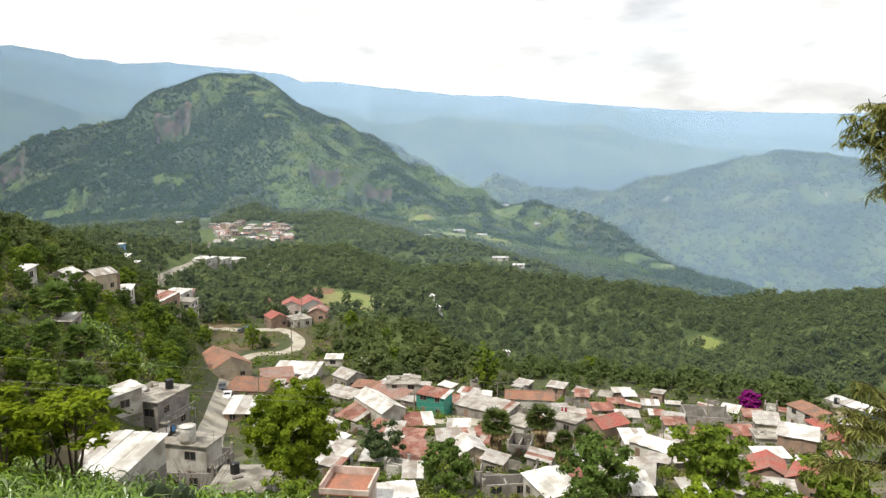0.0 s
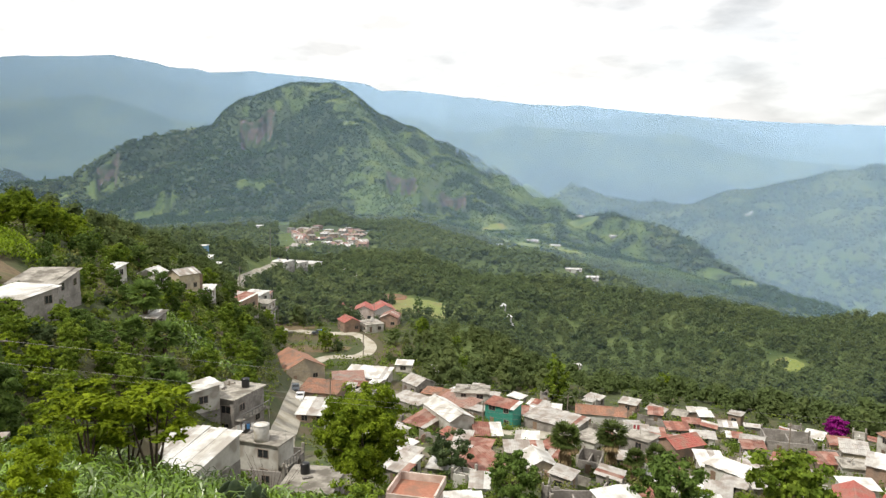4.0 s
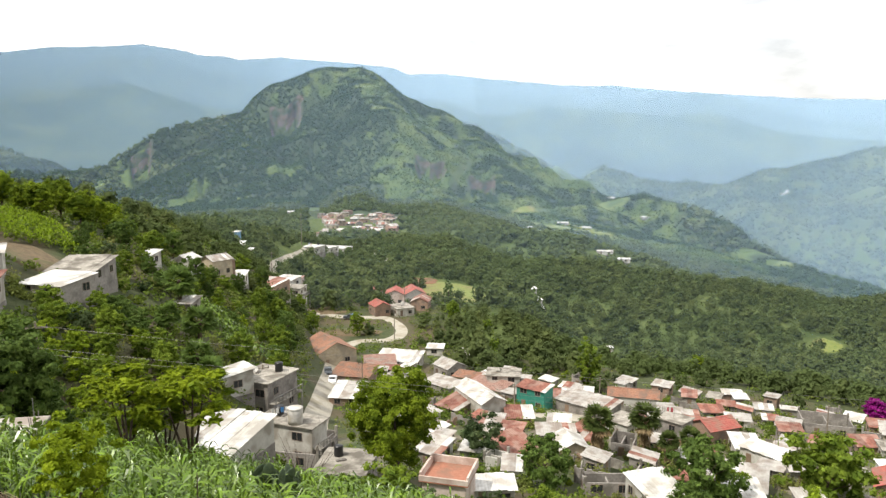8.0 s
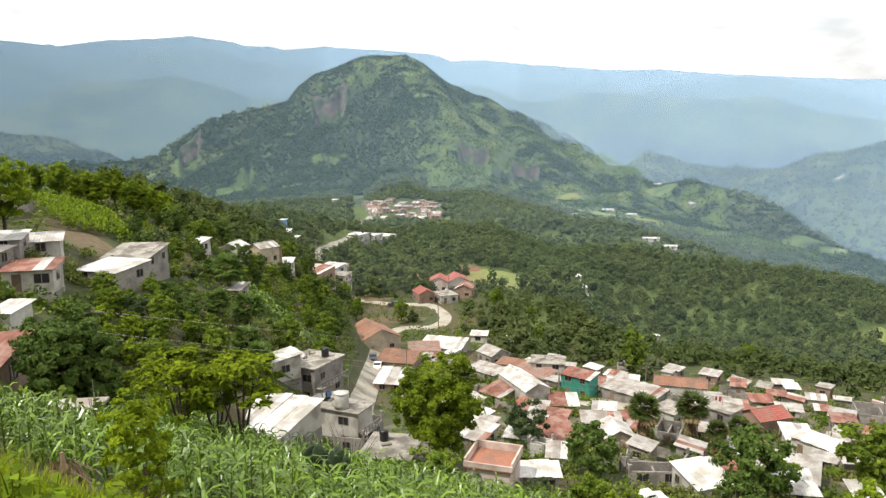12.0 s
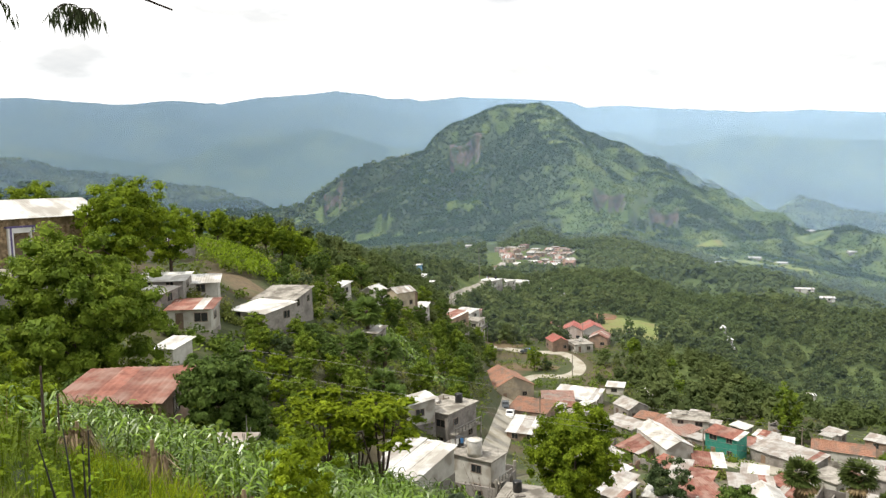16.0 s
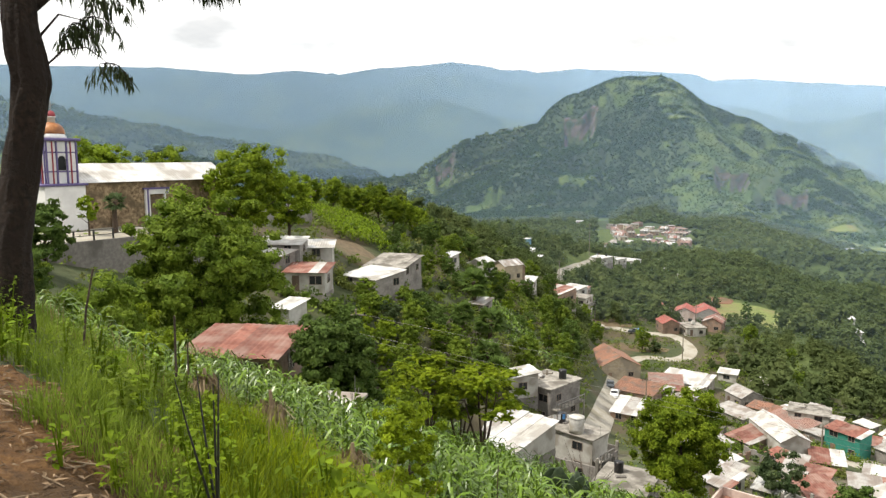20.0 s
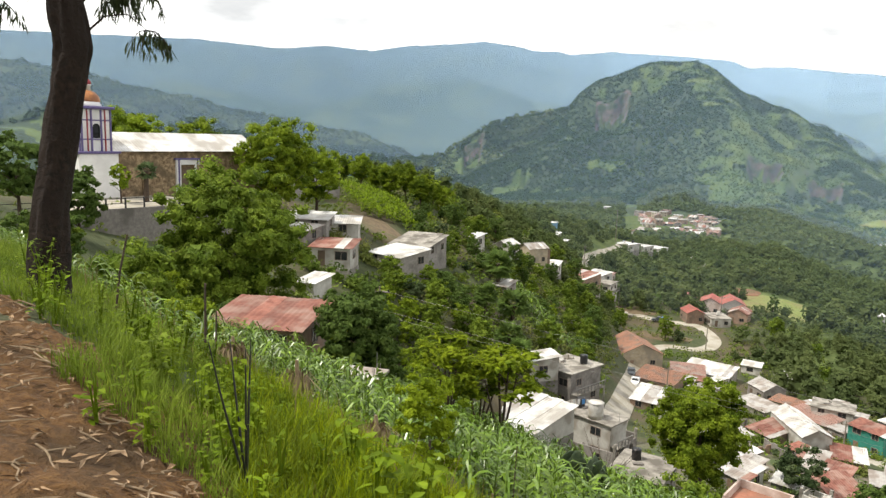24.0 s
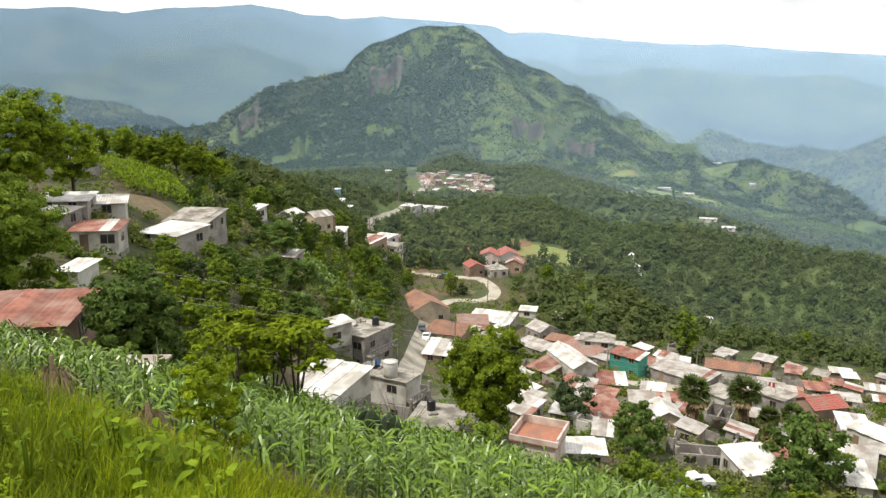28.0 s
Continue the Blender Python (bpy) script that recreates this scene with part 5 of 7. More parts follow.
def acacia_model(tall, wide, leaves, seed):
    """A tree of several thin trunks forking from the ground, under a flat-layered feathery crown."""
    r, g = random.Random(seed), np.random.default_rng(seed)
    ob = thing("tree", 0, 0, 0, 0, "feathery yellow-green tree with thin forked trunks", "tree")
    tips = []
    for k in range(5):
        a, q = 2 * math.pi * (k + r.uniform(-0.3, 0.3)) / 5, wide * r.uniform(0.16, 0.3)
        top = tall * r.uniform(0.62, 0.8)
        bm = bmesh.new()
        pts = [(0.05 * math.cos(a), 0.05 * math.sin(a), -0.5), (q * 0.3 * math.cos(a), q * 0.3 * math.sin(a), top * 0.35), (q * 0.7 * math.cos(a), q * 0.7 * math.sin(a), top * 0.7), (q * math.cos(a), q * math.sin(a), top)]
        tube(bm, pts, [0.1, 0.075, 0.055, 0.025], 7)
        part("trunk", bm, M["bark"], ob)
        for j in range(3):
            b, w_ = a + r.uniform(-1.1, 1.1), wide * r.uniform(0.16, 0.3)
            s, e = Vector(pts[2]).lerp(Vector(pts[3]), r.random()), Vector((q * math.cos(a) + w_ * math.cos(b), q * math.sin(a) + w_ * math.sin(b), top * r.uniform(0.85, 1.15)))
            bm = bmesh.new()
            tube(bm, [s, s.lerp(e, 0.5) + Vector((0, 0, 0.1)), e], [0.035, 0.025, 0.01], 5)
            part("limb", bm, M["bark"], ob)
            tips.append(e)
    # flat layered clumps of fine leaflets, in a few lobes
    n = 34
    t = g.uniform(0, 6.28, n)
    d = g.uniform(0, 1, n) ** 0.5 * wide / 2 * (1 + 0.22 * np.sin(3 * t + 1))
    c = np.stack([d * np.cos(t), d * np.sin(t), tall * (0.52 + 0.4 * g.uniform(0, 1, n) ** 0.6 * (1 - (2 * d / wide) ** 2 * 0.6))], 1)
    c = np.concatenate([c, np.array([tuple(e) for e in tips])])
    wide_c = g.uniform(0.55, 0.95, len(c))
    plumes = 11
    pick = np.repeat(np.arange(len(c)), plumes)
    a, lift = g.uniform(0, 6.28, len(pick)), g.uniform(0.15, 1.2, len(pick))
    out = np.stack([np.cos(a) * np.cos(lift), np.sin(a) * np.cos(lift), np.sin(lift)], 1)
    L = wide_c[pick] * g.uniform(0.7, 1.15, len(pick))
    per = leaves // len(pick)
    t = g.uniform(0.15, 1, (len(pick), per))
    along = c[pick][:, None, :] + out[:, None, :] * (L[:, None] * t)[:, :, None] - np.array([0, 0, 1.0]) * (0.5 * L[:, None] * t * t)[:, :, None]
    across = np.stack([-np.sin(a), np.cos(a), np.zeros(len(a))], 1)[:, None, :] * (g.uniform(-0.13, 0.13, (len(pick), per)) * (1.2 - t))[:, :, None]
    face = np.repeat(out * 0.5 + np.array([0, 0, 0.8]), per, axis=0)
    v, f = leaf_tufts((along + across).reshape(-1, 3), face, 0.055, 0.3, g, 2.2)
    v, f = join((v, f), lumps(c, wide_c * 0.42, 2, g, 0.45))
    hang("crown", fast_mesh("crown", v, f, M["leaf_acacia"]), ob)
    return ob


feather = acacia_model(6.5, 4.2, 24000, 5)
for a, d, s in ((-16.2, 36, 0.9), (-11.7, 36.5, 1.0), (-13.6, 37.5, 0.8)):
    plant(feather, *at_bearing(a, d), a * 37, s)
left = tree_model("tree", "broad", "leaf_mid", 12.5, 13, 36000, 0.14, "large dense spreading tree below the church plaza", seed=8, bare=0.05, clumps=170, spread=1.4, limbs=9)
plant(left, *at_bearing(-33.7, 61), 0, 1.08)
mango = tree_model("tree", "broad", "leaf_dark", 6.8, 5.8, 13000, 0.13, "dark glossy round-crowned tree beside the shed", seed=9, bare=0.06, clumps=80, spread=0.75)
plant(mango, *at_bearing(-23.6, 42))
ash = tree_model("tree", "broad", "leaf_bright", 15, 11.5, 16000, 0.2, "large light green tree beside the church", seed=12, bare=0.2, clumps=90, spread=1.5)
for a, d, s in ((-30.2, 97, 0.98), (-27.0, 108, 0.74), (-40.2, 113, 1.0), (-36.0, 117, 0.85)):
    plant(ash, *at_bearing(a, d), a * 50, s)
plaza_tree = tree_model("tree", "broad", "leaf_dark", 6.5, 5.2, 2400, 0.2, "dark round tree at the plaza wall", seed=14, bare=0.15, clumps=40)
plant(plaza_tree, *at_bearing(-43.9, 68), 0, 1.0)
plant(plaza_tree, *at_bearing(-47.5, 70), 70, 1.1)
round_bush = tree_model("shrub", "bush", "leaf_mid", 4.2, 4.6, 2600, 0.15, "dense green rounded shrub on the slope", "shrub", seed=15, bare=0.0, clumps=40)
dark_bush = tree_model("shrub", "bush", "leaf_dark", 4.6, 4.8, 2600, 0.15, "dark green bushy shrub on the slope", "shrub", seed=16, bare=0.0, clumps=40)
light_bush = tree_model("shrub", "bush", "leaf_bright", 3.6, 3.8, 2600, 0.13, "light green leafy shrub on the slope", "shrub", seed=17, bare=0.0, clumps=34)
grey_bush = tree_model("shrub", "wispy", "leaf_grey", 4.5, 4.4, 3000, 0.11, "wispy grey-green willow-like shrub", "shrub", seed=18, bare=0.0, clumps=30, flat=0.0)
wood_tree = tree_model("tree", "broad", "leaf_mid", 8.5, 6.0, 3600, 0.19, "green broadleaf tree on the valley side", seed=19, bare=0.15, clumps=40)
oak_tree = tree_model("tree", "broad", "leaf_dark", 9.0, 6.4, 3600, 0.19, "dark green tree on the wooded ridge", seed=20, bare=0.15, clumps=36)
for a, d, s in ((-38.6, 43, 0.8), (-21.6, 33.5, 0.4)):
    plant(light_bush, *at_bearing(a, d), a * 90, s)
plant(dark_bush, *at_bearing(16.3, 88), 0, 1.6)
plant(dark_bush, *at_bearing(28.8, 90), 60, 2.0)
plant(round_bush, *at_bearing(37, 100), 20, 2.6, label="tall light green tree over the red roofs")
plant(grey_bush, *at_bearing(11.2, 98), 0, 1.7)
plant(round_bush, *at_bearing(3.5, 66), 0, 1.3)
plant(grey_bush, *at_bearing(6.5, 62), 0, 0.9)
plant(round_bush, *at_bearing(46, 95), 0, 2.2)
plant(light_bush, *at_bearing(30.8, 96), 0, 1.3)
plant(ash, *at_bearing(32.4, 250), 0, 0.55, label="yellow-green tree at the edge of the forest")
plant(ash, *at_bearing(27.6, 205), 0, 0.4, label="yellow-green tree at the edge of the forest")
plant(light_bush, *at_bearing(20.5, 70), 0, 1.0)

for a, d in ((-33.5, 41), (-31.5, 41), (-29.5, 41), (-28, 42)):
    keep_clear(*at_bearing(a, d), 3.5)
before = len(taken)
for a, d in ((-12.5, 121), (-11.2, 107.5), (-10.6, 92), (-13.4, 104), (-11.4, 95)):
    keep_clear(*at_bearing(a, d), 3.0)
keep_clear(-20.5, 122, 6.5)
keep_clear(-19.5, 114, 5)
for a, d, k in ((-23.6, 150, 0.5), (-22.4, 146, 0.42), (-21.3, 143, 0.5), (-20.1, 150, 0.55), (-18.9, 147, 0.5), (-17.9, 155, 0.42), (-25.2, 152, 0.45), (-16.8, 160, 0.4)):
    plant(ash, *at_bearing(a, d), a * 61, k, label="light green round tree on the ridge crest")
# scattered wild growth: rings of shrubs and trees on the free slopes
scatter = random.Random(4)
wild = [(round_bush, 3), (dark_bush, 3), (light_bush, 2), (grey_bush, 2), (wood_tree, 3), (oak_tree, 3)]
pool = [m for m, k in wild for _ in range(k)]
placed = []


def wild_growth(a0, a1, d0, d1, count, low=0.6, high=1.2, gap=2.4, models=None):
    tries = 0
    while count and tries < 6000:
        tries += 1
        a, d = scatter.uniform(a0, a1), math.sqrt(scatter.uniform(d0 * d0, d1 * d1))
        x, y = at_bearing(a, d)
        if not is_free(np.array(x), np.array(y), 1.2) or any((x - px) ** 2 + (y - py) ** 2 < gap * gap for px, py in placed):
            continue
        plant(scatter.choice(models or pool), x, y, scatter.uniform(0, 360), scatter.uniform(low, high), 0.3)
        placed.append((x, y))
        count -= 1


low_pool = [round_bush, dark_bush, light_bush, light_bush, grey_bush, round_bush, light_bush]
wild_growth(-26, -9, 44, 80, 60, 0.5, 0.9, 2.2, low_pool)
wild_growth(-22, -9, 80, 100, 30, 0.5, 0.9, 2.4, low_pool + [wood_tree])
wild_growth(-19, -8, 100, 160, 60, 0.4, 0.85, 3.0, pool + [light_bush, light_bush, light_bush, round_bush])
wild_growth(-9.5, -4.6, 92, 200, 20, 0.5, 0.9, 3.0, [wood_tree, oak_tree])
wild_growth(-52, -28, 40, 62, 14, 0.4, 0.7)
wild_growth(-48, -32, 120, 170, 10, 0.6, 0.9, 5)
wild_growth(0, 48, 72, 190, 50, 0.28, 0.55, 2.0, low_pool)
wild_growth(-4, 12, 196, 262, 12, 0.5, 1.0, 3.5)
wild_growth(-2, 44, 57, 78, 70, 0.4, 0.8, 2.2, low_pool)
for a, d, s, m in ((27.9, 78, 1.25, dark_bush), (28.8, 75, 0.9, round_bush), (36.5, 86, 1.5, light_bush), (38.2, 84, 1.4, light_bush), (16.2, 70, 1.05, round_bush), (5.0, 62, 0.9, grey_bush), (2.2, 58, 0.8, round_bush), (-1.0, 50, 0.5, light_bush), (41.5, 88, 1.5, round_bush)):
    plant(m, *at_bearing(a, d), a * 77, s)
del taken[before:before + 7]          # low weeds may grow there
stash([big, feather, left, mango, ash, plaza_tree, round_bush, dark_bush, light_bush, grey_bush, wood_tree, oak_tree])


def woods(name, a0, a1, d0, d1, spacing, crown, leaves, material, label, seed, close=False, tall=1.0, where=None):
    """A whole wood as one object: many small ragged crowns. tall stretches the crowns upwards; where picks the ground that they stand on."""
    g = np.random.default_rng(seed)
    area = radians(a1 - a0) * (d1 * d1 - d0 * d0) / 2
    n = int(area / spacing ** 2)
    a, d = np.radians(g.uniform(a0, a1, n)), np.sqrt(g.uniform(d0 * d0, d1 * d1, n))
    x, y = d * np.sin(a), d * np.cos(a)
    ok = is_free(x, y, -8.0 if close else 2.4 if crown > 2.5 and d0 < 520 else 1.0) & ((np.degrees(a) < 30) | (d < 1260) | (d0 > 1250))
    if where:
        ok &= where(x, y)
    if d0 > 900:
        ok &= np.hypot(height(x + 4, y) - height(x - 4, y), height(x, y + 4) - height(x, y - 4)) < 10.5
    ok &= height(x + 6 * np.sin(a), y + 6 * np.cos(a)) - height(x - 6 * np.sin(a), y - 6 * np.cos(a)) > -8.0      # no trees behind the crests
    x, y = x[ok], y[ok]
    n = len(x)
    s = crown * ((0.55 + 0.75 * g.uniform(0, 1, n) ** 1.5) if d0 < 900 else g.uniform(0.6, 1.25, n)) * (1 + 0.3 * bumps(x, y, 40, 21))
    z = height(x, y)
    foot = np.stack([x, y, z], 1)
    q = g.normal(size=(n, leaves, 3))
    q /= np.linalg.norm(q, axis=2)[:, :, None]
    if name == "undergrowth":
        q[:, :, 2] = np.abs(q[:, :, 2])
        q *= g.uniform(0.55, 1.05, (n, leaves, 1))
        q[:, :, 2] = q[:, :, 2] * 0.95 + 0.65
        p = foot[:, None, :] + q * s[:, None, None]
        v, f = leaf_quads(p.reshape(-1, 3), np.repeat(s * 1.5 / math.sqrt(leaves), leaves), 0.35, 1.3, g)
    else:
        boughs = 5 if leaves > 20 else 1
        up = np.array([1, 1, 0.9])
        if boughs > 1:
            # rounded boughs round a leader, narrowing upwards, with the foliage on their outsides
            lev = np.linspace(0.3, 1.15, boughs)[None, :] + g.uniform(-0.12, 0.12, (n, boughs))
            turn = g.uniform(0, 6.28, (n, 1)) + np.arange(boughs)[None, :] * 2.4
            out = 0.5 * np.clip(1.3 - lev, 0.06, 1) * g.uniform(0.6, 1.2, (n, boughs))
            off = np.stack([np.cos(turn) * out, np.sin(turn) * out, lev * tall], 2)
            size = g.uniform(0.55, 0.75, (n, boughs)) * (1.2 - 0.45 * lev)
        else:
            off = np.zeros((n, 1, 3)) + np.array([0, 0, 0.55 * tall])
            size = np.full((n, 1), 0.85)
        which = np.arange(leaves) % boughs
        q[:, :, 2] = np.where(q[:, :, 2] < -0.3, -q[:, :, 2], q[:, :, 2])
        p = foot[:, None, :] + (off[:, which] + q * up * size[:, which][:, :, None] * g.uniform(0.78, 1.15, (n, leaves, 1))) * s[:, None, None]
        face = 0.6 * q + 1.2 * off[:, which] * np.array([1, 1, 0.3]) + np.array([0, 0, 0.15])
        face /= np.linalg.norm(face, axis=2)[:, :, None] + 1e-9
        v, f = leaf_tufts(p.reshape(-1, 3), face.reshape(-1, 3), np.repeat(s * (1.9 if boughs > 1 else 1.6) / math.sqrt(leaves), leaves), 0.45, g, 1.7)
        mid = (foot[:, None, :] + off * s[:, None, None]).reshape(-1, 3)
        v, f = join((v, f), lumps(mid, np.repeat(s, boughs) * size.reshape(-1) * (0.62 if boughs > 1 else 0.84), 1, g, 0.9 if boughs > 1 else 0.85 * tall, 0.14))
    tagged(new(name, fast_mesh(name, v, f, M[material], True)), label, "forest", kind="stuff")


def no_scrub(x, y):
    return ~open_scrub(x, y)


for a, d, radius in ((15.07, 285, 6), (15.8, 281, 6), (14.6, 305, 6), (20.92, 341, 5), (20.4, 548, 9), (21.5, 542, 9)):
    keep_clear(*at_bearing(a, d), radius)
keep_clear(*at_bearing(1, 750), 78)
keep_clear(*at_bearing(1, 650), 45)
keep_clear(*at_bearing(1, 590), 36)
woods("undergrowth", -50, 52, 40, 205, 2.0, 0.75, 10, "scrub", "low mixed weeds and scrub on the slopes", 29)
woods("undergrowth", -6, 48, 50, 86, 1.25, 0.8, 10, "scrub", "rank weeds and bushes below the town", 23)
woods("undergrowth", -26, -3, 44, 240, 1.8, 0.8, 16, "scrub", "dense weeds and creepers on the valley side", 27)
woods("undergrowth", -14, -3.5, 78, 205, 1.5, 0.8, 14, "scrub", "weeds and bushes above the village street", 19)
woods("undergrowth", -5, 12, 196, 285, 2.0, 0.9, 13, "scrub", "bushes and weeds round the road bank", 22)
woods("undergrowth", 4, 56, 235, 500, 2.9, 1.5, 8, "woods", "low scrub under the trees of the valley flank", 44)
woods("hedgerows", 7, 24, 830, 1080, 13, 2.4, 3, "hillwoods", "dark hedges and small trees between the terraced fields", 21, True)
woods("forest", -16, -3, 160, 330, 4.8, 2.2, 130, "woods", "trees on the ridge above the lane", 28, tall=1.3)
woods("forest", -23, -17, 165, 240, 5.4, 2.6, 150, "woods", "trees behind the ridge houses", 25, tall=1.2)
woods("forest", 8, 56, 168, 250, 5.0, 2.7, 120, "woods", "dense green mixed forest below the town", 30, tall=1.3)
woods("forest", 3.5, 11, 205, 268, 5.5, 2.0, 70, "woods", "small trees round the red-roofed houses", 26, True, tall=1.3)
woods("forest", -3, 56, 250, 500, 5.2, 3.8, 120, "woods", "dense grey-green pine and oak forest on the valley flank", 31, tall=1.2)
woods("forest", -2, 54, 500, 1000, 5.8, 4.2, 16, "woods", "dense green mixed forest on the lower spur", 32, tall=1.1)
woods("forest", -26, -3, 330, 560, 6.0, 3.2, 50, "woods", "dark green trees behind the church ridge", 33, tall=1.2)
woods("forest", -26, -3, 560, 950, 6.6, 3.6, 14, "woods", "dark green trees on the saddle below the hill", 43, tall=1.2)
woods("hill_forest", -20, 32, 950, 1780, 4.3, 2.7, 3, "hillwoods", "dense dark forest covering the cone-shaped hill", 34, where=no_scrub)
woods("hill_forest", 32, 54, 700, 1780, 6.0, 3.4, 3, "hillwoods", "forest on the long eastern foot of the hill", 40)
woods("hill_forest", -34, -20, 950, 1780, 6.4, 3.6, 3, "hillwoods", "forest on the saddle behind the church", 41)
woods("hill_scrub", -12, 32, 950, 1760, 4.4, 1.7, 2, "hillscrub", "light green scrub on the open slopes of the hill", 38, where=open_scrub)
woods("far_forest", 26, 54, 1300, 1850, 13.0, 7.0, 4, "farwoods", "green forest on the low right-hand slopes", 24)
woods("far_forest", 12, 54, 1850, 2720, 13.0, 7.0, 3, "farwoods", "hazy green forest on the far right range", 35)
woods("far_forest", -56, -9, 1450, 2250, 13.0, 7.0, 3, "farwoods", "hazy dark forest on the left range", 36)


def gardens(label, seed):
    """Bushes, creepers and yard plants along the lower side of the houses, as one object."""
    g = np.random.default_rng(seed)
    p, s = [], []
    for x, y, w in house_spots:
        d = math.hypot(x, y)
        if d > 175:
            continue
        for k in range(11):
            side, out = g.uniform(-0.7, 0.7) * w, w * 0.5 + g.uniform(0.7, 2.6)
            px, py = x - x / d * out + y / d * side, y - y / d * out - x / d * side
            if abs(px + 4) > 3.5:
                p.append((px, py))
                s.append(g.uniform(0.5, 1.25))
    p, s = np.array(p), np.array(s)
    z = height(p[:, 0], p[:, 1])
    n, leaves = len(p), 60
    q = g.normal(size=(n, leaves, 3))
    q /= np.linalg.norm(q, axis=2)[:, :, None]
    q *= g.uniform(0.5, 1.1, (n, leaves, 1))
    q[:, :, 2] = q[:, :, 2] * 1.1 + 0.7
    mid = np.stack([p[:, 0], p[:, 1], z], 1)
    v, f = leaf_quads((mid[:, None, :] + q * s[:, None, None]).reshape(-1, 3), np.repeat(s * 0.24, leaves), 0.3, 1.5, g)
    v, f = join((v, f), lumps(mid + np.array([0, 0, 0.5]), s * 0.6, 1, g))
    tagged(new("garden_plants", fast_mesh("garden_plants", v, f, M["scrub"])), label, "plants", kind="stuff")


gardens("green bushes and yard plants between the houses", 37)

# ---------------------------------------------------------------- church, plaza and terraces
ax, ay = at_bearing(-41.4, 92)
church = thing("church", ax, ay, -6.95, 69, "old stone church with white roof and painted bell tower", "church")
keep_clear(ax + 3, ay + 8, 12)


def gable_solid(x0, x1, y0, y1, z0, z1, ridge):
    bm = bmesh.new()
    ring = [[bm.verts.new((x, y, z)) for y, z in ((y0, z0), (y1, z0), (y1, z1), ((y0 + y1) / 2, ridge), (y0, z1))] for x in (x0, x1)]
    bm.faces.new(ring[0])
    bm.faces.new(list(reversed(ring[1])))
    for k in range(5):
        bm.faces.new((ring[0][k], ring[1][k], ring[1][(k + 1) % 5], ring[0][(k + 1) % 5]))
    bmesh.ops.recalc_face_normals(bm, faces=bm.faces[:])
    return bm


part("nave_wall", gable_solid(0, 20.6, 0, 8.4, -3, 5.2, 7.3), M["stone"], church)
for k in range(7):
    for side in (0, 1):
        s = hang("roof_sheet", sheet_mesh(sheet_cache, 3.02, 4.75, M["sheet_white"]), church)
        s.matrix_basis = (pose(-0.4 + k * 2.95, -0.4, 5.22, 26.6, 0, 0) if side == 0 else pose(-0.4 + k * 2.95 + 3, 8.8, 5.22, 26.6, 0, 180)) @ pose(0, 0, 0.01 * (k % 2))
for k in range(3):
    part("buttress", boxes((3.2 + k * 7.2, -0.55, -3, 4.0 + k * 7.2, -0.003, 3.6, 0.05)), M["stone"], church)
portal = part("portal", boxes((7.6, -0.35, 0, 8.2, -0.005, 3.6), (10.2, -0.35, 0, 10.8, -0.005, 3.6), (7.6, -0.35, 3.6, 10.8, -0.005, 4.2)), M["lime"], church, "white plaster door surround")
part("cornice", boxes((7.4, -0.45, 4.2, 11.0, -0.005, 4.4)), M["trim_blue"], portal)
for k in (7.9, 10.5):
    part("pilaster_trim", boxes((k - 0.1, -0.4, 0, k + 0.1, -0.35, 4.2)), M["trim_blue"], portal)
arch = bmesh.new()
outline = [(8.25, 0), (10.15, 0)] + [(9.2 + 0.95 * math.cos(a), 2.4 + 0.95 * math.sin(a)) for a in np.linspace(0, math.pi, 9)]
ring = [[arch.verts.new((x, y, z)) for x, z in outline] for y in (-0.08, -0.005)]
arch.faces.new(ring[0])
for k in range(len(outline)):
    arch.faces.new((ring[0][k], ring[0][(k + 1) % len(outline)], ring[1][(k + 1) % len(outline)], ring[1][k]))
part("door", arch, M["door"], portal)
part("tower_shaft", boxes((-4.5, -0.9, -3, -0.02, 3.6, 5.0, 0.06)), M["lime"], church, "whitewashed tower shaft")
part("tower_cornice", boxes((-4.75, -1.15, 5.0, 0.2, 3.85, 5.25, 0.05)), M["trim_blue"], church)
belfry = part("belfry", boxes((-4.0, -0.4, 5.25, -0.5, 3.1, 9.9, 0.05)), M["lime"], church, "white belfry striped in violet and red")
for axis in (0, 1):
    for k, off in enumerate((0.12, 0.75, 1.2, 2.3, 2.75, 3.38)):
        tint, half = ("trim_blue", 0.09) if k in (0, 2, 3, 5) else ("trim_red", 0.06)
        if axis == 0:
            row = (-4.0 + off - half, -0.52, 5.26, -4.0 + off + half, -0.4, 9.85)
        else:
            row = (-4.12, -0.4 + off - half, 5.26, -4.0, -0.4 + off + half, 9.85)
        part("pilaster", boxes(row), M[tint], belfry)
    for z in (6.5, 8.6):
        part("string_course", boxes((-4.06, -0.46, z, -0.44, -0.4, z + 0.14) if axis == 0 else (-4.06, -0.4, z, -4.0, 3.1, z + 0.14)), M["trim_blue"], belfry)
    # dark arched plate on the solid wall, in place of a shaded bell opening
    bm = bmesh.new()
    pts = [(-0.42, 6.7), (0.42, 6.7)] + [(0.42 * math.cos(a), 7.9 + 0.42 * math.sin(a)) for a in np.linspace(0, math.pi, 7)]
    vs = [bm.verts.new((-2.25 + u, -0.43, z) if axis == 0 else (-4.03, 1.35 - u, z)) for u, z in pts]
    bm.faces.new(vs)
    bmesh.ops.solidify(bm, geom=bm.faces[:], thickness=0.03)
    part("bell_opening", bm, M["pane"], belfry)
part("belfry_cornice", boxes((-4.35, -0.75, 9.9, -0.15, 3.45, 10.2, 0.06)), M["trim_blue"], church)


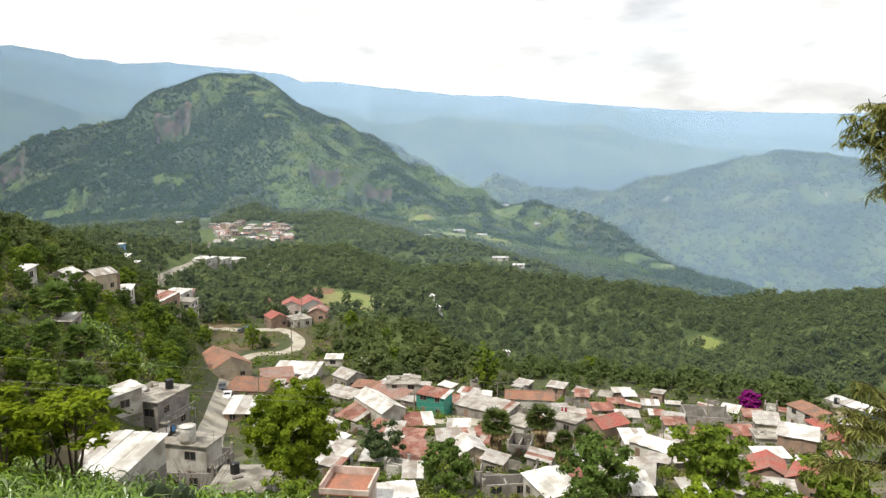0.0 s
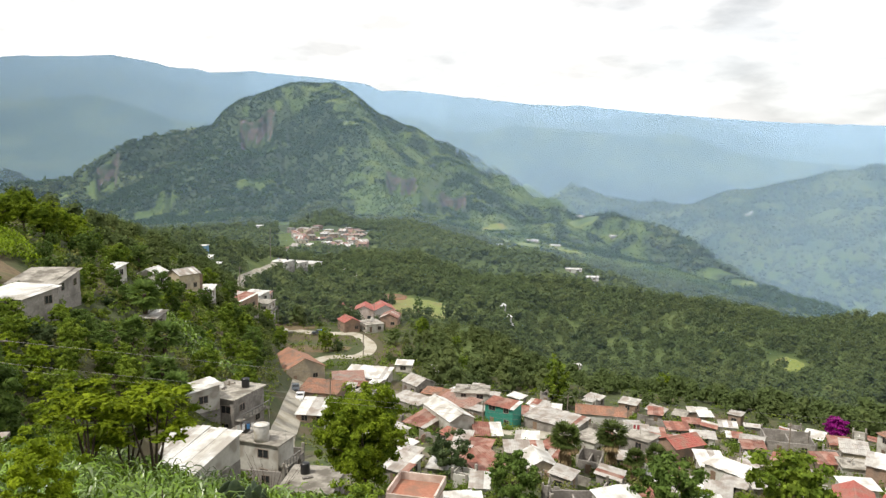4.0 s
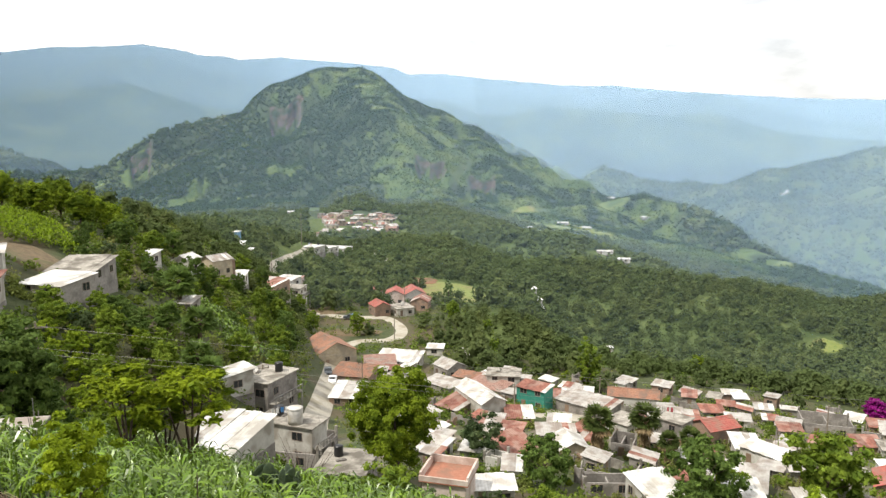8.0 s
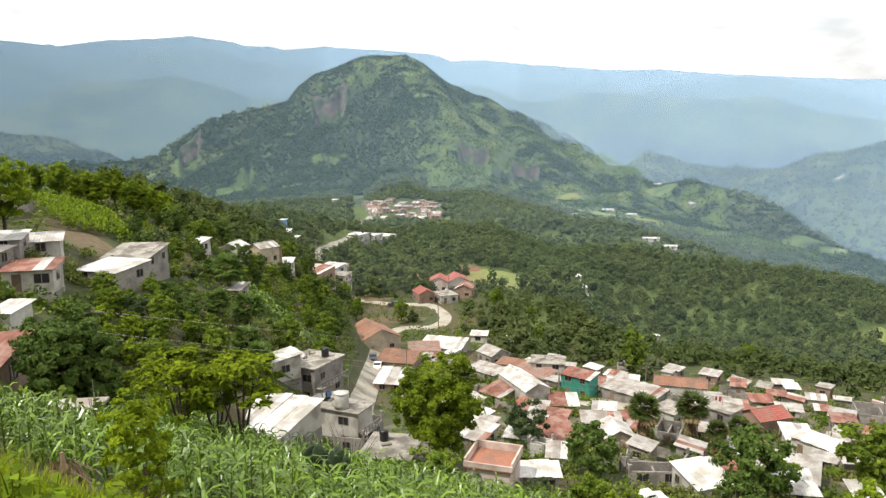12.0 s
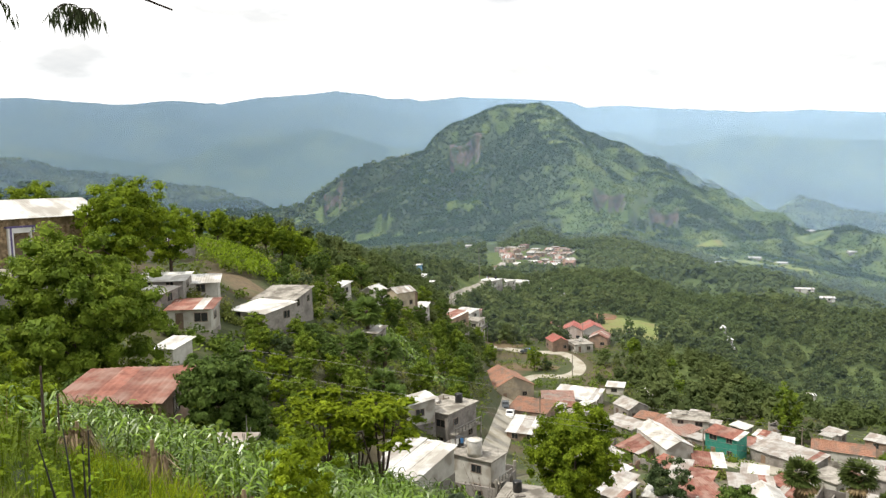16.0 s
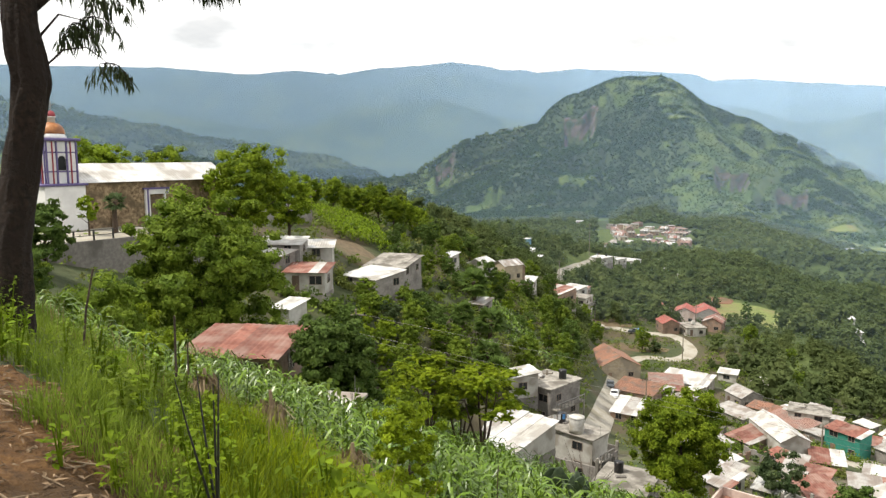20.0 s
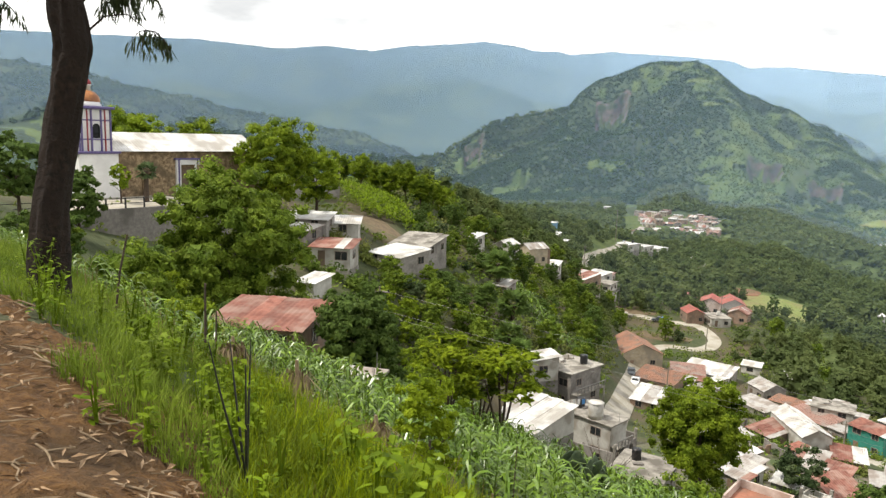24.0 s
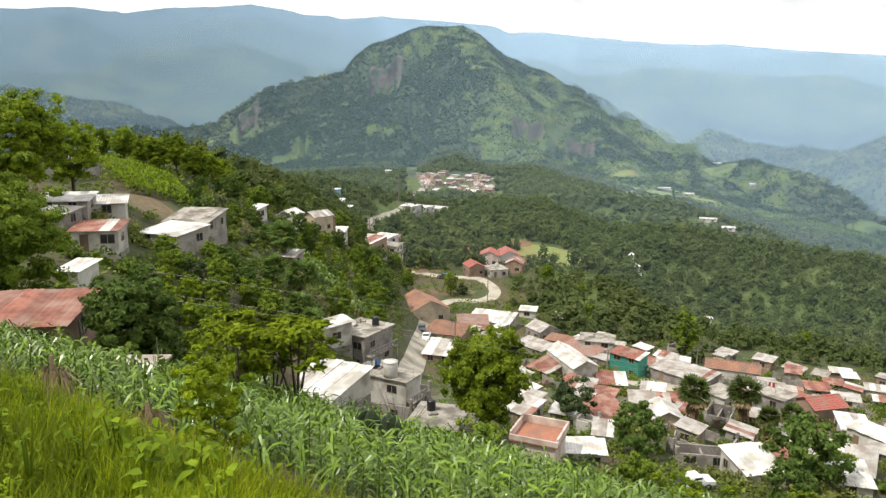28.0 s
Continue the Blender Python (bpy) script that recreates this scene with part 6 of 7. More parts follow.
def turned(profile, sides=16):
    bm = bmesh.new()
    rings_ = [[bm.verts.new((rad * math.cos(2 * math.pi * k / sides), rad * math.sin(2 * math.pi * k / sides), z)) for k in range(sides)] for rad, z in profile]
    for a, b in zip(rings_, rings_[1:]):
        for k in range(sides):
            bm.faces.new((a[k], a[(k + 1) % sides], b[(k + 1) % sides], b[k]))
    bm.faces.new(list(reversed(rings_[0])))
    bm.faces.new(rings_[-1])
    for f in bm.faces:
        f.smooth = True
    return bm


part("drum", turned([(1.5, 10.2), (1.5, 10.45), (1.35, 10.5), (1.35, 10.7)], 8), M["lime"], church).matrix_basis = pose(-2.25, 1.35, 0)
dome = part("dome", turned([(1.3, 10.7), (1.34, 10.8)] + [(1.3 * math.cos(a), 10.85 + 1.15 * math.sin(a)) for a in np.linspace(0.1, 1.3, 7)]), M["dome"], church, "orange glazed dome")
lantern = part("lantern", turned([(0.42, 11.9), (0.42, 12.45), (0.52, 12.5), (0.52, 12.6)], 8), M["lime"], church)
part("cap", turned([(0.48, 12.6), (0.44, 12.9), (0.26, 13.15), (0.05, 13.25)], 10), M["trim_red"], lantern)
part("cross", boxes((-0.05, -0.05, 13.2, 0.05, 0.05, 14.4), (-0.35, -0.04, 13.85, 0.35, 0.04, 13.95)), M["metal"], lantern)
for o in (dome, lantern):
    o.matrix_basis = pose(-2.25, 1.35, 0)

plaza = thing("plaza_terrace", ax, ay, -6.95, 69, "pale paved plaza on a grey retaining wall", "terrace", kind="structure")
part("paving", boxes((-22, -14, -0.5, 5, -0.6, 0.02)), M["lane"], plaza)
part("retaining_wall", boxes((-22, -14.4, -5, 5, -14.0, 0.35, 0.03)), M["grey"], plaza)
keep_clear(ax + 8, ay - 8, 7)


def railing(x0, y0, x1, y1, z, n, label):
    ob = thing("railing", x0, y0, z, math.degrees(math.atan2(y1 - y0, x1 - x0)), label, "railing")
    L = math.hypot(x1 - x0, y1 - y0)
    for k in range(n + 1):
        part("post", boxes((L * k / n - 0.07, -0.07, 0, L * k / n + 0.07, 0.07, 1.0, 0.01)), M["black"], ob)
    for zz in (0.45, 0.92):
        part("rail", boxes((0, -0.035, zz, L, 0.035, zz + 0.06)), M["black"], ob)
    return ob


mp = church.matrix_basis
e0, e1 = mp @ Vector((-22, -14.2, 0)), mp @ Vector((5, -14.2, 0))
railing(e0.x, e0.y, e1.x, e1.y, -6.6, 14, "dark post-and-rail fence on the plaza wall")
tx, ty = at_bearing(-28.8, 119)
terrace = thing("terrace", tx, ty, -7.0, 82, "stone-walled terrace with a low rail above the houses", "terrace", kind="structure")
part("retaining_wall", boxes((0, -0.3, -4.5, 13, 6, 0.0, 0.05)), M["grey"], terrace)
q0, q1 = terrace.matrix_basis @ Vector((0, -0.1, 0)), terrace.matrix_basis @ Vector((13, -0.1, 0))
railing(q0.x, q0.y, q1.x, q1.y, -7.0, 7, "thin rail along the terrace wall")
keep_clear(tx + 1, ty + 6, 7)

# the upper village on the saddle
cluster = random.Random(77)
cells = []
while len(cells) < 58:
    a, d = cluster.uniform(-2.1, 4.0), cluster.uniform(575, 815)
    x, y = at_bearing(a, d)
    if all((x - px) ** 2 + (y - py) ** 2 > 8.6 ** 2 for px, py in cells):
        cells.append((x, y))
for x, y in cells:
    house(x, y, cluster.uniform(-40, 40), cluster.uniform(6, 9), cluster.uniform(5.5, 8), cluster.choice((3.0, 3.4, 5.0)), cluster.choice(("shed", "gable", "slab")),
          cluster.choice(("white", "brick", "grey", "grey", "ochre")), cluster.choice(("greysheet", "pinkred", "concrete", "rust", "greysheet", "concrete", "white")), "houses of the upper village")
for a, d, w, dd, turn in ((23.2, 1380, 14, 8, 10), (20.6, 1480, 14, 8, 0), (19.2, 1520, 8, 6, 0), (14.2, 930, 16, 7, -10), (20.3, 556, 12, 4, -15), (21.5, 550, 14, 4, -15),
                          (12.9, 902, 12, 8, 15), (17.0, 1040, 16, 6, -10), (18.8, 1060, 14, 6, -14), (15.07, 291, 4.6, 3.4, 20), (15.8, 288, 3.4, 2.8, -20), (14.6, 311, 5, 3, 10), (20.92, 346, 3, 2.4, 0), (-4.3, 880, 8, 6, 0), (-6.6, 440, 5, 4, 0)):
    x, y = at_bearing(a, d)
    house(x, y, turn, w, dd, 3.0, "shed", "white", "white", "lone huts in the woods")
for a, d, w, n in ((41.2, 2330, 46, 3), (32.6, 2280, 40, 2), (29.5, 2400, 40, 2), (27.6, 2430, 30, 2), (43.5, 2200, 30, 1)):
    for k in range(n):
        x, y = at_bearing(a + 0.28 * k, d + 14 * k)
        g = thing("greenhouse", x, y, ground(x, y), a * -1 + 90, "long white plastic greenhouse on a far slope", "greenhouse", "far greenhouses")
        pr = [(w * 0.12 * math.cos(t), 4.5 + 3 * math.sin(t)) for t in np.linspace(0, math.pi, 9)]
        bm = bmesh.new()
        rg = [[bm.verts.new((xx, yy, zz)) for yy, zz in [(w * 0.12, -4)] + pr + [(-w * 0.12, -4)]] for xx in (-w / 2, w / 2)]
        for i in range(len(rg[0]) - 1):
            bm.faces.new((rg[0][i], rg[0][i + 1], rg[1][i + 1], rg[1][i]))
        bm.faces.new(rg[0])
        bm.faces.new(list(reversed(rg[1])))
        part("cover", bm, M["sheet_white"], g)

# ---------------------------------------------------------------- vehicles, tank, poles and wires
def wheel(parent, x, y, rad=0.36):
    bm = turned([(rad * 0.55, -0.11), (rad, -0.09), (rad, 0.09), (rad * 0.55, 0.11)], 14)
    w_ = part("wheel", bm, M["rubber"], parent)
    w_.matrix_basis = pose(x, y, rad, 90, 0, 0)
    part("rim", turned([(rad * 0.5, -0.115), (rad * 0.52, 0.115)], 10), M["metal"], w_)


def pickup(x, y, turn, paint, label, load=None):
    car = thing("pickup_truck", x, y, ground(x, y) + 0.16, turn, label, "car")
    bm = bmesh.new()
    prof = [(-2.5, 0.5), (-2.5, 1.0), (-0.4, 1.02), (-0.25, 1.62), (0.75, 1.66), (1.25, 1.08), (2.4, 0.98), (2.5, 0.5)]
    rg = [[bm.verts.new((px, py * (0.86 if pz > 1.3 else 1), pz)) for px, pz in prof] for py in (-0.85, 0.85)]
    bm.faces.new(rg[0])
    bm.faces.new(list(reversed(rg[1])))
    for k in range(len(prof)):
        bm.faces.new((rg[0][k], rg[1][k], rg[1][(k + 1) % len(prof)], rg[0][(k + 1) % len(prof)]))
    bmesh.ops.recalc_face_normals(bm, faces=bm.faces[:])
    bmesh.ops.bevel(bm, geom=bm.edges[:], offset=0.05, segments=2, affect="EDGES")
    body = part("body", bm, M[paint], car)
    wind = boxes((-0.02, -0.68, -0.25, 0.02, 0.68, 0.25))
    part("windscreen", wind, M["pane"], body).matrix_basis = pose(1.02, 0, 1.37, 0, -41, 0)
    for sy in (-1, 1):
        part("side_window", boxes((-0.1, -0.012, -0.2, 0.75, 0.012, 0.18)), M["pane"], body).matrix_basis = pose(0.0, sy * 0.8, 1.38, -sy * 12, 0, 0)
        part("headlight", boxes((-0.03, -0.16, -0.09, 0.03, 0.16, 0.09, 0.01)), M["sheet_white"], body).matrix_basis = pose(2.48, sy * 0.62, 0.82)
        for px in (-1.55, 1.55):
            wheel(car, px, sy * 0.8)
    part("cargo_bed", boxes((-2.4, -0.75, 1.03, -0.5, 0.75, 1.05)), M["black"], body)
    part("bumper", boxes((2.45, -0.85, 0.35, 2.62, 0.85, 0.55, 0.03)), M["metal"], body)
    if load:
        part("tarpaulin", boxes((-2.4, -0.78, 1.06, -0.5, 0.78, 1.7, 0.12)), M[load], car)
    return car


pickup(-3.4, 157, -93, "carwhite", "white pickup truck parked on the village street")
pickup(-4.6, 165, -88, "cargrey", "dark grey pickup truck parked on the village street")
pickup(1.0, 238.5, 172, "cargrey", "dark lorry with blue tarpaulin beside the road bank", "tarp")
pickup(*at_bearing(20.8, 78), 12, "carwhite", "white pickup truck parked among the lower houses")
pickup(-1.6, 258, 100, "carwhite", "white pickup truck near the brown bank")


def water_tank(x, y, z, rad, tall, material, label):
    t = thing("water_tank", x, y, z, 0, label, "water tank", "roof water tanks")
    part("body", turned([(rad, 0), (rad * 1.02, tall * 0.3), (rad, tall * 0.6), (rad * 1.02, tall * 0.9), (rad * 0.9, tall)], 18), M[material], t)
    part("lid", turned([(rad * 1.06, tall), (rad * 1.06, tall + 0.06), (rad * 0.4, tall + 0.16), (0.05, tall + 0.18)], 18), M[material], t)
    return t


water_tank(-6.44, 88.91, -33.19, 0.95, 2.0, "tankgrey", "round pale fibre-cement water tank on a flat roof")


def dish(x, y, z, turn):
    """A round satellite dish on a short bent arm."""
    ob = thing("satellite_dish", x, y, z, turn, "round pale satellite dish on a house roof", "satellite dish", "roof dishes")
    bowl = part("bowl", turned([(0.02, 0.0), (0.2, 0.03), (0.36, 0.1), (0.45, 0.18), (0.45, 0.2), (0.36, 0.12), (0.02, 0.03)], 16), M["tankgrey"], ob)
    bowl.matrix_basis = pose(0, 0, 0.95, 55, 0, 0)
    bm = bmesh.new()
    tube(bm, [(0, 0, -0.05), (0, 0, 0.7), (0, -0.05, 0.95)], [0.03, 0.03, 0.025], 7)
    part("arm", bm, M["metal"], ob)


def washing_line(x, y, z, turn, seed):
    """Two poles, a cord and washing pegged on it."""
    q = random.Random(seed)
    ob = thing("washing_line", x, y, z, turn, "washing line hung with coloured clothes on a roof", "laundry", "washing lines")
    for k in (-1.6, 1.6):
        bm = bmesh.new()
        tube(bm, [(k, 0, -0.05), (k, 0, 1.8)], [0.03, 0.025], 6)
        part("pole", bm, M["wood"], ob)
    bm = bmesh.new()
    tube(bm, [(-1.6, 0, 1.75), (0, 0, 1.66), (1.6, 0, 1.75)], [0.008] * 3, 5)
    part("cord", bm, M["metal"], ob)
    for k in range(5):
        px, w_, h_ = -1.3 + k * 0.58, q.uniform(0.3, 0.46), q.uniform(0.5, 0.85)
        part("garment", boxes((px, -0.012, 1.66 - h_, px + w_, 0.012, 1.69)), M[q.choice(("sheet_white", "tarp", "trim_red", "lime", "cargrey", "pink"))], ob)


for k, (rx_, ry_, rz_) in enumerate(flat_tops):
    if k % 3 == 0:
        dish(rx_, ry_, rz_, 40 + 31 * k)
    elif k % 3 == 1:
        washing_line(rx_, ry_, rz_, -20 + 40 * (k % 4), k)
for k, (rx_, ry_, rz_) in enumerate(flat_tops):
    q = random.Random(500 + k)
    pile = thing("block_pile", rx_ + q.uniform(-0.6, 0.6), ry_ + 1.1, rz_, q.uniform(0, 90), "loose grey concrete blocks stacked on a flat roof", "blocks", "block piles")
    for n in range(q.randint(4, 8)):
        part("block", boxes((-0.2, -0.1, 0, 0.2, 0.1, 0.2, 0.01)), M["grey"], pile).matrix_basis = pose((n % 3) * 0.43 + q.uniform(-0.04, 0.04), (n // 3 % 2) * 0.25, 0.2 * (n // 6), 0, 0, q.uniform(-12, 12))
    if k % 2:
        plank = thing("plank", rx_ - 0.8, ry_ + 0.7, rz_, q.uniform(0, 180), "weathered plank lying on a flat roof", "plank", "planks on roofs")
        part("board", boxes((-1.2, -0.12, 0, 1.2, 0.12, 0.04, 0.005)), M["wood"], plank)
for px, py, pz, skin in roof_tanks:
    water_tank(px, py, pz, 0.55, 1.2, skin, "round black plastic water tank on a flat roof" if skin == "black" else "small grey water tank on a flat roof")


def power_pole(x, y, tall, label):
    p = thing("power_pole", x, y, ground(x, y), 20, label, "utility pole")
    bm = bmesh.new()
    tube(bm, [(0, 0, -0.6), (0, 0, tall)], [0.16, 0.1], 8)
    part("mast", bm, M["wood"], p)
    part("crossarm", boxes((-0.9, -0.05, tall - 0.6, 0.9, 0.05, tall - 0.48)), M["wood"], p)
    for k in (-0.8, 0, 0.8):
        part("insulator", turned([(0.05, tall - 0.48), (0.06, tall - 0.35), (0.02, tall - 0.3)], 8), M["pane"], p).matrix_basis = pose(k, 0, 0)
    return p


for x, y, tall in ((-24, 391, 17), (-55.5, 117.5, 6), (-47.4, 156, 5), (-27, 266, 8), (14, 214, 8), (-12, 104, 6), (3, 148, 7), (31, 128, 7), (52, 140, 7), (88, 118, 7), (20, 250, 8)):
    power_pole(x, y, tall, "slim wooden power pole with a crossarm")


def wire(a, b, sag, thick=0.009):
    bm = bmesh.new()
    pa, pb = Vector(a), Vector(b)
    pts = [pa.lerp(pb, k / 40) - Vector((0, 0, sag * 4 * (k / 40) * (1 - k / 40))) for k in range(41)]
    tube(bm, pts, [thick] * 41, 5)
    me = bpy.data.meshes.new("power_cable")
    bm.to_mesh(me)
    bm.free()
    me.materials.append(M["metal"])
    tagged(new("power_cable", me), "thin grey overhead power cable across the valley", "cable", "overhead cables")


left_end, right_end = (-25.0, 61.9), at_bearing(52, 90)
for za, zb in ((-13.15, -23.6), (-15.0, -26.0), (-15.5, -26.4)):
    wire((*left_end, za), (*right_end, zb), 0.4)
for (px, py), top in ((left_end, -12.8), (right_end, -23.2)):
    power_pole(px, py, top - ground(px, py), "wooden power pole carrying three cables")


# ---------------------------------------------------------------- palms, yuccas, cypress, bougainvillea, cactus
def palm_model(tall, wide, fronds, material, label, skirt, seed, category="palm"):
    r = random.Random(seed)
    ob = thing("palm_tree", 0, 0, 0, 0, label, category)
    bm = bmesh.new()
    tube(bm, [(0, 0, -0.8), (0, 0, tall * 0.4), (0.08, 0, tall * 0.75)], [0.32, 0.26, 0.22], 9)
    part("trunk", bm, M["bark"], ob)
    verts, faces, dv, df = [], [], [], []
    for k in range(fronds):
        a, e = r.uniform(0, 2 * math.pi), r.uniform(-0.7, 1.25)
        dead = skirt and e < -0.35
        L = wide / 2 * r.uniform(0.75, 1.05)
        d = Vector((math.cos(a) * math.cos(e), math.sin(a) * math.cos(e), math.sin(e)))
        side = Vector((-math.sin(a), math.cos(a), 0))
        up = d.cross(side)
        o = Vector((0.08, 0, tall * 0.75))
        base = o + d * L * 0.45
        tgt, tf = (dv, df) if dead else (verts, faces)
        for j in range(9):
            f = (j - 4) / 4 * 1.15
            tip = base + (d * math.cos(f) + side * math.sin(f)) * L * 0.55 - Vector((0, 0, L * 0.16 * abs(f) + L * 0.1))
            w_ = side * math.cos(f) * L * 0.07 - d * math.sin(f) * L * 0.07 + up * 0.03 * r.uniform(-1, 1)
            n = len(tgt)
            tgt += [base - w_ * 0.4, base + (tip - base) * 0.5 - w_, tip, base + (tip - base) * 0.5 + w_]
            tf.append((n, n + 1, n + 2, n + 3))
    if skirt:
        for k in range(90):
            a = r.uniform(0, 2 * math.pi)
            z0 = tall * r.uniform(0.35, 0.74)
            p = Vector((math.cos(a) * 0.3, math.sin(a) * 0.3, z0))
            tip = p + Vector((math.cos(a) * 0.55, math.sin(a) * 0.55, -r.uniform(0.7, 1.3)))
            sd = Vector((-math.sin(a), math.cos(a), 0)) * 0.12
            n = len(dv)
            dv += [p - sd, p + sd, tip + sd * 1.6, tip - sd * 1.6]
            df.append((n, n + 1, n + 2, n + 3))
    hang("fronds", fast_mesh("fronds", [tuple(v) for v in verts], faces, M[material]), ob)
    if dv:
        hang("dead_fronds", fast_mesh("dead_fronds", [tuple(v) for v in dv], df, M["leaf_dry"]), ob, "skirt of dry brown fronds")
    return ob


fan = palm_model(7.6, 5.0, 80, "leaf_palm", "fan palm with a skirt of dead fronds", True, 2)
for a, d, s in ((20.4, 106, 1.2), (24.0, 112, 1.2), (25.9, 108, 0.8), (27.4, 112, 0.85), (28.3, 116, 0.6), (30.6, 110, 0.5)):
    plant(fan, *at_bearing(a, d), a * 90, s)
yucca = palm_model(5.0, 5.2, 60, "leaf_dark", "dark spiky yucca tree on the slope", False, 3, "yucca")
for a, d, s in ((-12.5, 121, 1.25), (-11.2, 107.5, 1.2), (-10.6, 92, 1.0), (-13.4, 104, 0.9), (-11.4, 95, 1.0)):
    plant(yucca, *at_bearing(a, d), a * 70, s)
small_palm = palm_model(4.6, 3.0, 34, "leaf_grey", "small grey-green fan palm on the plaza", False, 4)
copy_thing(small_palm, pose(*at_bearing(-39.4, 86), -7.0))
stash([fan, yucca, small_palm])


def one_tree(x, y, z, *args, **kw):
    t = tree_model(*args, **kw)
    t.matrix_basis = pose(x, y, z)
    return t


x, y = at_bearing(-2.9, 300)
one_tree(x, y, ground(x, y), "cypress", "cypress", "leaf_dark", 9.5, 1.8, 900, 0.3, "slim dark cypress beside the houses", seed=41, bare=0.02, clumps=30, spread=0.35)
x, y = at_bearing(39.6, 177)
one_tree(x, y, ground(x, y) - 0.2, "bougainvillea", "shrub", "flower", 5.6, 5.6, 2200, 0.25, "magenta flowering bougainvillea beside the roofs", "shrub", seed=42, bare=0.0, clumps=36)
x, y = at_bearing(-41.1, 84)
one_tree(x, y, -6.95, "tree", "small", "leaf_bright", 4.4, 2.8, 700, 0.2, "small yellow-green tree on the plaza", seed=43, bare=0.35, clumps=16)
x, y = at_bearing(8.1, 262)
one_tree(x, y, ground(x, y), "tree", "pine", "leaf_dark", 9, 4.0, 900, 0.35, "dark conical tree on the meadow", seed=44, bare=0.05, clumps=24)
x, y = at_bearing(19.4, 172)
one_tree(x, y, ground(x, y), "tree", "tall", "leaf_mid", 13, 7.0, 1500, 0.4, "tall green tree behind the roofs", seed=45, bare=0.05, clumps=40)
x, y = at_bearing(-18.0, 11.2)
one_tree(x, y, ground(x, y), "shrub", "bush", "leaf_acacia", 2.5, 1.35, 7000, 0.034, "yellow-green sapling at the edge of the maize", "shrub", seed=46, bare=0.0, clumps=42, spread=0.2)
x, y = at_bearing(-37, 19)
one_tree(x, y, ground(x, y), "shrub", "bush", "leaf_bright", 1.7, 2.0, 5000, 0.05, "light green shrub among the maize", "shrub", seed=47, bare=0.05, clumps=36)
x, y = at_bearing(-40.5, 25)
one_tree(x, y, ground(x, y), "shrub", "bush", "leaf_mid", 3.0, 3.4, 5000, 0.07, "green shrub above the maize", "shrub", seed=48, bare=0.05, clumps=36)

cx, cy = at_bearing(-4.2, 24.5)
prickly = thing("prickly_pear", cx, cy, ground(cx, cy), 30, "dark green prickly pear cactus beside the maize", "cactus")
prickly.scale = (1.15, 1.15, 1.3)
r = random.Random(9)
pads = [(0, 0, 0.3, 0)]
for k in range(26):
    b = r.choice(pads)
    pads.append((b[0] + r.uniform(-0.34, 0.34), b[1] + r.uniform(-0.25, 0.25), b[2] + r.uniform(0.12, 0.34), r.uniform(-50, 50)))
for px, py, pz, tilt in pads:
    bm = bmesh.new()
    bmesh.ops.create_icosphere(bm, subdivisions=2, radius=0.24)
    for v in bm.verts:
        v.co = Vector((v.co.x * 0.8, v.co.y * 0.2, v.co.z * 1.15))
    part("pad", bm, M["cactus"], prickly).matrix_basis = pose(px, py, pz, r.uniform(-20, 20), tilt, r.uniform(0, 180))

# ---------------------------------------------------------------- the maize fields
def maize_parts(seed):
    """One maize plant: stalk and arching leaves, as arrays."""
    r = random.Random(seed)
    verts, faces = [], []
    tall = r.uniform(1.2, 1.55)

    def strip(points, widths, side):
        b = len(verts)
        for p, w_ in zip(points, widths):
            verts.append(p - side * w_ / 2)
            verts.append(p + side * w_ / 2)
        for k in range(len(points) - 1):
            faces.append((b + 2 * k, b + 2 * k + 1, b + 2 * k + 3, b + 2 * k + 2))

    for sd in (Vector((1, 0, 0)), Vector((0, 1, 0))):
        strip([Vector((0, 0, -0.2)), Vector((0, 0, tall * 0.5)), Vector((0.02, 0, tall))], [0.04, 0.034, 0.014], sd)
    a = r.uniform(0, 6.28)
    for k in range(10):
        a += math.pi + r.uniform(-0.6, 0.6)
        z0 = tall * (0.16 + 0.085 * k)
        L = r.uniform(0.6, 0.9) * (1 - 0.25 * abs(k - 4) / 5)
        d = Vector((math.cos(a), math.sin(a), 0))
        side = Vector((-math.sin(a), math.cos(a), r.uniform(-0.5, 0.5))).normalized()
        rise = r.uniform(0.3, 0.6)
        pts = [Vector((0, 0, z0)) + d * L * t + Vector((0, 0, L * (rise * 2.6 * t - 2.9 * rise * t * t - 0.25 * t * t * t))) for t in (0, 0.3, 0.6, 0.85, 1)]
        strip(pts, [0.035, 0.066, 0.064, 0.04, 0.005], side)
    return np.array([tuple(v) for v in verts]), np.array(faces)


def far_maize(seed):
    r = random.Random(seed)
    verts, faces = [], []
    for k in range(6):
        a, z0, L = r.uniform(0, 6.28), r.uniform(0.5, 1.3), r.uniform(0.5, 0.8)
        d, sd = Vector((math.cos(a), math.sin(a), 0)), Vector((-math.sin(a), math.cos(a), 0)) * 0.09
        p0, p1, p2 = Vector((0, 0, z0)), Vector((0, 0, z0 + 0.35)) + d * L * 0.5, Vector((0, 0, z0)) + d * L
        b = len(verts)
        verts += [p0 - sd * 0.5, p0 + sd * 0.5, p1 + sd, p1 - sd, p2 + sd * 0.2, p2 - sd * 0.2]
        faces += [(b, b + 1, b + 2, b + 3), (b + 3, b + 2, b + 4, b + 5)]
    return np.array([tuple(v) for v in verts]), np.array(faces)


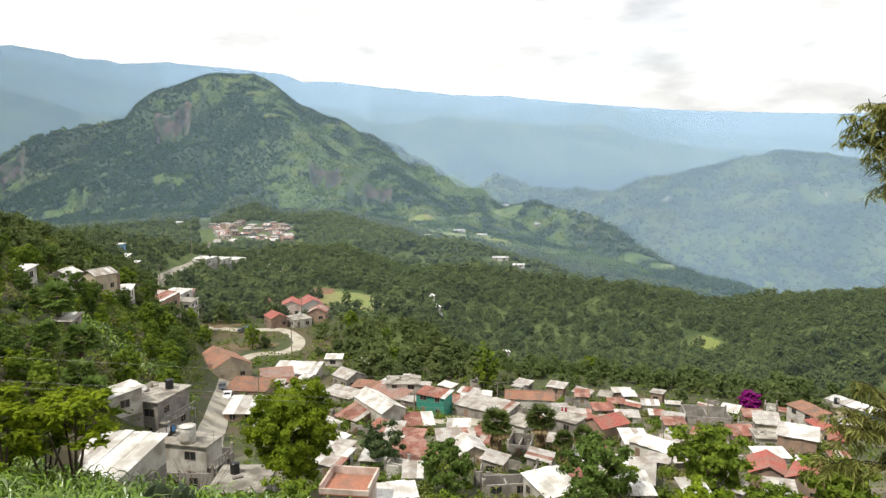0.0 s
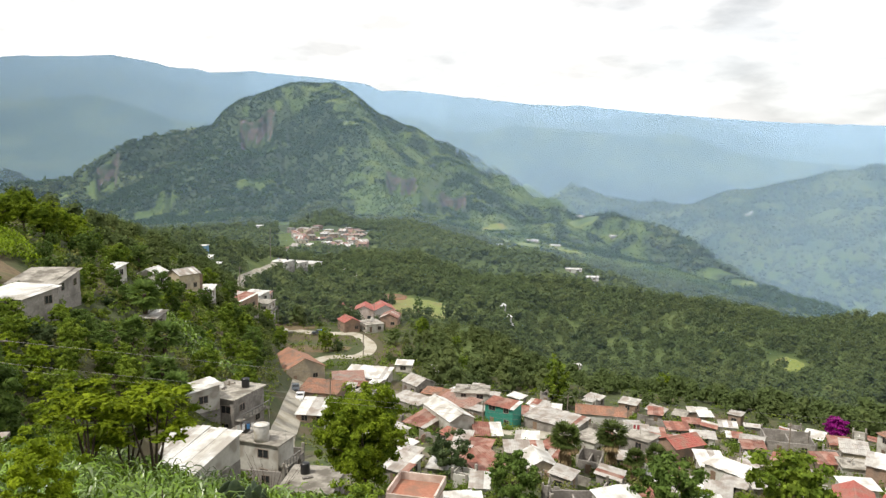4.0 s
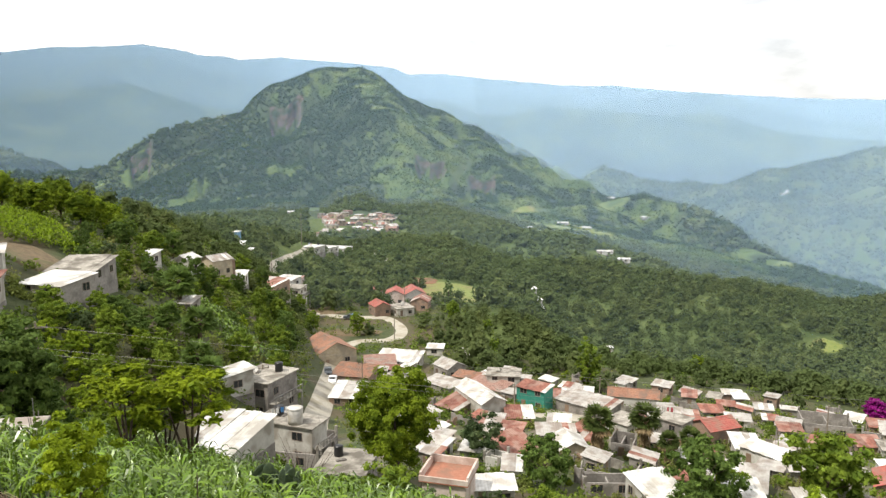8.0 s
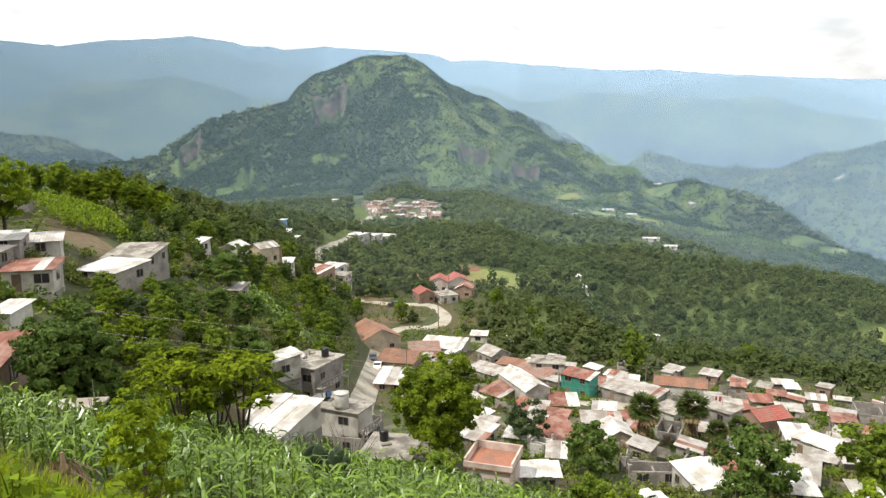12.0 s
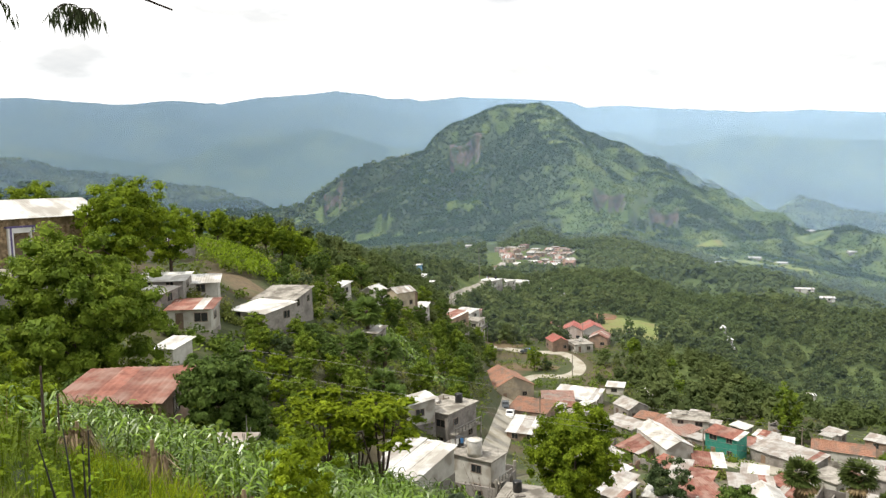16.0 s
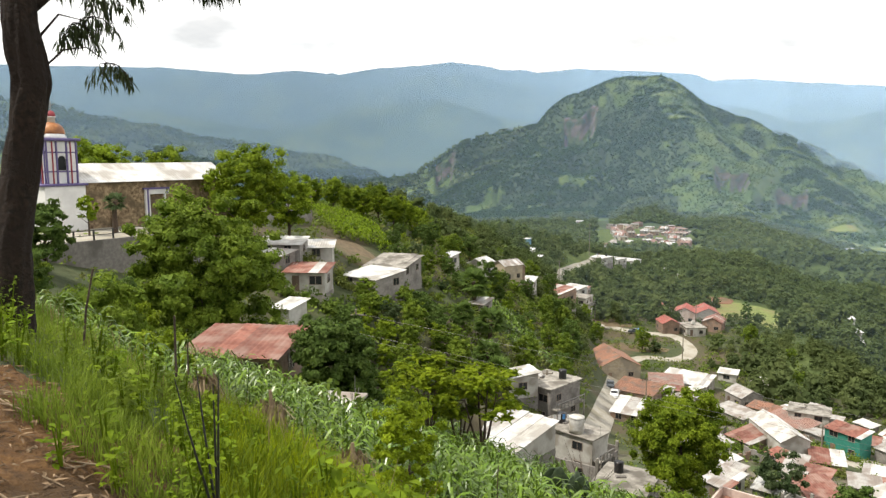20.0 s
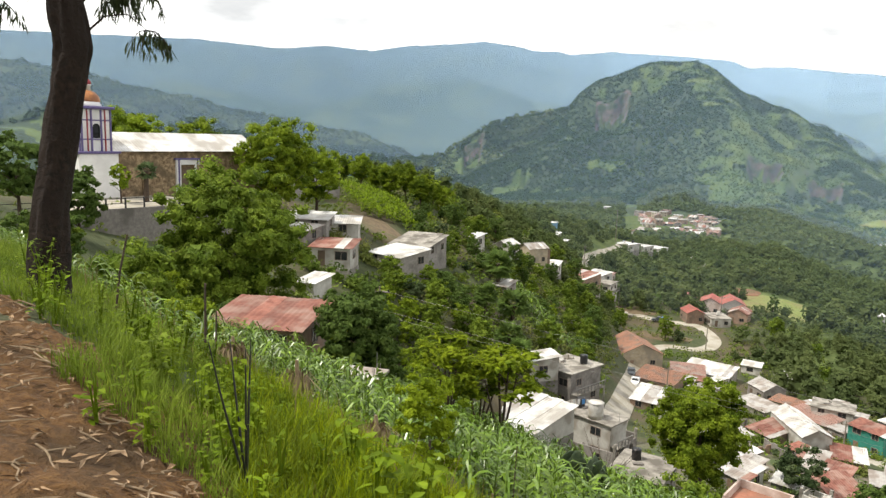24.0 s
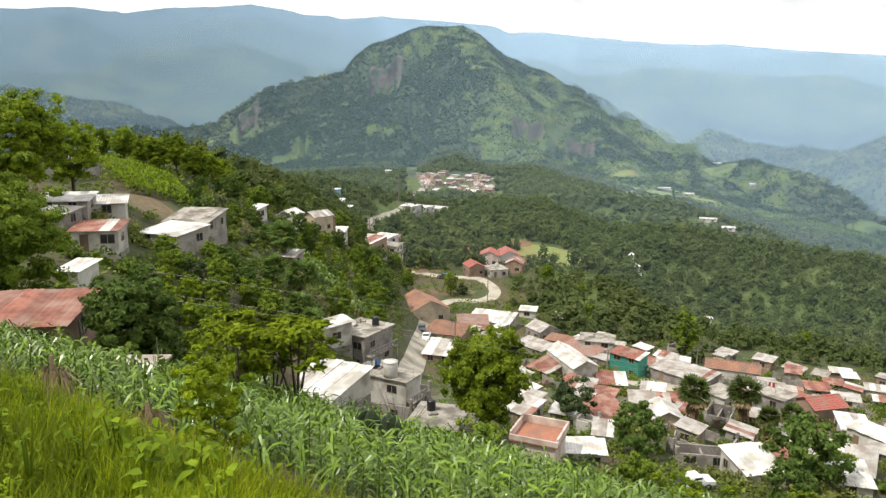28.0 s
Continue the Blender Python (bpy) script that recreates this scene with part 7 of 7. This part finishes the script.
def sow(name, places, models, material, label, category, low=0.9, high=1.3, seed=1, lean=0.08):
    g = np.random.default_rng(seed)
    vs, fs, n = [], [], 0
    for x, y, k in places:
        v, f = models[g.integers(len(models))]
        t, s = g.uniform(0, 6.28), g.uniform(low, high) * k
        c, q = math.cos(t) * s, math.sin(t) * s
        lx, ly = g.normal(0, lean, 2)
        w_ = np.stack([v[:, 0] * c - v[:, 1] * q + x + v[:, 2] * lx, v[:, 0] * q + v[:, 1] * c + y + v[:, 2] * ly, v[:, 2] * s], 1)
        vs.append((w_, x, y))
        fs.append(f + n)
        n += len(v)
    zs = height(np.array([p[1] for p in vs]), np.array([p[2] for p in vs]))
    allv = np.concatenate([w_ + np.array([0, 0, z]) for (w_, _, _), z in zip(vs, zs)])
    return tagged(new(name, fast_mesh(name, allv, np.concatenate(fs), M[material])), label, category, kind="stuff")


def rows_of(a0, a1, s0, s1, gap, step, g, rmax=45, rmin=6):
    """Plant places in rows that follow the contour, between two lines across the slope."""
    out = []
    fx, fy = math.sin(FALL), math.cos(FALL)
    for s in np.arange(s0, s1, gap):
        for q in np.arange(-45, 45, step):
            x = s * fx - q * fy + g.normal(0, 0.07)
            y = s * fy + q * fx + g.normal(0, 0.1)
            a, d = math.degrees(math.atan2(x, y)), math.hypot(x, y)
            if a0 < a < a1 and rmin < d < rmax and g.random() < 0.93:
                out.append((x, y, 1.0))
    return out


g5 = np.random.default_rng(5)
spots = [(x, y, 0.9 if math.hypot(x, y) < 16 else 1.0) for x, y, _ in rows_of(-33, 33, 12.0, 31, 0.95, 0.44, g5, 58, 13)]
spots = [p for p in spots if is_free(np.array(p[0]), np.array(p[1]), -0.6)]
spots += [(x, y, 0.72) for x, y, _ in rows_of(-52, -33, 6.5, 22, 0.8, 0.4, g5, 48, 11)]
sow("maize_field", spots, [maize_parts(k) for k in range(7)], "leaf_maize", "dense rows of young green maize on the steep field", "maize", seed=6)


def far_rows(x0, y0, x1, y1, wide, gap, g):
    out = []
    L = math.hypot(x1 - x0, y1 - y0)
    ux, uy = (x1 - x0) / L, (y1 - y0) / L
    for k in np.arange(0, L, gap):
        for w_ in np.arange(-wide / 2, wide / 2, gap):
            out.append((x0 + ux * k - uy * w_ + g.normal(0, 0.15), y0 + uy * k + ux * w_ + g.normal(0, 0.15), 1.0))
    return out


far_models = [far_maize(k) for k in range(5)]
sow("maize_field", far_rows(-57, 132, -43, 114, 11, 0.75, g5), far_models, "leaf_herb", "light green maize strip on the ridge", "maize", seed=7)
sow("maize_field", far_rows(-24, 120, -17, 131, 12, 0.8, g5), far_models, "leaf_maize", "green garden of broad-leaved crops", "maize", seed=8)

# ---------------------------------------------------------------- the path's edge: dirt, litter, grass, herbs
def on_dirt(x, y):
    x, y = np.asarray(x, float), np.asarray(y, float)
    edge = 3.5 - 0.4 * (x + 2.46) + 0.45 * bumps(x, y, 0.8, 33) + 0.2 * bumps(x, y, 0.25, 34)
    return (y < edge) & (x < -1.35 + 0.35 * bumps(x, y, 0.7, 35)) & (y > -4) & (x > -14)


step = 0.07
ix, iy = np.meshgrid(np.arange(-10, -0.8, step), np.arange(-3, 9, step), indexing="ij")
mask = on_dirt(ix, iy)
iz = height(ix, iy) + 0.03 + 0.045 * bumps(ix, iy, 0.45, 36) + 0.035 * bumps(ix, iy, 0.2, 37) + 0.02 * bumps(ix, iy, 0.1, 38)
inner = mask.copy()
inner[1:-1, 1:-1] &= mask[:-2, 1:-1] & mask[2:, 1:-1] & mask[1:-1, :-2] & mask[1:-1, 2:]
iz = np.where(inner, iz, iz - 0.06)
num = np.arange(ix.size).reshape(ix.shape)
cell = (mask[:-1, :-1] & mask[1:, :-1] & mask[1:, 1:] & mask[:-1, 1:])
fq = np.stack([num[:-1, :-1], num[1:, :-1], num[1:, 1:], num[:-1, 1:]], -1)[cell]
used, fq = np.unique(fq, return_inverse=True)
vv = np.stack([ix, iy, iz], -1).reshape(-1, 3)[used]
tagged(new("footpath", fast_mesh("footpath", vv, fq.reshape(-1, 4), M["dirt"], True)), "trodden red-brown dirt footpath strewn with dead leaves", "path", kind="structure")

g6 = np.random.default_rng(61)
n = 7000
lx, ly = g6.uniform(-9, -1, n), g6.uniform(-1, 8, n)
ok = on_dirt(lx, ly)
lx, ly = lx[ok], ly[ok]
n = len(lx)
t = g6.uniform(0, 6.28, n)
L, w_ = g6.uniform(0.02, 0.075, n), g6.uniform(0.004, 0.012, n)
c, s = np.cos(t), np.sin(t)
lz = height(lx, ly) + 0.05
lift = g6.uniform(0, 0.03, n)
v = np.stack([np.stack([lx - c * L, ly - s * L, lz], 1), np.stack([lx - s * w_, ly + c * w_, lz + lift], 1), np.stack([lx + c * L, ly + s * L, lz + lift * 0.3], 1),
              np.stack([lx + s * w_, ly - c * w_, lz + 0.006], 1)], 1).reshape(-1, 3)
tagged(new("leaf_litter", fast_mesh("leaf_litter", v, np.arange(n * 4).reshape(n, 4), M["litter"])), "dead eucalyptus leaves strewn over the path", "leaf litter", kind="stuff")
rs = random.Random(62)
for k in range(420):
    x, y = rs.uniform(-7, -1.6), rs.uniform(0.5, 6.5)
    if not on_dirt(x, y):
        continue
    a, L = rs.uniform(0, 6.28), rs.uniform(0.08, 0.45)
    bm = bmesh.new()
    pts = []
    for j in range(5):
        px, py = x + math.cos(a) * L * (j / 4 - 0.5) + rs.uniform(-0.02, 0.02), y + math.sin(a) * L * (j / 4 - 0.5) + rs.uniform(-0.02, 0.02)
        pts.append((px, py, ground(px, py) + 0.05))
    rad = rs.uniform(0.004, 0.009)
    tube(bm, pts, [rad, rad, rad * 0.9, rad * 0.8, rad * 0.5], 6)
    me = bpy.data.meshes.new("twig")
    bm.to_mesh(me)
    bm.free()
    me.materials.append(M["straw"])
    tagged(new("twig", me), "dry fallen twig lying on the dirt path", "twig", "fallen twigs")


def blades(name, x, y, tall, wide, material, label, g, bend=0.35, category="grass"):
    """Grass as one object: each blade two bent quads."""
    n = len(x)
    z = height(x, y) - 0.03
    t = g.uniform(0, 6.28, n)
    h = tall * g.uniform(0.45, 1.3, n) * (1 + 0.45 * bumps(x, y, 0.9, 76) + 0.25 * bumps(x, y, 0.3, 77))
    b = h * g.uniform(0.05, bend, n)
    dx, dy = np.cos(t), np.sin(t)
    ux, uy = -dy * wide / 2, dx * wide / 2
    base = np.stack([x, y, z], 1)
    off = np.stack([ux, uy, np.zeros(n)], 1)
    d = np.stack([dx, dy, np.zeros(n)], 1)
    up = np.array([0, 0, 1.0])
    m1 = base + d * (b * 0.3)[:, None] + up * (h * 0.55)[:, None]
    tip = base + d * b[:, None] + up * h[:, None]
    v = np.stack([base - off, base + off, m1 + off * 0.8, m1 - off * 0.8, tip + off * 0.12, tip - off * 0.12], 1).reshape(-1, 3)
    k = np.arange(n)[:, None] * 6
    f = np.concatenate([k + np.array([[0, 1, 2, 3]]), k + np.array([[3, 2, 4, 5]])], 0)
    return tagged(new(name, fast_mesh(name, v, f, M[material])), label, category, kind="stuff")


def lawn(n, s0, s1, a0, a1, r0, r1, g, tufts=0.5, avoid=True):
    a, d = np.radians(g.uniform(a0, a1, n)), g.uniform(r0 ** 1.4, r1 ** 1.4, n) ** (1 / 1.4)
    x, y = d * np.sin(a), d * np.cos(a)
    x, y = x + bumps(x, y, 0.15, 71) * 0.08, y + bumps(x, y, 0.15, 72) * 0.08
    s = x * math.sin(FALL) + y * math.cos(FALL)
    ok = (s > s0) & (s < s1 + 0.5 * bumps(x, y, 1.2, 73)) & (bumps(x, y, 0.6, 74) > -tufts - 0.3)
    if avoid:
        ok &= ~on_dirt(x, y)
    return x[ok], y[ok]


g7 = np.random.default_rng(71)
blades("grass", *lawn(100000, 0.1, 5.2, -34, 26, 1.8, 11, g7), 0.25, 0.007, "leaf_grass", "long bright green grass on the bank", g7, 0.9)
blades("grass", *lawn(90000, -2.5, 6.2, -62, -18, 1.8, 16, g7, 0.5), 0.21, 0.008, "leaf_mid", "tall green grass along the slope's edge", g7, 0.8)
blades("dry_grass", *lawn(2600, 3.2, 7.0, -52, 20, 4, 15, g7, 0.1), 0.42, 0.01, "leaf_dry", "dry brown grass stalks at the field's edge", g7, 0.5)


wx_, wy_ = lawn(15000, 0.1, 5.6, -56, 24, 1.8, 11, g7, 0.0)
wz_ = height(wx_, wy_) + g7.uniform(0.02, 0.2, len(wx_))
wv, wf = oval_leaves(np.stack([wx_, wy_, wz_], 1), 0.024, g7)
tagged(new("weeds", fast_mesh("weeds", wv, wf, M["leaf_herb"])), "small broad-leaved weeds among the grass", "weeds", kind="stuff")


def herb(x, y, tall, leaves, leaf, label, seed, material="leaf_herb", stems=3, dark=False):
    r, g = random.Random(seed), np.random.default_rng(seed)
    ob = thing("wild_herb", x, y, ground(x, y), r.uniform(0, 360), label, "weed", "weeds on the bank")
    p = []
    for k in range(stems):
        lx, ly = r.uniform(-0.35, 0.35), r.uniform(-0.35, 0.35)
        pts = [(lx * t * tall * 0.6, ly * t * tall * 0.6, tall * t * r.uniform(0.9, 1.0)) for t in (0, 0.35, 0.7, 1)]
        bm = bmesh.new()
        tube(bm, pts, [0.009, 0.008, 0.006, 0.003], 6)
        part("stem", bm, M["black" if dark else "leaf_herb"], ob)
        for q in range(leaves // stems):
            t = r.uniform(0.55 if dark else 0.2, 1.0)
            p.append((lx * t * tall * 0.6 + r.uniform(-1, 1) * leaf * 1.3, ly * t * tall * 0.6 + r.uniform(-1, 1) * leaf * 1.3, tall * t + r.uniform(-0.3, 0.3) * leaf))
    v, f = oval_leaves(np.array(p), leaf * 0.85, g)
    hang("leaves", fast_mesh("leaves", v, f, M[material]), ob)
    return ob


hx, hy = at_bearing(-33.2, 4.3)
herb(hx, hy, 0.95, 8, 0.035, "tall weed with bare black stems", 81, stems=4, dark=True)
for k in range(100):
    a, d = rs.uniform(-54, -12), rs.uniform(2.6, 8.5)
    x, y = at_bearing(a, d)
    s = x * math.sin(FALL) + y * math.cos(FALL)
    if on_dirt(x, y) and rs.random() < 0.96 or s > 6.8:
        continue
    herb(x, y, rs.uniform(0.22, 0.5), rs.choice((24, 36, 48)), rs.uniform(0.03, 0.055), "leafy light green weed in the grass", 100 + k)
for k in range(16):
    a, d = rs.uniform(-53, -34), rs.uniform(6.2, 10)
    x, y = at_bearing(a, d)
    if not on_dirt(x, y):
        herb(x, y, rs.uniform(0.35, 0.7), rs.choice((60, 90)), rs.uniform(0.035, 0.055), "tall leafy green weed beside the path", 300 + k, "leaf_mid")
for a, d, tall in ((-22.5, 4.6, 0.62), (-19, 4.9, 0.5), (-24.5, 5.3, 0.5), (-17.5, 4.4, 0.42)):
    herb(*at_bearing(a, d), tall, 26, 0.085, "broad-leaved yellow-green weed in the grass", int(a * -100))


def dry_stook(x, y, tall, label, seed):
    g = np.random.default_rng(seed)
    ob = thing("dry_stalks", x, y, ground(x, y), 0, label, "dry stalks", "dry stalk bundles")
    n = 900
    t, rr_ = g.uniform(0, 6.28, n), 0.17 * np.sqrt(g.uniform(0, 1, n))
    z0 = g.uniform(0, tall * 0.85, n)
    p = np.stack([np.cos(t) * rr_, np.sin(t) * rr_, z0], 1)
    q = p + np.stack([np.cos(t) * 0.05 + g.normal(0, 0.05, n), np.sin(t) * 0.05 + g.normal(0, 0.05, n), -g.uniform(0.1, 0.35, n)], 1)
    off = np.stack([-np.sin(t), np.cos(t), np.zeros(n)], 1) * 0.01
    v = np.stack([p - off, p + off, q + off, q - off], 1).reshape(-1, 3)
    hang("straw", fast_mesh("straw", v, np.arange(4 * n).reshape(n, 4), M["straw"]), ob)
    bm = bmesh.new()
    tube(bm, [(0, 0, -0.2), (0.02, 0, tall * 0.6), (0, 0.02, tall)], [0.03, 0.04, 0.02], 7)
    part("core", bm, M["straw"], ob)


for k, (a, d, tall) in enumerate(((-28.9, 8.6, 0.8), (-33.8, 9.4, 0.6), (-22.5, 7.6, 0.6), (-12.4, 11.5, 0.9))):
    x, y = at_bearing(a, d)
    dry_stook(x, y, tall, "bundle of dry brown stalks at the field's edge", 90 + k)
for a, d, tall, lean in ((-10.6, 17, 1.9, 0.05), (-42.2, 11, 1.1, 0.3), (-35.8, 9.5, 1.05, 0.02), (-35.0, 12.5, 1.2, 0.04)):
    x, y = at_bearing(a, d)
    post = thing("fence_post", x, y, ground(x, y), 0, "weathered wooden stake in the field", "fence post", "field stakes")
    bm = bmesh.new()
    tube(bm, [(0, 0, -0.4), (lean * 0.5, 0, tall * 0.5), (lean, 0, tall)], [0.018, 0.016, 0.013], 7)
    part("stake", bm, M["bark"], post)

# bare twiggy shrub below the maize
bx, by = at_bearing(-3.2, 40)
bare = thing("bare_shrub", bx, by, ground(bx, by), 0, "leafless brown twiggy shrub beside the cactus", "shrub")
for k in range(26):
    a, L = rs.uniform(0, 6.28), rs.uniform(2.0, 4.2)
    bm = bmesh.new()
    sx = rs.uniform(0.2, 0.75)
    tube(bm, [(0, 0, -0.2), (math.cos(a) * L * sx * 0.4, math.sin(a) * L * sx * 0.4, L * 0.55), (math.cos(a) * L * sx, math.sin(a) * L * sx, L)], [0.035, 0.02, 0.006], 5)
    part("branch", bm, M["bark"], bare)


# ---------------------------------------------------------------- the eucalyptus trees by the path
def eucalyptus(x, y, trunk, radii, limbs, sprays, label, seed, shade_canopy=(), rise=(0.25, 0.25), droop=1.1, leaf="leaf_euc", leafy_twig=14):
    """trunk and limbs as point lists; sprays: (x, y, z, reach) from which drooping leafy twigs hang; last, leaf clumps
    above the view that shade the ground.
    """
    r, g = random.Random(seed), np.random.default_rng(seed)
    z = ground(x, y)
    ob = thing("eucalyptus_tree", x, y, z, 0, label, "tree")
    bm = bmesh.new()
    dense = []
    for i in range(len(trunk) - 1):
        for k in range(14):
            dense.append((Vector(trunk[i]).lerp(Vector(trunk[i + 1]), k / 14), radii[i] + (radii[i + 1] - radii[i]) * k / 14))
    dense.append((Vector(trunk[-1]), radii[-1]))
    tube(bm, [p for p, _ in dense], [q for _, q in dense], 40)
    for k, v in enumerate(bm.verts):
        p, q = dense[k // 40]
        side = v.co - p
        t = math.atan2(side.y, side.x)
        plates = 0.022 * float(bumps(t * 3 + 9, v.co.z * 2.2, 1.0, 5)) + 0.016 * float(bumps(t * 8 + 40, v.co.z * 2.6, 1.0, 6)) + 0.009 * float(bumps(t * 17 + 90, v.co.z * 7, 1.0, 7))
        v.co += side.normalized() * plates
    for f in bm.faces:
        f.smooth = True
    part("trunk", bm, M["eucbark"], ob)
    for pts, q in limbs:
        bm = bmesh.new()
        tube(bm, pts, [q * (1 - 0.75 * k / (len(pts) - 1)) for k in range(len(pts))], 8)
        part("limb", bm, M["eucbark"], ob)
    lv = []
    twigs = bmesh.new()
    for sx, sy, sz, reach in sprays:
        for k in range(9):
            a, up = r.uniform(0, 6.28), r.uniform(*rise)
            o = Vector((sx, sy, sz))
            pts = [o + Vector((math.cos(a) * reach * t, math.sin(a) * reach * t, reach * (up * t - droop * t * t))) for t in (0, 0.35, 0.7, 1.0)]
            tube(twigs, pts, [0.006, 0.005, 0.004, 0.002], 4)
            for j in range(leafy_twig):
                t = r.uniform(0.25, 1.0)
                b = min(int(t * 3), 2)
                p = pts[b].lerp(pts[b + 1], t * 3 - b if t < 1 else 1)
                lv.append(tuple(p + Vector((r.uniform(-0.05, 0.05), r.uniform(-0.05, 0.05), 0))))
    tagged(part("twig_spray", twigs, M["eucbark"], ob), kind="stuff")
    # loose leaf clumps without limbs, added overhead to cast dappled shade
    for sx, sy, sz, reach in shade_canopy:
        for k in range(1500):
            lv.append((sx + r.gauss(0, reach * 0.5), sy + r.gauss(0, reach * 0.5), sz + r.gauss(0, reach * 0.4)))
    lv = np.array(lv)
    n = len(lv)
    hang_ = np.stack([g.normal(0, 0.35 / droop, n), g.normal(0, 0.35 / droop, n), -droop * np.ones(n)], 1)
    hang_ /= np.linalg.norm(hang_, axis=1)[:, None]
    L = g.uniform(0.11, 0.2, n)[:, None]
    t = g.uniform(0, 6.28, n)
    sd = np.stack([np.cos(t), np.sin(t), np.zeros(n)], 1) * 0.012
    v = np.stack([lv, lv + hang_ * L * 0.4 + sd, lv + hang_ * L, lv + hang_ * L * 0.4 - sd], 1).reshape(-1, 3)
    hang("leaves", fast_mesh("leaves", v, np.arange(4 * n).reshape(n, 4), M[leaf]), ob, "drooping narrow leaves")
    return ob


M["leaf_olive"] = leafy("olive_leaves", (0.12, 0.13, 0.03), (0.23, 0.24, 0.07), None, 0.5)
M["leaf_euc"] = leafy("eucalyptus_leaves", (0.03, 0.045, 0.018), (0.075, 0.095, 0.04), None, 0.5)
ex, ey = -6.76, 6.45
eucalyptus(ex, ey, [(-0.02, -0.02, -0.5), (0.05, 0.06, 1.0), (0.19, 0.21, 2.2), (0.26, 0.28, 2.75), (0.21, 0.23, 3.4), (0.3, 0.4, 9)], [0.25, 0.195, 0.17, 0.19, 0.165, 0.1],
           [([(0.2, 0.22, 3.4), (0.8, 0.9, 4.3), (1.6, 1.8, 4.5), (2.4, 2.6, 4.2)], 0.05), ([(0.3, 0.33, 2.85), (0.5, 0.5, 3.12), (0.7, 0.63, 3.16), (0.86, 0.76, 3.0)], 0.014), ([(0.3, 0.33, 3.2), (0.5, 0.47, 3.5), (0.7, 0.62, 3.45)], 0.016), ([(0.8, 0.9, 4.3), (0.9, 0.8, 4.05)], 0.014),
            ([(0.1, 0.25, 4.5), (-0.8, -0.6, 5.5)], 0.05)],
           [(0.66, 0.58, 3.42, 0.28), (0.76, 0.68, 3.5, 0.3), (0.85, 0.75, 3.75, 0.34), (0.95, 0.84, 3.95, 0.34), (0.78, 0.68, 4.05, 0.36), (1.08, 0.95, 4.1, 0.3), (0.86, 0.76, 3.0, 0.27), (1.72, 1.5, 4.05, 0.22), (1.86, 1.6, 4.02, 0.22),
            (-0.12, -0.2, 3.7, 0.4), (-0.3, -0.36, 3.9, 0.4), (-0.24, -0.3, 3.2, 0.3)],
           "dark rough-barked eucalyptus beside the footpath", 51,
           # unseen clumps set off the trunk, placed to shade the near path and grass
           [(-2.5, -2.5, 9, 1.6), (-0.5, -3.5, 8.5, 1.6), (0.5, -1.5, 9.5, 1.5), (-2.5, 0.5, 9.5, 1.5), (-4.5, -3.5, 8.5, 1.7), (-1.5, -5.5, 9, 1.7), (-4.5, -0.5, 9, 1.6), (0.3, 0.6, 9.6, 1.4)])
wx, wy = at_bearing(53, 10)
eucalyptus(wx, wy, [(0, 0, -0.5), (0.05, 0, 2.5), (0, 0.1, 6), (0.1, 0, 10)], [0.2, 0.17, 0.13, 0.07],
           [([(0, 0.1, 6), (-0.35, 0.25, 7.4), (-0.6, 0.4, 8.2)], 0.02), ([(0, 0.05, 3), (-0.3, 0.15, 3.5)], 0.02)],
           [(-0.55, 0.33, 7.9, 0.36), (-0.5, 0.28, 7.64, 0.36), (-0.44, 0.22, 8.05, 0.36), (-0.4, 0.18, 7.5, 0.34), (-0.33, 0.1, 7.85, 0.36), (-0.3, 0.07, 8.2, 0.36), (-0.25, 0, 7.6, 0.36), (-0.2, -0.05, 8.0, 0.36), (-0.36, 0.12, 7.3, 0.3),
            (-0.46, 0.24, 4.46, 0.35), (-0.34, 0.11, 4.77, 0.35), (-0.64, 0.42, 3.88, 0.35), (-0.32, 0.08, 3.98, 0.35), (-0.57, 0.35, 4.25, 0.35), (-0.19, -0.06, 4.44, 0.35)],
           "slender eucalyptus with olive-green leaf clusters", 52, rise=(-0.2, 1.2), droop=0.55, leaf="leaf_olive", leafy_twig=44)
